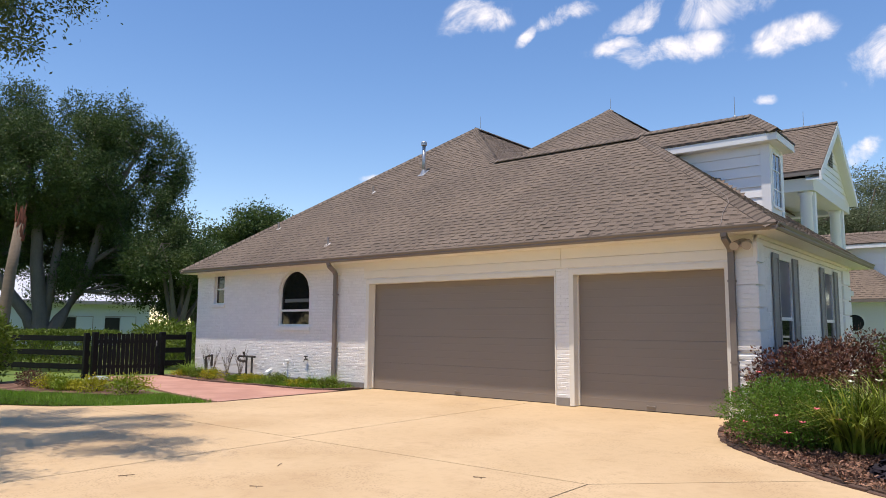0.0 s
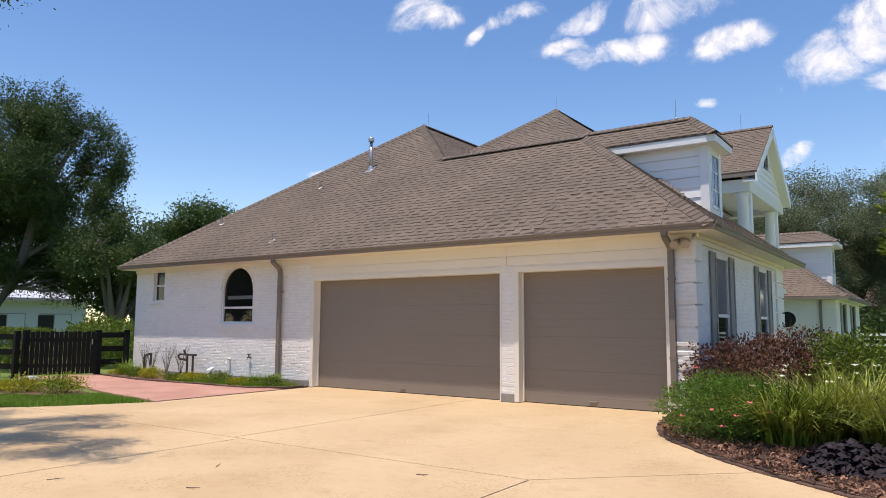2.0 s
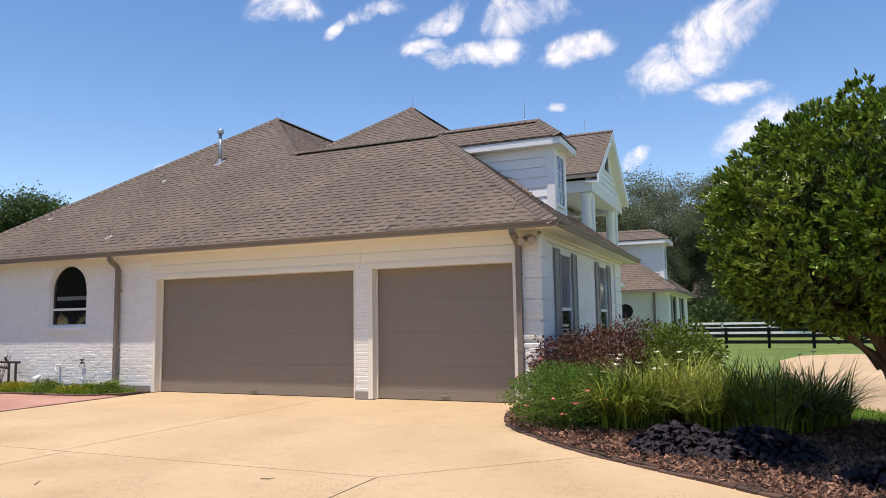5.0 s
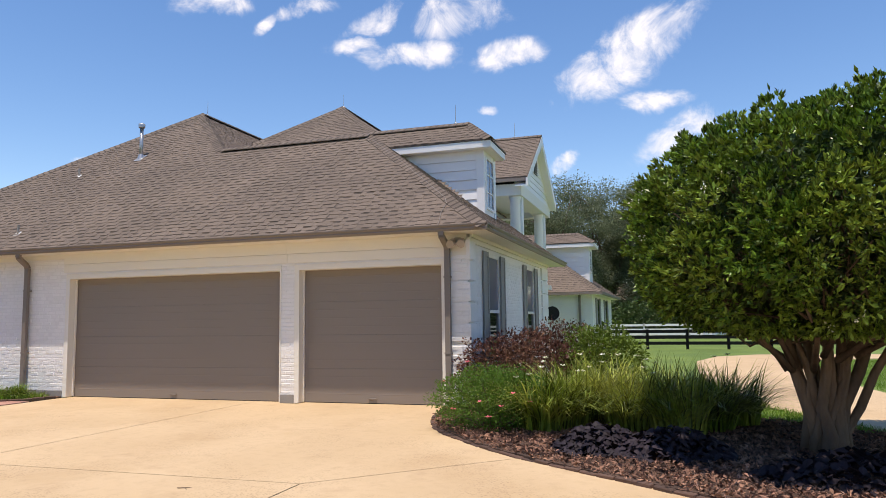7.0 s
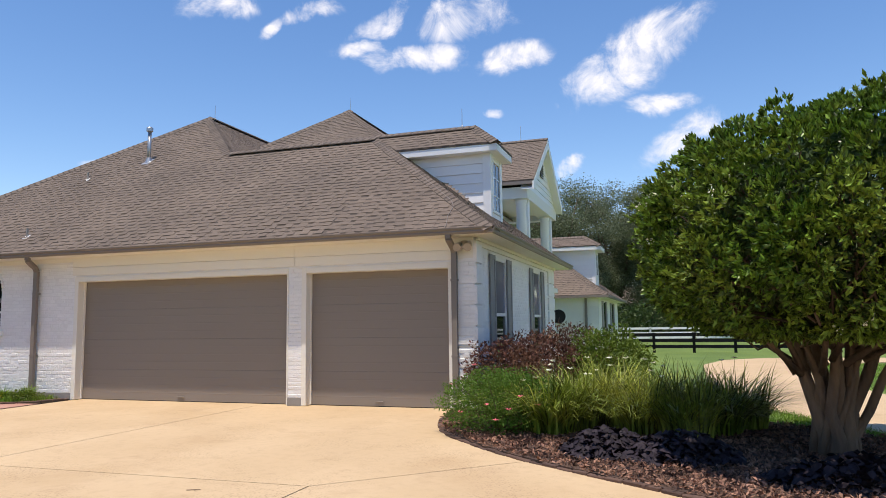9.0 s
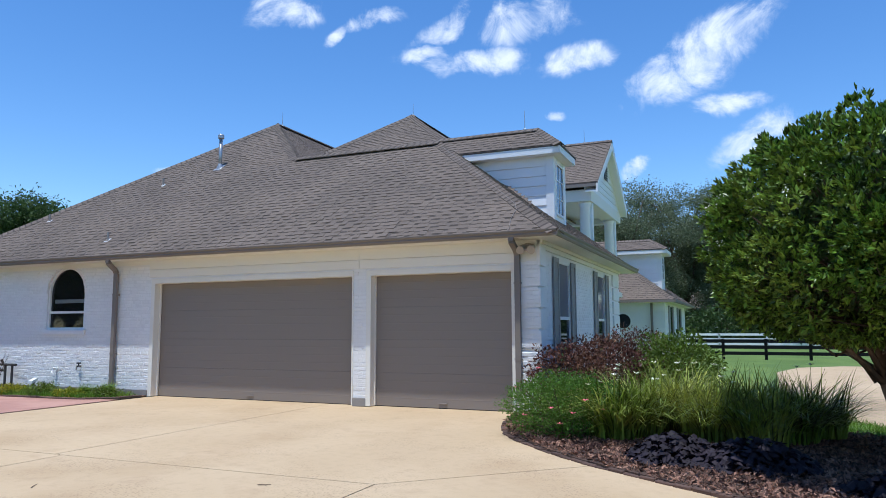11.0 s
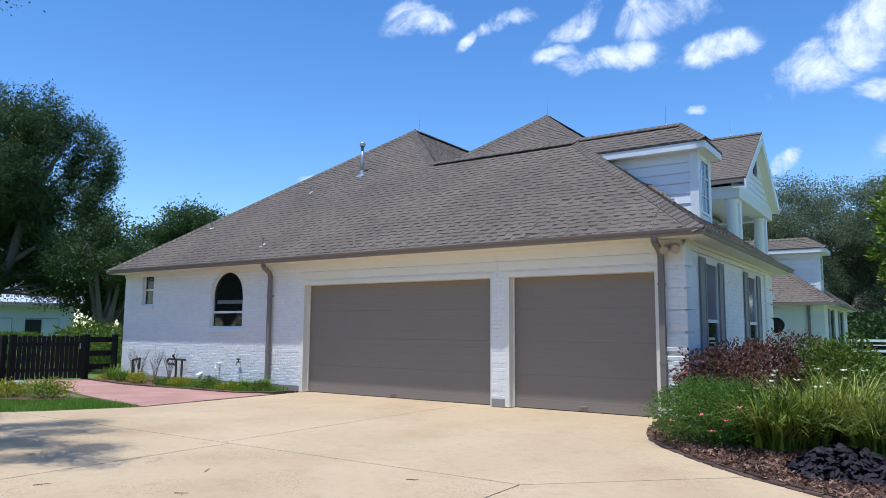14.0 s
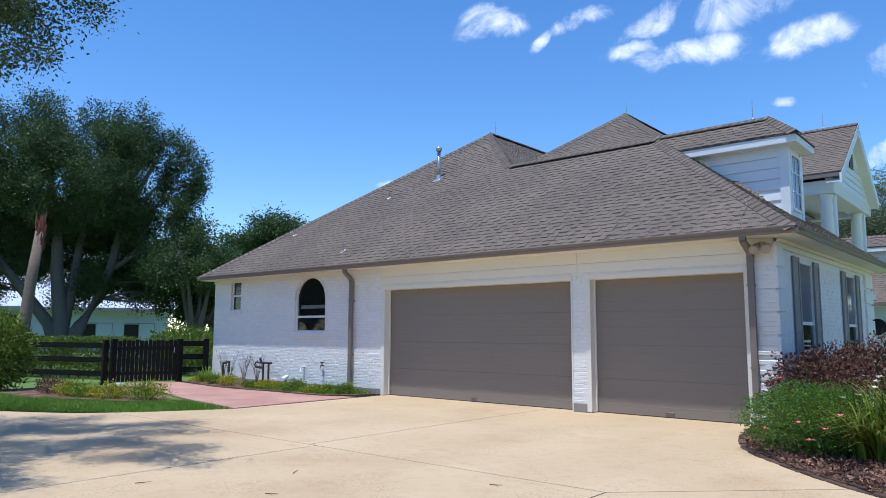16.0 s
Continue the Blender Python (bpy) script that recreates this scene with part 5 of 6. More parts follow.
LOBES = [(-1.3, 0, 11.9, 1.1), (0.9, 1, 11.8, 1.0), (2.0, -1, 11.1, 0.9), (3.1, 0, 11.9, 0.75), (4.0, 0.5, 11.2, 0.75), (5.0, 0, 10.9, 0.7), (5.5, -0.6, 9.9, 0.75), (4.6, 0.3, 9.7, 0.7), (5.8, 0.2, 9.0, 0.55),
         (5.0, 0.4, 7.0, 0.8), (6.0, 0, 6.4, 0.7), (4.6, -0.8, 5.9, 1.0), (5.6, 0.2, 5.2, 0.75), (3.8, 0.6, 4.4, 1.0), (4.9, 0, 3.8, 0.75), (2.8, 0.5, 3.7, 0.8), (3.0, -1.0, 6.4, 1.1),
         (-2.9, 0.5, 11.0, 1.2), (-4.4, 0, 9.6, 1.3), (-5.4, 0.4, 7.6, 1.2), (-4.6, -1.0, 5.6, 1.2), (-3.2, -0.6, 4.2, 0.9), (-5.9, 0.5, 4.6, 1.1), (-2.4, 0.4, 6.0, 1.1)]
LOBES += [(rl.uniform(-4.6, 3.6), rl.uniform(-3.4, 3.4), rl.uniform(6.2, 10.9), rl.uniform(0.8, 1.2)) for k in range(62)]
LOBES += [(rl.uniform(-5.0, 4.2), rl.uniform(0.5, 4.2), rl.uniform(3.2, 7.6), rl.uniform(0.8, 1.2)) for k in range(46)]
LOBES += [(rl.uniform(0.8, 5.6), rl.uniform(-1.5, 1.5), rl.uniform(2.5, 5.0), rl.uniform(0.5, 0.8)) for k in range(12)]
LOBES += [(rl.uniform(3.0, 5.8), rl.uniform(-1.0, 1.0), rl.uniform(6.0, 11.0), rl.uniform(0.5, 0.8)) for k in range(8)]
oak = limb_tree("oak_tree", "large dark green oak with pale forked limbs", 41, (-32.5, 1.9), (0.366, 0.931), [
    ([(0.1, 0, -0.1), (0.05, 0, 0.9), (0.0, 0, 1.9), (-0.3, 0.2, 4.2), (-0.4, 0.3, 6.5), (-1.0, 0.4, 9.0), (-1.2, 0.3, 11.5)], 0.48),
    ([(-0.1, 0.1, 0.6), (-0.5, 0.2, 1.8), (-1.6, 0.1, 3.3), (-2.6, 0, 4.6), (-3.8, 0.2, 6.6), (-4.6, 0.2, 8.8)], 0.34),
    ([(0.2, -0.1, 0.5), (0.8, -0.2, 1.7), (1.5, -0.2, 3.0), (2.0, -0.1, 4.6), (2.4, 0.1, 6.8), (3.4, 0.2, 9.2), (4.2, 0.2, 11.0)], 0.34),
    ([(0.1, 0.0, 1.6), (0.35, 0.3, 3.4), (0.6, 0.6, 5.6), (0.9, 0.7, 8.4), (1.6, 0.5, 10.8)], 0.28),
    ([(2.0, -0.1, 4.4), (3.0, -0.2, 5.2), (4.1, -0.1, 5.9), (5.3, 0.0, 6.4)], 0.13),
    ([(2.6, 0.1, 7.2), (3.8, 0.0, 8.6), (5.0, 0.0, 9.8)], 0.12)], LOBES, 0.30, 62, 0.115, M_OAK, M_BARK2)
near = big_tree("oak_tree", "oak branches hanging over the edge of the driveway", 42, (-10.5, -14.9), 8.8, 4.2, 0.32, 3.0, 350, 560, 0.06, 0.19, M_OAK, M_BARK2, 4.1, 8, (2.0, 3.1), lobed=False)
back = big_tree("broadleaf_tree", "rounded green tree behind the house", 43, (-32.9, 15.9), 9.5, 4.4, 0.35, 2.0, 230, 260, 0.17, 0.42, M_BACK, M_BARK2, 2.2, 6)
side_tree = big_tree("broadleaf_tree", "dense dark green tree beyond the garden fence", 44, (-28.1, 6.3), 6.8, 2.6, 0.25, 1.0, 170, 260, 0.14, 0.36, M_OAK, M_BARK2, 0.6, 5)
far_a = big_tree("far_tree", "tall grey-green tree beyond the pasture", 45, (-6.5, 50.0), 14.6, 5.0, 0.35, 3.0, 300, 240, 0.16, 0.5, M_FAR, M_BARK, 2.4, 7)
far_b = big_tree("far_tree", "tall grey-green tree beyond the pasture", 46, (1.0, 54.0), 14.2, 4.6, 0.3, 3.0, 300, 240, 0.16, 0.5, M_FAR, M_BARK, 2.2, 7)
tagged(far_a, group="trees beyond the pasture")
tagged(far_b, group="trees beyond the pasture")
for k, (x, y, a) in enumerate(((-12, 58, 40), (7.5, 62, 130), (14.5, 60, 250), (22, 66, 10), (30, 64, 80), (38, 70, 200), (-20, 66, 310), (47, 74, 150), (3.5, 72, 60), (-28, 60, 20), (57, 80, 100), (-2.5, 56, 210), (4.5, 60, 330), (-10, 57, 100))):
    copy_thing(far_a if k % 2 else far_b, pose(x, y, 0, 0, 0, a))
for k, (x, y, a) in enumerate(((-52, 22, 40), (-60, 8, 130), (-50, 30, 250), (-62, 40, 10), (-70, 24, 70))):
    copy_thing(back, pose(x, y, 0, 0, 0, a))
# trees across the drive from the house
for k, (x, y, a) in enumerate(((-38, -20, 90), (-46, -28, 10), (-33, -27, 200), (-54, -20, 130), (-34, -36, 40), (-24, -40, 130), (-14, -37, 250), (-4, -41, 10), (7, -38, 70), (18, -40, 160), (34, -22, 30), (38, -6, 200), (40, 10, 120))):
    copy_thing(back, pose(x, y, 0, 0, 0, a))
# dark undergrowth below the far trees
under = shrub("undergrowth", "dark green undergrowth below the far trees", 70, (0, 56), (4.0, 1.6, 1.6), 3600, 0.30, 0.15, M_OAK, thick=0.3, group="undergrowth by the pasture")
for k, (x, y) in enumerate(((7, 52), (2, 46), (-3, 44), (5, 44), (10, 47), (7, 58), (14, 60), (21, 61), (28, 63), (36, 66), (-7, 55), (-15, 57), (45, 68), (53, 72))):
    copy_thing(under, pose(x, y, 0, 0, 0, 37 * k))
hedge_far = shrub("garden_shrub", "light green shrub by the garden fence", 71, (-20.2, 1.2), (1.7, 1.2, 0.85), 5200, 0.12, 0.06, M_LIME, thick=0.3)
shrub("garden_shrub", "bright green shrub at the end of the fence", 72, (-17.0, -5.6), (0.75, 0.75, 0.95), 6000, 0.10, 0.045, M_LIME, thick=0.3, amount=0.16)

# ---- left garden: fence, gate, hedge, flower bed ----


def rail_fence(name, label, pts, heights, post_h, mat, group=""):
    fnc = thing(name, label, "fence", group)
    for i, (x, y) in enumerate(pts):
        b = bmesh.new()
        box(b, x - 0.065, y - 0.065, -0.05, x + 0.065, y + 0.065, post_h, 0.008)
        part("post", b, mat, fnc)
    for (x0, y0), (x1, y1) in zip(pts, pts[1:]):
        d = Vector((x1 - x0, y1 - y0, 0)).normalized()
        nrm = Vector((d.y, -d.x, 0)) * 0.08
        for h in heights:
            b = bmesh.new()
            bar(b, Vector((x0, y0, h)) + nrm - d * 0.05, Vector((x1, y1, h)) + nrm + d * 0.05, 0.03, 0.15)
            part("rail", b, mat, fnc)
    return fnc


GA, GB = (-16.42, -1.10), (-17.08, -2.72)
rail_fence("rail_fence", "black painted three-rail fence beside the house", [(-16.3, -0.33), GA], (0.35, 0.72, 1.10), 1.25, M_FENCE)
rail_fence("rail_fence", "black painted three-rail garden fence", [(-17.16, -2.92), (-20.5, -4.0), (-23.8, -5.05), (-27.1, -6.1)], (0.28, 0.66, 1.06), 1.22, M_FENCE)
gate = thing("garden_gate", "closed black picket gate with close-set boards", "gate")
ga, gb = Vector((*GA, 0)), Vector((*GB, 0))
gd = (gb - ga).normalized()
gn = Vector((-gd.y, gd.x, 0))
if gn.dot(Vector((1, -0.4, 0))) < 0:
    gn = -gn
for h in (0.28, 0.98):
    b = bmesh.new()
    bar(b, ga + gd * 0.1 + Vector((0, 0, h)), gb - gd * 0.08 + Vector((0, 0, h)), 0.04, 0.1)
    part("gate_rail", b, M_FENCE, gate)
for i in range(14):
    c = ga + gd * (0.14 + i * 0.112) + gn * 0.035
    b = bmesh.new()
    top = 1.20 + 0.015 * math.sin(i * 2.3)
    obox(b, Matrix.Translation(c + Vector((0, 0, 0.025 + top / 2))) @ Euler((0, 0, math.atan2(gd.y, gd.x))).to_matrix().to_4x4(), 0.104 if i % 3 else 0.094, 0.02, top - 0.05)
    part("board", b, M_FENCE, gate)
for p_ in (GA, GB):
    b = bmesh.new()
    box(b, p_[0] - 0.07, p_[1] - 0.07, -0.05, p_[0] + 0.07, p_[1] + 0.07, 1.24, 0.008)
    part("gate_post", b, M_FENCE, gate)
b = bmesh.new()
bar(b, ga + gd * 0.16 + gn * 0.07 + Vector((0, 0, 0.85)), ga + gd * 0.16 + gn * 0.07 + Vector((0, 0, 1.0)), 0.03, 0.02)
part("latch", b, M_STEEL, gate, "steel gate latch")

# clipped hedge behind the fence
r = np.random.default_rng(80)
hedge = thing("hedge", "clipped light green hedge behind the black fence", "hedge", at=(-22.4, -2.4, 0))
n = 26000
u, w, s = r.uniform(-3.4, 3.4, n), r.uniform(-0.55, 0.55, n), r.uniform(0, 1, n)
z = np.where(s < 0.55, 1.18 + r.normal(0, 0.035, n), r.uniform(0.05, 1.2, n))
w = np.where(s < 0.55, w, np.sign(w) * (0.55 + r.normal(0, 0.03, n)))
ca, sa = math.cos(radians(18)), math.sin(radians(18))
p = np.stack([u * ca - w * sa, u * sa + w * ca, z], 1)
v, f = leaves(r, p, np.tile([0, 0, 0.5], (n, 1)), 0.075, 0.04, 0.0, 0.7)
many("foliage", v, f, M_LIME, hedge)
b = bmesh.new()
for k in range(16):
    uu = -3.2 + 0.42 * k
    tube(b, [(uu * ca, uu * sa, -0.03), (uu * ca + 0.05, uu * sa, 0.6), (uu * ca, uu * sa + 0.1, 1.1)], [0.03, 0.02, 0.01], 5)
part("woody_growth", b, M_TWIG, hedge)

for i, (x, y, q, z) in enumerate(((-11.85, -4.4, 0.40, 0.20), (-12.75, -4.75, 0.36, 0.17), (-13.5, -4.95, 0.26, 0.11), (-14.1, -5.0, 0.33, 0.16))):
    shrub("flowering_plant", "low yellow-green flowering plant in the side bed", 100 + i, (x, y), (q * 1.15, q * 1.15, z), 1700, 0.05, 0.024, M_YELLOW, amount=0.3, thick=0.35, stems=6, group="low plants in the side bed")
shrub("dry_plant", "small dark reddish plant in the side bed", 110, (-15.0, -5.1), (0.36, 0.36, 0.2), 1200, 0.05, 0.02, M_PURPLE, thick=0.3, stems=8)
b = bmesh.new()
slab(b, [(x, y, 0.01) for x, y in ((-11.3, -4.0), (-11.6, -4.75), (-13.0, -5.3), (-14.2, -5.8), (-16.5, -6.1), (-17.2, -4.4), (-15.0, -3.4))], (0, 0, -0.1))
tagged(finish("side_bed", b, M_MULCH), "mulched side bed by the garden fence", "flower bed", kind="structure")
dome = thing("utility_cover", "grey domed utility cover among low plants", "utility cover", at=(-13.45, -4.3, 0.0))
b = bmesh.new()
lathe(b, 0, 0, [(0.20, 0.0), (0.20, 0.16), (0.23, 0.18), (0.23, 0.21), (0.19, 0.255), (0.10, 0.28), (0.02, 0.285)], 20)
part("dome", b, material("grey_plastic", (0.38, 0.42, 0.44), 0.5, 0.08), dome, smooth=True)
b = bmesh.new()
lathe(b, 0, 0, [(0.215, 0.0), (0.215, 0.08), (0.205, 0.09)], 20)
part("collar", b, M_GREY, dome)

# planted strip at the foot of the wall
strip_pts = [(-16.2, -0.21), (-16.3, -1.0), (-13.85, -1.45), (-11.7, -1.35), (-9.9, -1.25), (-9.35, -0.85), (-9.08, -0.45), (-9.06, -0.21)]
b = bmesh.new()
slab(b, [(x, y, 0.03) for x, y in strip_pts], (0, 0, -0.1))
tagged(finish("wall_bed", b, M_MULCH), "narrow planted bed at the foot of the wall", "flower bed", kind="structure")
edge2 = thing("wall_bed_edging", "dark brown edging round the bed at the wall", "edging", kind="structure")
for i, (q, d) in enumerate(along(strip_pts[1:7], 0.212)):
    ob = new("brick", first.data)
    ob.parent = edge2
    ob.matrix_basis = Matrix.Translation((q.x, q.y, rnd.uniform(-0.01, 0.01))) @ Euler((0, 0, math.atan2(d.y, d.x))).to_matrix().to_4x4()


def grass(name, label, poly, n, length, seed, z, mat=M_BLADE):
    r = np.random.default_rng(seed)
    q = np.array(poly)
    p = np.stack([r.uniform(q[:, 0].min(), q[:, 0].max(), n), r.uniform(q[:, 1].min(), q[:, 1].max(), n), np.full(n, z)], 1)
    p = p[inside(poly, p)]
    m = len(p)
    h = r.uniform(0, 2 * math.pi, m)
    ln = length * r.uniform(0.5, 1.25, m)
    s = np.stack([np.cos(h), np.sin(h), 0 * h], 1)
    bend = r.normal(0, 0.4, (m, 2)) * ln[:, None]
    tip = p + np.concatenate([bend, ln[:, None]], 1)
    v = np.stack([p - s * 0.006, p + s * 0.006, tip], 1).reshape(-1, 3)
    return tagged(many(name, v, np.arange(3 * m).reshape(-1, 3), mat), label, "grass", kind="stuff")


grass("grass", "green lawn grass beside the driveway", [(-9.05, -4.2), (-9.75, -5.55), (-10.5, -6.45), (-12.5, -7.55), (-20, -8.1), (-20, -6.3), (-14.2, -5.85), (-12.95, -5.35), (-11.55, -4.8), (-11.2, -3.9)], 60000, 0.085, 1, -0.02)
grass("grass", "green lawn grass at the corner of the driveway", [(-4.75, -9.9), (-4.0, -10.0), (-3.45, -11), (-6, -11), (-7, -10.75)], 9000, 0.085, 2, -0.02)
grass("grass", "green grass growing in the bed at the wall", [(-12.9, -0.3), (-12.9, -1.3), (-9.95, -1.15), (-9.4, -0.8), (-9.2, -0.3)], 9000, 0.12, 3, 0.02)
grass("grass", "long lawn grass between bed and lane", [(7.5, -2.95), (5.75, -1.85), (4.4, 1.0), (3.65, 6), (1.0, 6.6), (1.8, 3.4), (2.7, 1.3), (3.7, -0.3), (4.3, -0.95), (5.8, -2.25)], 70000, 0.075, 4, -0.02)
grass("grass", "mown lawn grass beyond the lane", [(6.9, 3.3), (6.5, 8), (6.6, 12), (7.6, 14.4), (13, 15.4), (13, -1.2), (8.7, 0.75)], 50000, 0.06, 5, -0.02)
# ferny tufts and bare twigs by the wall
for i, (x, y, q) in enumerate(((-15.6, -0.75, 0.38), (-15.0, -0.8, 0.30), (-14.2, -0.85, 0.25), (-9.75, -0.6, 0.25), (-10.3, -0.7, 0.22))):
    r = np.random.default_rng(120 + i)
    t = thing("grass_tuft", "loose green tuft at the foot of the wall", "plant", "tufts at the wall", at=(x, y, 0.03))
    v, f = blades(r, 160, 0, 0, q * 0.4, q * 1.3, 0.012, 0.9)
    many("foliage", v, f, M_BLADE, t)
for i, (x, y) in enumerate(((-14.9, -0.6), (-14.45, -0.7), (-14.0, -0.55), (-13.4, -0.55))):
    q = random.Random(i)
    t = thing("bare_shrub", "bare twiggy shrub against the wall", "shrub", "bare shrubs at the wall", at=(x, y, 0.02))
    b = bmesh.new()
    for k in range(16):
        a, ln = q.uniform(0, 2 * math.pi), q.uniform(0.45, 0.95)
        ex, ey = 0.4 * math.cos(a) * ln, 0.16 * math.sin(a) * ln
        tube(b, [(0, 0, 0), (ex * .4, ey * .4, ln * .55), (ex, ey, ln)], [0.005, 0.0035, 0.002], 4)
        tube(b, [(ex * .4, ey * .4, ln * .55), (ex * .4 + q.uniform(-.15, .15), ey, ln * .85)], [0.003, 0.0015], 4)
    part("twigs", b, M_TWIG, t)

for i, (x, y, q) in enumerate(((-15.7, -0.8, 0.30), (-14.75, -0.95, 0.24), (-13.9, -1.1, 0.30), (-13.0, -1.0, 0.26), (-12.2, -1.0, 0.32), (-11.3, -0.95, 0.28), (-10.5, -0.9, 0.30), (-9.7, -0.75, 0.24))):
    shrub("weed", "low leafy green weed in the bed at the wall", 140 + i, (x, y, 0.03), (q * 1.3, q, 0.075 + 0.03 * (i % 3)), 900, 0.05, 0.022, M_LIME if i % 2 else M_YELLOW, amount=0.3, thick=0.4, stems=5, group="weeds at the wall")

# pipes and taps on the wall
def pipe_thing(name, label, cat, paths, mat, radius=0.02):
    t = thing(name, label, cat)
    for pn, pts in paths:
        b = bmesh.new()
        tube(b, pts, [radius] * len(pts), 8)
        part(pn, b, mat, t)
    return t


yw = WY - 0.14
pipe_thing("backflow_valve", "dark iron garden valve on two upright pipes", "valve", [("riser", [(-13.42, yw, 0), (-13.42, yw, 0.62)]), ("riser", [(-13.18, yw, 0), (-13.18, yw, 0.62)]), ("crossbar", [(-13.75, yw, 0.62), (-13.05, yw, 0.62)]), ("loop", [(-13.75, yw, 0.62), (-13.82, yw, 0.56), (-13.75, yw, 0.5), (-13.42, yw, 0.48)]), ("handle", [(-13.5, yw - 0.05, 0.74), (-13.5, yw, 0.62)])], M_IRON, 0.028)
pipe_thing("hose_stand", "short dark iron pipe stand by the wall", "pipe", [("post", [(-15.35, yw, 0), (-15.35, yw, 0.55)]), ("arm", [(-15.35, yw, 0.55), (-15.05, yw, 0.60)]), ("post", [(-15.05, yw, 0.30), (-15.05, yw, 0.62)])], M_IRON, 0.03)
pipe_thing("garden_tap", "small dark tap on the white wall", "tap", [("spout", [(-11.08, WY + 0.02, 0.62), (-11.08, WY - 0.1, 0.62), (-11.08, WY - 0.12, 0.55)]), ("handle", [(-11.14, WY - 0.06, 0.69), (-11.02, WY - 0.06, 0.69)]), ("stem", [(-11.08, WY - 0.06, 0.62), (-11.08, WY - 0.06, 0.69)])], M_IRON, 0.016)
pipe_thing("drain_pipe", "white bent drain pipe on the wall", "pipe", [("elbow", [(-11.85, WY + 0.02, 0.56), (-11.85, WY - 0.10, 0.56), (-11.85, WY - 0.13, 0.46)])], M_PVC, 0.03)
ex = thing("wall_vent", "white hooded vent on a short grey pipe", "vent", at=(-12.42, WY - 0.15, 0))
b = bmesh.new()
lathe(b, 0, 0, [(0.05, 0.0), (0.05, 0.26)], 10)
part("pipe", b, M_GREY, ex)
b = bmesh.new()
slab(b, [(-0.065, -0.08, 0.26), (0.065, -0.08, 0.26), (0.065, 0.06, 0.33), (-0.065, 0.06, 0.33)], (0, 0.0, -0.06))
part("hood", b, M_PVC, ex)

# ---- barn, palm stub and far things on the garden side ----
barn = thing("barn", "white metal barn with a bright metal roof and open shutters", "barn")
c0, c1 = Vector((-46.5, 14.9, 0)), Vector((-51.8, -0.5, 0))
bd = (c1 - c0).normalized()
bn = Vector((-bd.y, bd.x, 0))
if bn.dot(Vector((1, 0, 0))) < 0:
    bn = -bn
BL, BH = (c1 - c0).length, 3.15
bm_ = Matrix((( bd.x, -bn.x, 0, c0.x), (bd.y, -bn.y, 0, c0.y), (0, 0, 1, 0), (0, 0, 0, 1)))


def bpart(name, fn, mat, parent=None, label=""):
    b = bmesh.new()
    fn(b)
    bmesh.ops.transform(b, matrix=bm_, verts=b.verts)
    return part(name, b, mat, parent or barn, label)


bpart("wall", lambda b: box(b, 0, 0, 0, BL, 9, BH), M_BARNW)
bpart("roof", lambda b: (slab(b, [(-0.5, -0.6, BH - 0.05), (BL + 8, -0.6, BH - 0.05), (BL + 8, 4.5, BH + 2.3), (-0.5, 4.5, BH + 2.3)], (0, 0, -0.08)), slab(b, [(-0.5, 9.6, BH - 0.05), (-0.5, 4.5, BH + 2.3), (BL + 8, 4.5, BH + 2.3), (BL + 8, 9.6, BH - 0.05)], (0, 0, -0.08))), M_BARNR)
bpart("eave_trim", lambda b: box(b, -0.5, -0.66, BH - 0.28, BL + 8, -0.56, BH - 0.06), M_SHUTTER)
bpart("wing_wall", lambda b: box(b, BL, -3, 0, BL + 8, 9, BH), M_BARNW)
for u in (0.95, 3.75):
    bpart("opening", lambda b: box(b, u + 1.05, -0.03, 0.95, u + 2.0, 0.02, 1.95), M_DARK, label="dark open stall window")
    bpart("shutter", lambda b: box(b, u, -0.08, 0.9, u + 1.0, -0.01, 2.0), M_BARNW, label="white shutter folded open")
    bpart("trim", lambda b: (box(b, u - 0.05, -0.05, 0.85, u, 0.0, 2.05), box(b, u + 1.0, -0.06, 0.85, u + 1.05, 0.0, 2.05), box(b, u, -0.05, 2.0, u + 2.0, 0.0, 2.05)), M_SHUTTER)
bpart("barn_door", lambda b: box(b, 9.5, -0.05, 0, 11.8, 0.02, 2.6), M_DARK)
for k in range(40):
    bpart("roof_rib", lambda b: bar(b, (-0.4 + k * 0.62, -0.6, BH - 0.02), (-0.4 + k * 0.62, 4.5, BH + 2.33), 0.05, 0.04), M_BARNR)

palm = thing("palm_stub", "bare grey palm trunk with a rusty broken top", "tree stump", at=(-22.6, -3.15, 0))
b = bmesh.new()
tube(b, [(0, 0, -0.05), (0.02, 0.0, 1.5), (0.06, 0.12, 3.2), (0.10, 0.28, 4.75)], [0.21, 0.19, 0.165, 0.15], 14)
part("trunk", b, M_PALM, palm, smooth=True)
b = bmesh.new()
q = random.Random(4)
for k in range(40):
    a, zz = q.uniform(0, 6.28), q.uniform(4.1, 5.1)
    tube(b, [(0.10 + 0.13 * math.cos(a), 0.27 + 0.13 * math.sin(a), zz), (0.11 + 0.16 * math.cos(a), 0.29 + 0.16 * math.sin(a), zz + q.uniform(.15, .45))], [0.035, 0.008], 5)
tube(b, [(0.10, 0.28, 4.6), (0.12, 0.31, 5.25)], [0.14, 0.05], 10)
part("fibre_top", b, M_RUST, palm, "rusty fibrous broken top")

# ---- fences and a far house across the pasture ----
rail_fence("pasture_fence", "black three-rail fence across the lawn", [(-9 + 1.8 * k, 23.8 - 0.03 * k) for k in range(22)], (0.26, 0.54, 0.82), 0.92, M_FENCE)
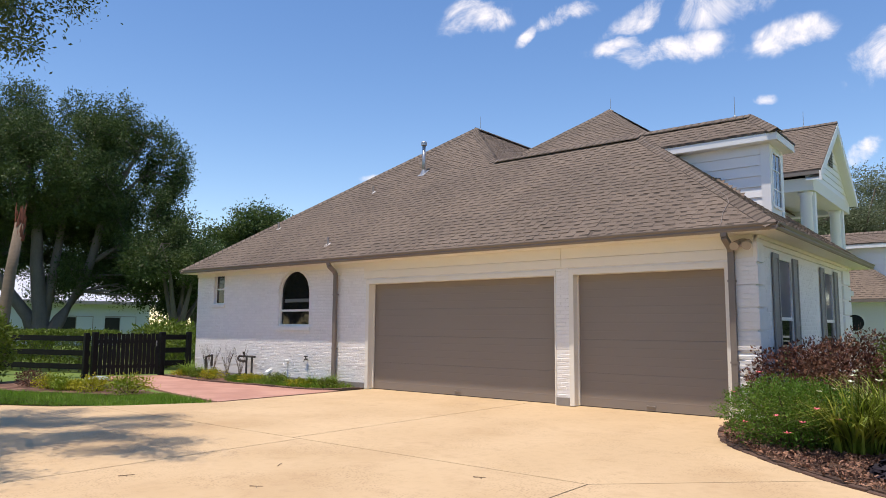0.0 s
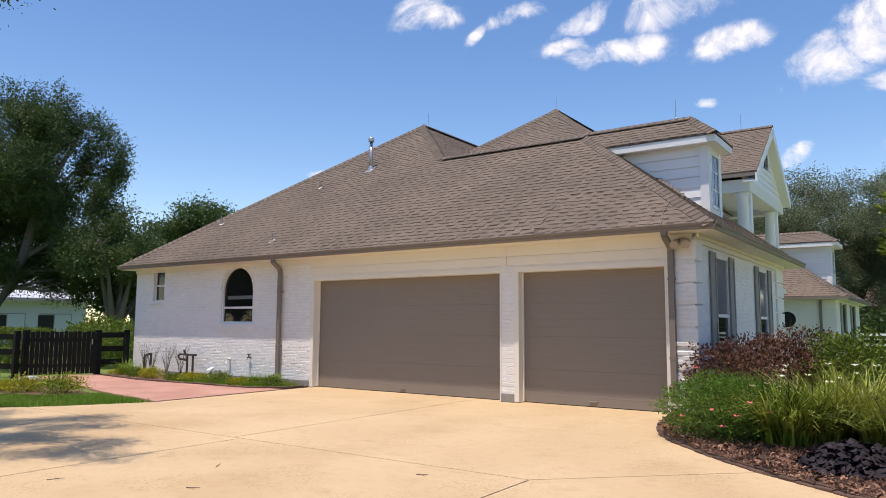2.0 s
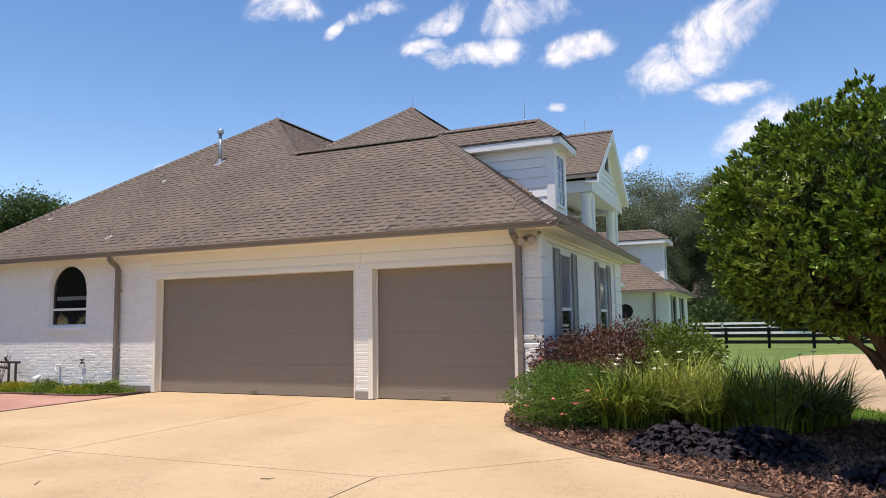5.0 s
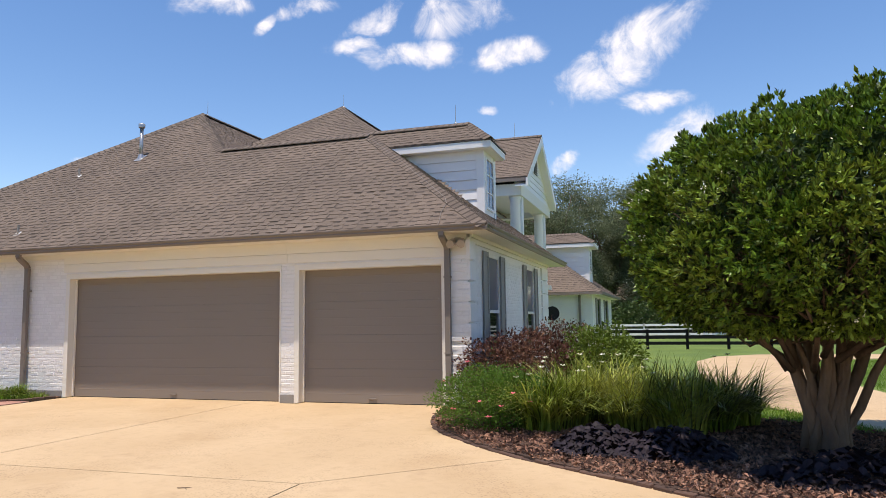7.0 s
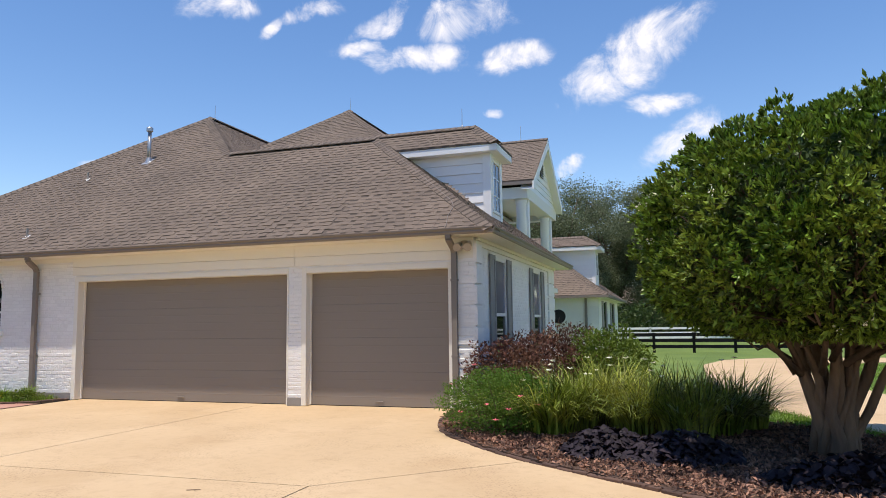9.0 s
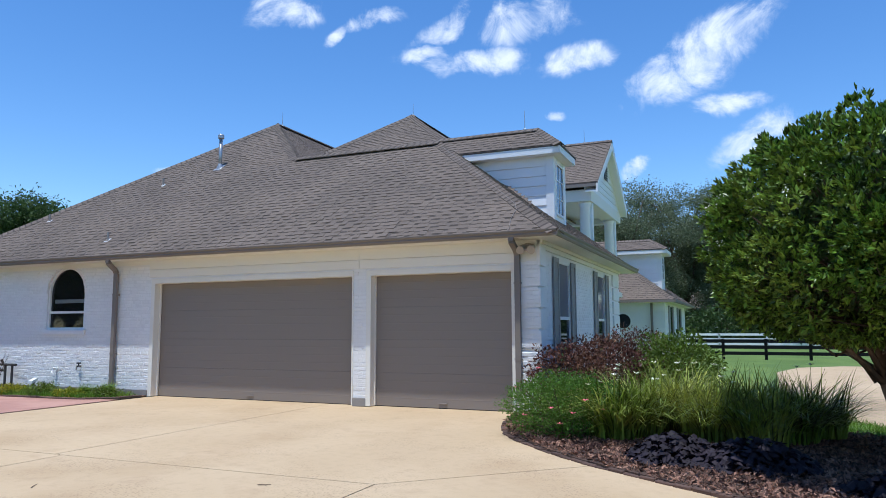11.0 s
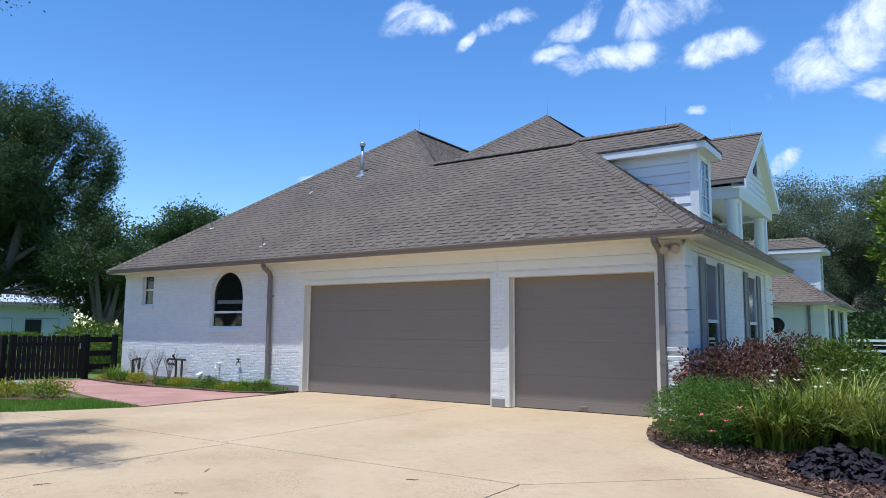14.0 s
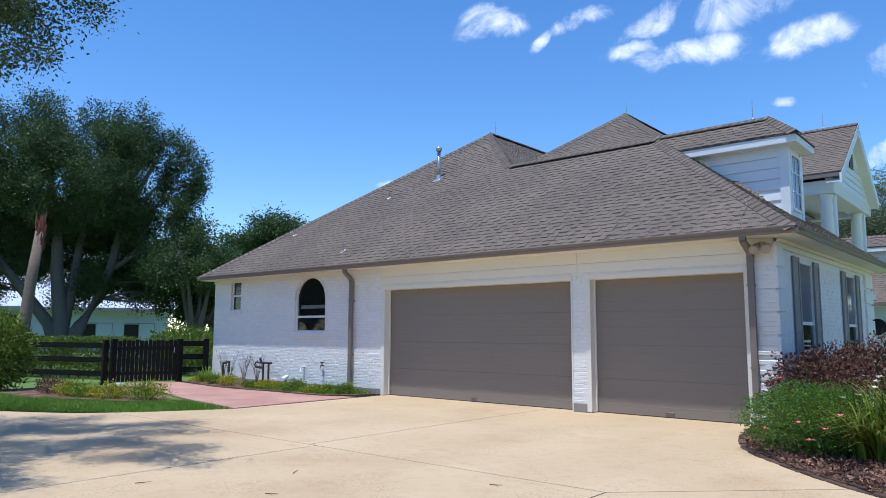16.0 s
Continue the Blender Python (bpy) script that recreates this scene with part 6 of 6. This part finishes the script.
rail_fence("white_fence", "white rail fence on the far side of the pasture", [(-14 + 3.0 * k, 41.0) for k in range(22)], (0.3, 0.62, 0.95), 1.05, M_PVC)
for x, y, w_, h_ in ((-1.0, 68, 7, 3.4), (19, 82, 9, 3.6)):
    hs = thing("far_house", "pale far house behind the trees", "house", at=(x, y, 0))
    b = bmesh.new()
    box(b, -w_ / 2, 0, 0, w_ / 2, 6, h_)
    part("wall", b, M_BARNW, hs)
    b = bmesh.new()
    slab(b, [(-w_ / 2 - .4, -.4, h_), (w_ / 2 + .4, -.4, h_), (w_ / 2 - 1, 3, h_ + 2), (-w_ / 2 + 1, 3, h_ + 2)], (0, 0, -0.1))
    slab(b, [(-w_ / 2 - .4, 6.4, h_), (-w_ / 2 + 1, 3, h_ + 2), (w_ / 2 - 1, 3, h_ + 2), (w_ / 2 + .4, 6.4, h_)], (0, 0, -0.1))
    part("roof", b, M_SHINGLE, hs)
    for u in (-0.3, 0.0, 0.3):
        b = bmesh.new()
        box(b, w_ * u - 0.5, -0.03, 1.0, w_ * u + 0.5, 0.02, 2.3)
        part("window", b, M_DARK, hs)

# twigs on the concrete
for i, (x, y, a) in enumerate(((-2.6, -8.04, 0.3), (-3.15, -7.3, 2.2), (-3.9, -8.6, 1.0), (-1.3, -6.4, 0.2))):
    t = thing("twig", "small brown twig lying on the driveway", "twig", "twigs on the driveway", at=(x, y, 0.006))
    b = bmesh.new()
    ca, sa = math.cos(a), math.sin(a)
    tube(b, [(0, 0, 0), (0.07 * ca, 0.07 * sa, 0.003), (0.13 * ca - 0.02, 0.13 * sa + 0.03, 0.0)], [0.004, 0.0035, 0.002], 5)
    tube(b, [(0.07 * ca, 0.07 * sa, 0.002), (0.09 * ca + 0.03, 0.09 * sa - 0.04, 0.0)], [0.003, 0.0015], 5)
    part("stick", b, M_TWIG, t)

# ---- shingles, hip caps and bricks ----
rng5 = np.random.default_rng(55)


def shingle_plane(parent, corners, name="shingles", exposure=0.143, lift=0.006, skip=None):
    """Courses of laminated shingle tabs over a flat polygon whose first edge is its eave."""
    P = [Vector(c) for c in corners]
    o = P[0]
    u = (P[1] - P[0])
    u.z = 0
    u.normalize()
    nrm = None
    for c in P[2:]:
        cr_ = (P[1] - P[0]).cross(c - P[0])
        if cr_.length > 1e-4:
            nrm = cr_.normalized()
            break
    if nrm.z < 0:
        nrm = -nrm
    vv = nrm.cross(u).normalized()
    if vv.z < 0:
        vv = -vv
    q = [((c - o).dot(u), (c - o).dot(vv)) for c in P]
    top = max(c[1] for c in q)
    V, row = [], 0
    v0 = -0.002
    while v0 < top - 0.03:
        vm = max(v0 + exposure * 0.5, 0.0)
        xs = []
        for (a0, b0), (a1, b1) in zip(q, q[1:] + q[:1]):
            if (b0 > vm) != (b1 > vm):
                xs.append(a0 + (vm - b0) / (b1 - b0) * (a1 - a0))
        xs.sort()
        for xa, xb in zip(xs[::2], xs[1::2]):
            x = xa - rng5.uniform(0, 0.25)
            thick = rng5.random() < 0.5
            while x < xb:
                w = rng5.uniform(0.09, 0.22) if thick else rng5.uniform(0.08, 0.19)
                a, b_ = max(x, xa), min(x + w, xb)
                x += w
                h = lift + (rng5.uniform(0.009, 0.013) if thick else rng5.uniform(0.0, 0.003))
                thick = not thick
                if b_ - a < 0.02 or (skip and skip(o + u * ((a + b_) / 2) + vv * vm)):
                    continue
                V.append((a, b_, v0 + (0 if h > 0.011 else 0.012), v0 + exposure + 0.03, h, h * 0.25))
        v0 += exposure
        row += 1
    # dark printed bands just under the butts of the next course, painting its shadow line
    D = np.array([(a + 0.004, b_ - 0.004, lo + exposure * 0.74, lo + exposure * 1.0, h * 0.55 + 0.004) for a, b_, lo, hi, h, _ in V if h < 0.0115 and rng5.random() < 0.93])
    A = np.array(V)
    uu, vw, nn, oo = (np.array(t) for t in (u, vv, nrm, o))

    def pt(x, y, z):
        return oo + x[:, None] * uu + y[:, None] * vw + z[:, None] * nn
    a, b_, lo, hi, h0, h1 = A.T
    verts = np.stack([pt(a, lo, h0), pt(b_, lo, h0), pt(b_, hi, h1), pt(a, hi, h1), pt(a, lo, 0 * h0), pt(b_, lo, 0 * h0), pt(a, hi, 0 * h0), pt(b_, hi, 0 * h0)], 1).reshape(-1, 3)
    i = np.arange(len(A))[:, None] * 8
    f = np.concatenate([i + [0, 1, 2, 3], i + [4, 5, 1, 0], i + [6, 4, 0, 3], i + [5, 7, 2, 1]])
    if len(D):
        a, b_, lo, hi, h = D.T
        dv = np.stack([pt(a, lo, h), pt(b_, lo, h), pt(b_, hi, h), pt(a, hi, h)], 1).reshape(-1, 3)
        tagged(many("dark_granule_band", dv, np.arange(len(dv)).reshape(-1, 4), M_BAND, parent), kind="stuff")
    return tagged(many(name, verts, f, M_SHINGLE, parent), kind="stuff"), (o, u, vv, nrm)


def near_patch(p):
    return p.x > -3.0 and p.y < 0.6


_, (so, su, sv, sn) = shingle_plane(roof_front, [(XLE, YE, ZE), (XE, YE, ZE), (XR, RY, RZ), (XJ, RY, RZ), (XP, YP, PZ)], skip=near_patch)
# the nearest shingles, one by one
b = bmesh.new()
vs = [b.verts.new(c) for c in ((-0.5, 0, 0.013), (0.5, 0, 0.013), (0.5, 0.173, 0.003), (-0.5, 0.173, 0.003), (-0.5, 0, 0), (0.5, 0, 0), (0.5, 0.173, 0), (-0.5, 0.173, 0))]
for c in ((0, 1, 2, 3), (4, 5, 1, 0), (7, 4, 0, 3), (5, 6, 2, 1)):
    b.faces.new([vs[k] for k in c])
me_sh = bpy.data.meshes.new("shingle")
b.to_mesh(me_sh)
b.free()
me_sh.materials.append(M_SHINGLE_ONE)
rot = Matrix((su, sv, sn)).transposed().to_4x4()
rnd = random.Random(77)
dash, thick = [], True
v0 = -0.02
while v0 < 2.3:
    yv = YE + max(v0 + 0.07, 0) * sv.y
    if yv >= 0.6:
        break
    xa, xb = -3.0, XE - (yv - YE)
    x = xa
    while x < xb - 0.03:
        thick = not thick
        w = min(rnd.uniform(0.09, 0.22) if thick else rnd.uniform(0.08, 0.19), xb - x)
        pos = so + su * ((x + w / 2) - so.x) + sv * v0
        ob = new("shingle", me_sh)
        ob.parent = roof_front
        ob.matrix_basis = Matrix.Translation(pos) @ rot @ Matrix.Diagonal((w, 1, 1.15 if thick else 0.6, 1))
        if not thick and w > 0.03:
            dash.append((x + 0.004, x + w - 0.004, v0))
        x += w
    v0 += 0.143
# the same painted shadow lines on the nearest thin tabs
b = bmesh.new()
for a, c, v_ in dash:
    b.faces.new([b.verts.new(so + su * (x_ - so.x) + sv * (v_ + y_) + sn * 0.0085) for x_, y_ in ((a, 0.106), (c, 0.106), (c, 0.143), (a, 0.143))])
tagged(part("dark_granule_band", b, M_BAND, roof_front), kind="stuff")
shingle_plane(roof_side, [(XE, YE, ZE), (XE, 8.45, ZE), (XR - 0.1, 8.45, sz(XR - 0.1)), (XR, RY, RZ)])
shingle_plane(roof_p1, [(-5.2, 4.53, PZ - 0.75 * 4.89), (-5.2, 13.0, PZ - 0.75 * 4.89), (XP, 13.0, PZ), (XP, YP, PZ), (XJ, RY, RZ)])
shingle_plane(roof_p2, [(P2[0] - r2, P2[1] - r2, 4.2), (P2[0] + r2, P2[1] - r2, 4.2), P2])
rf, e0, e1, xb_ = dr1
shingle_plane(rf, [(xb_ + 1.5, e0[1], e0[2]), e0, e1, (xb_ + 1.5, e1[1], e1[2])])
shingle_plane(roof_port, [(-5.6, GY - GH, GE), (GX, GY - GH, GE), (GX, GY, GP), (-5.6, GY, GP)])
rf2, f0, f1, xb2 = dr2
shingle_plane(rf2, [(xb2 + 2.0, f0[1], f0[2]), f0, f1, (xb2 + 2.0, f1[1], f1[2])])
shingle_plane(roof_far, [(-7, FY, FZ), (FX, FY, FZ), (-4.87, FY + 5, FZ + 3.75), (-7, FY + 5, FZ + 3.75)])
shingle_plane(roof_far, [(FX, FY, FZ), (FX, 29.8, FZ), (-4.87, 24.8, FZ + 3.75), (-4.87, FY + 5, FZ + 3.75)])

# hip and ridge caps: bent shingles lapped along the line
b = bmesh.new()
wv = 0.16
pr = [(-wv, -0.085), (0.0, 0.012), (wv, -0.085)]
lo_ = [b.verts.new((x, 0, z + 0.022)) for x, z in pr] + [b.verts.new((x, 0, z + 0.002)) for x, z in pr[::-1]]
hi_ = [b.verts.new((x, 0.27, z + 0.008)) for x, z in pr] + [b.verts.new((x, 0.27, z - 0.006)) for x, z in pr[::-1]]
for k in range(6):
    b.faces.new((lo_[k], lo_[(k + 1) % 6], hi_[(k + 1) % 6], hi_[k]))
b.faces.new(lo_[::-1])
b.faces.new(hi_)
# dark strip below the next cap's lip: its shadow line put into colour
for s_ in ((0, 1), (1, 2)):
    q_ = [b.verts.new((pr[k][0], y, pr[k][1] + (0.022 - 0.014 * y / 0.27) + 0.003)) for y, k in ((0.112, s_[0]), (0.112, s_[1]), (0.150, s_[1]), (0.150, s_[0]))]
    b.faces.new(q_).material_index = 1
me_cap = bpy.data.meshes.new("hip_cap")
bmesh.ops.recalc_face_normals(b, faces=b.faces)
b.to_mesh(me_cap)
b.free()
me_cap.materials.append(M_CAP)
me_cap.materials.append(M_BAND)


def caps(parent, a, c, step=0.15):
    a, c = Vector(a), Vector(c)
    d = (c - a).normalized()
    s = d.cross(Vector((0, 0, 1))).normalized()
    u = s.cross(d)
    R = Matrix((s, d, u)).transposed().to_4x4()
    for k in range(int((c - a).length / step)):
        ob = new("hip_cap", me_cap)
        ob.parent = parent
        ob.matrix_basis = Matrix.Translation(a + d * step * k + u * 0.012) @ R @ Euler((rnd.uniform(-.01, .01), 0, rnd.uniform(-.02, .02))).to_matrix().to_4x4()


caps(roof_front, (XE, YE, ZE), (XR, RY, RZ))
caps(roof_front, (XLE, YE, ZE), (XP, YP, PZ))
caps(roof_front, (XJ, RY, RZ), (XP, YP, PZ))
caps(roof_front, (XR, RY, RZ + 0.02), (XJ, RY, RZ + 0.02), 0.17)
caps(roof_p1, (XP, YP, PZ + 0.02), (XP, 9.5, PZ + 0.02), 0.17)
caps(roof_p2, (P2[0] + 3.2, P2[1] - 3.2, P2[2] - 2.4), P2)
caps(roof_p2, (P2[0] - 3.5, P2[1] - 3.5, P2[2] - 2.625), P2)
caps(roof_p2, (P2[0], P2[1], P2[2] + 0.02), (P2[0], 14, P2[2] + 0.02), 0.17)
caps(rf, e0, e1)
caps(rf, e1, (xb_ + 1.5, e1[1], e1[2]), 0.17)
caps(roof_port, (GX, GY, GP), (-5.5, GY, GP), 0.17)
caps(roof_far, (FX, FY, FZ), (-4.87, FY + 5, FZ + 3.75))
caps(rf2, f0, f1)
caps(rf2, f1, (xb2 + 2, f1[1], f1[2]), 0.17)

# bricks of the garage wall
b = bmesh.new()
box(b, -0.5, 0.0, 0.0, 0.5, 0.02, 0.066)
me_b = bpy.data.meshes.new("brick")
bmesh.ops.bevel(b, geom=list(b.edges), offset=0.006, segments=1, affect="EDGES")
b.to_mesh(me_b)
b.free()
me_b.materials.append(M_PAINT)


def free_spans(z):
    """The stretches of bare brick along the garage wall at a height."""
    cuts = [(D1[0] - 0.10, D1[1] + J1), (D2[0] - 0.10, D2[1] + J2)] if z < HD + 0.13 else [(-9.1, -0.3)]
    if SMALL[2] - 0.12 < z < SMALL[3]:
        cuts.append((SMALL[0] - (0.07 if z < SMALL[2] else 0), SMALL[1] + (0.07 if z < SMALL[2] else 0)))
    if ARCH[2] - 0.13 < z < ARCH[2]:
        cuts.append((ARCH[0] - 0.08, ARCH[1] + 0.08))
    elif ARCH[2] <= z < ARCH[3]:
        cuts.append((ARCH[0], ARCH[1]))
    elif ARCH[3] <= z < ARCH[3] + cr + 0.08:
        hw = math.sqrt(max(0.0, (cr + 0.05) ** 2 - (z - ARCH[3]) ** 2))
        if hw > 0:
            cuts.append((cx - hw, cx + hw))
    spans, a = [], WXL
    for c0_, c1_ in sorted(cuts):
        if c0_ > a:
            spans.append((a, c0_))
        a = max(a, c1_)
    if a < -0.285:
        spans.append((a, -0.285))
    return spans


Vj, Fj, count = [], [], 0
rnd = random.Random(99)
for rowi in range(37):
    z0 = 0.145 + rowi * 0.0745
    if z0 + 0.066 > 2.86:
        break
    for a, c in free_spans(z0 + 0.033):
        x = a - (0.104 if rowi % 2 else 0.0)
        while x < c:
            x0_, x1_ = max(x + 0.004, a), min(x + 0.204, c)
            x += 0.208
            if x1_ - x0_ < 0.025:
                continue
            quoin = x0_ > -0.64
            yb_ = WY + 0.007 - rnd.uniform(0.0015, 0.0065) - (0.030 if quoin else 0)
            if quoin and (z0 % 0.36) > 0.30:
                continue
            tilt = rnd.uniform(-0.02, 0.02)
            if x0_ > -4.2 and count < 300:
                ob = new("brick", me_b)
                ob.parent = garage_wall
                ob.matrix_basis = Matrix.Translation(((x0_ + x1_) / 2, yb_, z0 + rnd.uniform(-0.002, 0.002))) @ Euler((rnd.uniform(-.05, .05), tilt, 0)).to_matrix().to_4x4() @ Matrix.Diagonal((x1_ - x0_, 1, 1, 1))
                count += 1
                continue
            e = 0.006
            n0 = len(Vj)
            za, zb = z0 + rnd.uniform(-0.004, 0.003), z0 + 0.067 + rnd.uniform(-0.004, 0.004)
            y2 = WY + 0.010
            tl = rnd.uniform(-0.005, 0.005)
            Vj += [(x0_ + e, yb_, za + e), (x1_ - e, yb_ + tl, za + e), (x1_ - e, yb_ + tl, zb - e), (x0_ + e, yb_, zb - e), (x0_, y2, za), (x1_, y2, za), (x1_, y2, zb), (x0_, y2, zb)]
            Fj += [[n0 + k for k in q_] for q_ in ((0, 1, 2, 3), (4, 5, 1, 0), (5, 6, 2, 1), (6, 7, 3, 2), (7, 4, 0, 3))]
tagged(many("bricks", Vj, Fj, M_PAINT, garage_wall), kind="stuff")
# soldier course round the arch
arch_rim = new("arch_surround")
arch_rim.parent = house
tagged(arch_rim, "white painted brick arch over the window")
b = bmesh.new()
box(b, cr + 0.004, -0.016, -0.033, cr + 0.075, 0.02, 0.033, 0.005)
me_v = bpy.data.meshes.new("brick")
b.to_mesh(me_v)
b.free()
me_v.materials.append(M_PAINT)
for k in range(25):
    ob = new("brick", me_v)
    ob.parent = arch_rim
    ob.matrix_basis = Matrix.Translation((cx, WY, ARCH[3])) @ Euler((0, -math.pi * (k + 0.5) / 25, 0)).to_matrix().to_4x4()
# bricks of the side wall
Vj, Fj = [], []
for rowi in range(36):
    z0 = 0.1 + rowi * 0.0745
    if z0 > 2.70:
        break
    for a, c in ((0.18, WIN_SIDE[0][0]), WIN_SIDE[0], (WIN_SIDE[0][1], WIN_SIDE[1][0]), WIN_SIDE[1], (WIN_SIDE[1][1], WYB - 0.86)):
        if (a, c) in WIN_SIDE and SW0 - 0.17 < z0 < SW1:
            continue
        y = a - (0.104 if rowi % 2 else 0)
        while y < c:
            y0_, y1_ = max(y + 0.004, a), min(y + 0.204, c)
            y += 0.208
            if y1_ - y0_ < 0.025:
                continue
            e, n0 = 0.006, len(Vj)
            xf_ = WX - 0.012 + rnd.uniform(0.002, 0.006)
            x2, za, zb = WX - 0.014, z0, z0 + 0.066 + rnd.uniform(-0.003, 0.001)
            Vj += [(xf_, y0_ + e, za + e), (xf_, y1_ - e, za + e), (xf_, y1_ - e, zb - e), (xf_, y0_ + e, zb - e), (x2, y0_, za), (x2, y1_, za), (x2, y1_, zb), (x2, y0_, zb)]
            Fj += [[n0 + k for k in q_] for q_ in ((0, 1, 2, 3), (4, 5, 1, 0), (5, 6, 2, 1), (6, 7, 3, 2), (7, 4, 0, 3))]
tagged(many("bricks", Vj, Fj, M_PAINT, side_wall), kind="stuff")
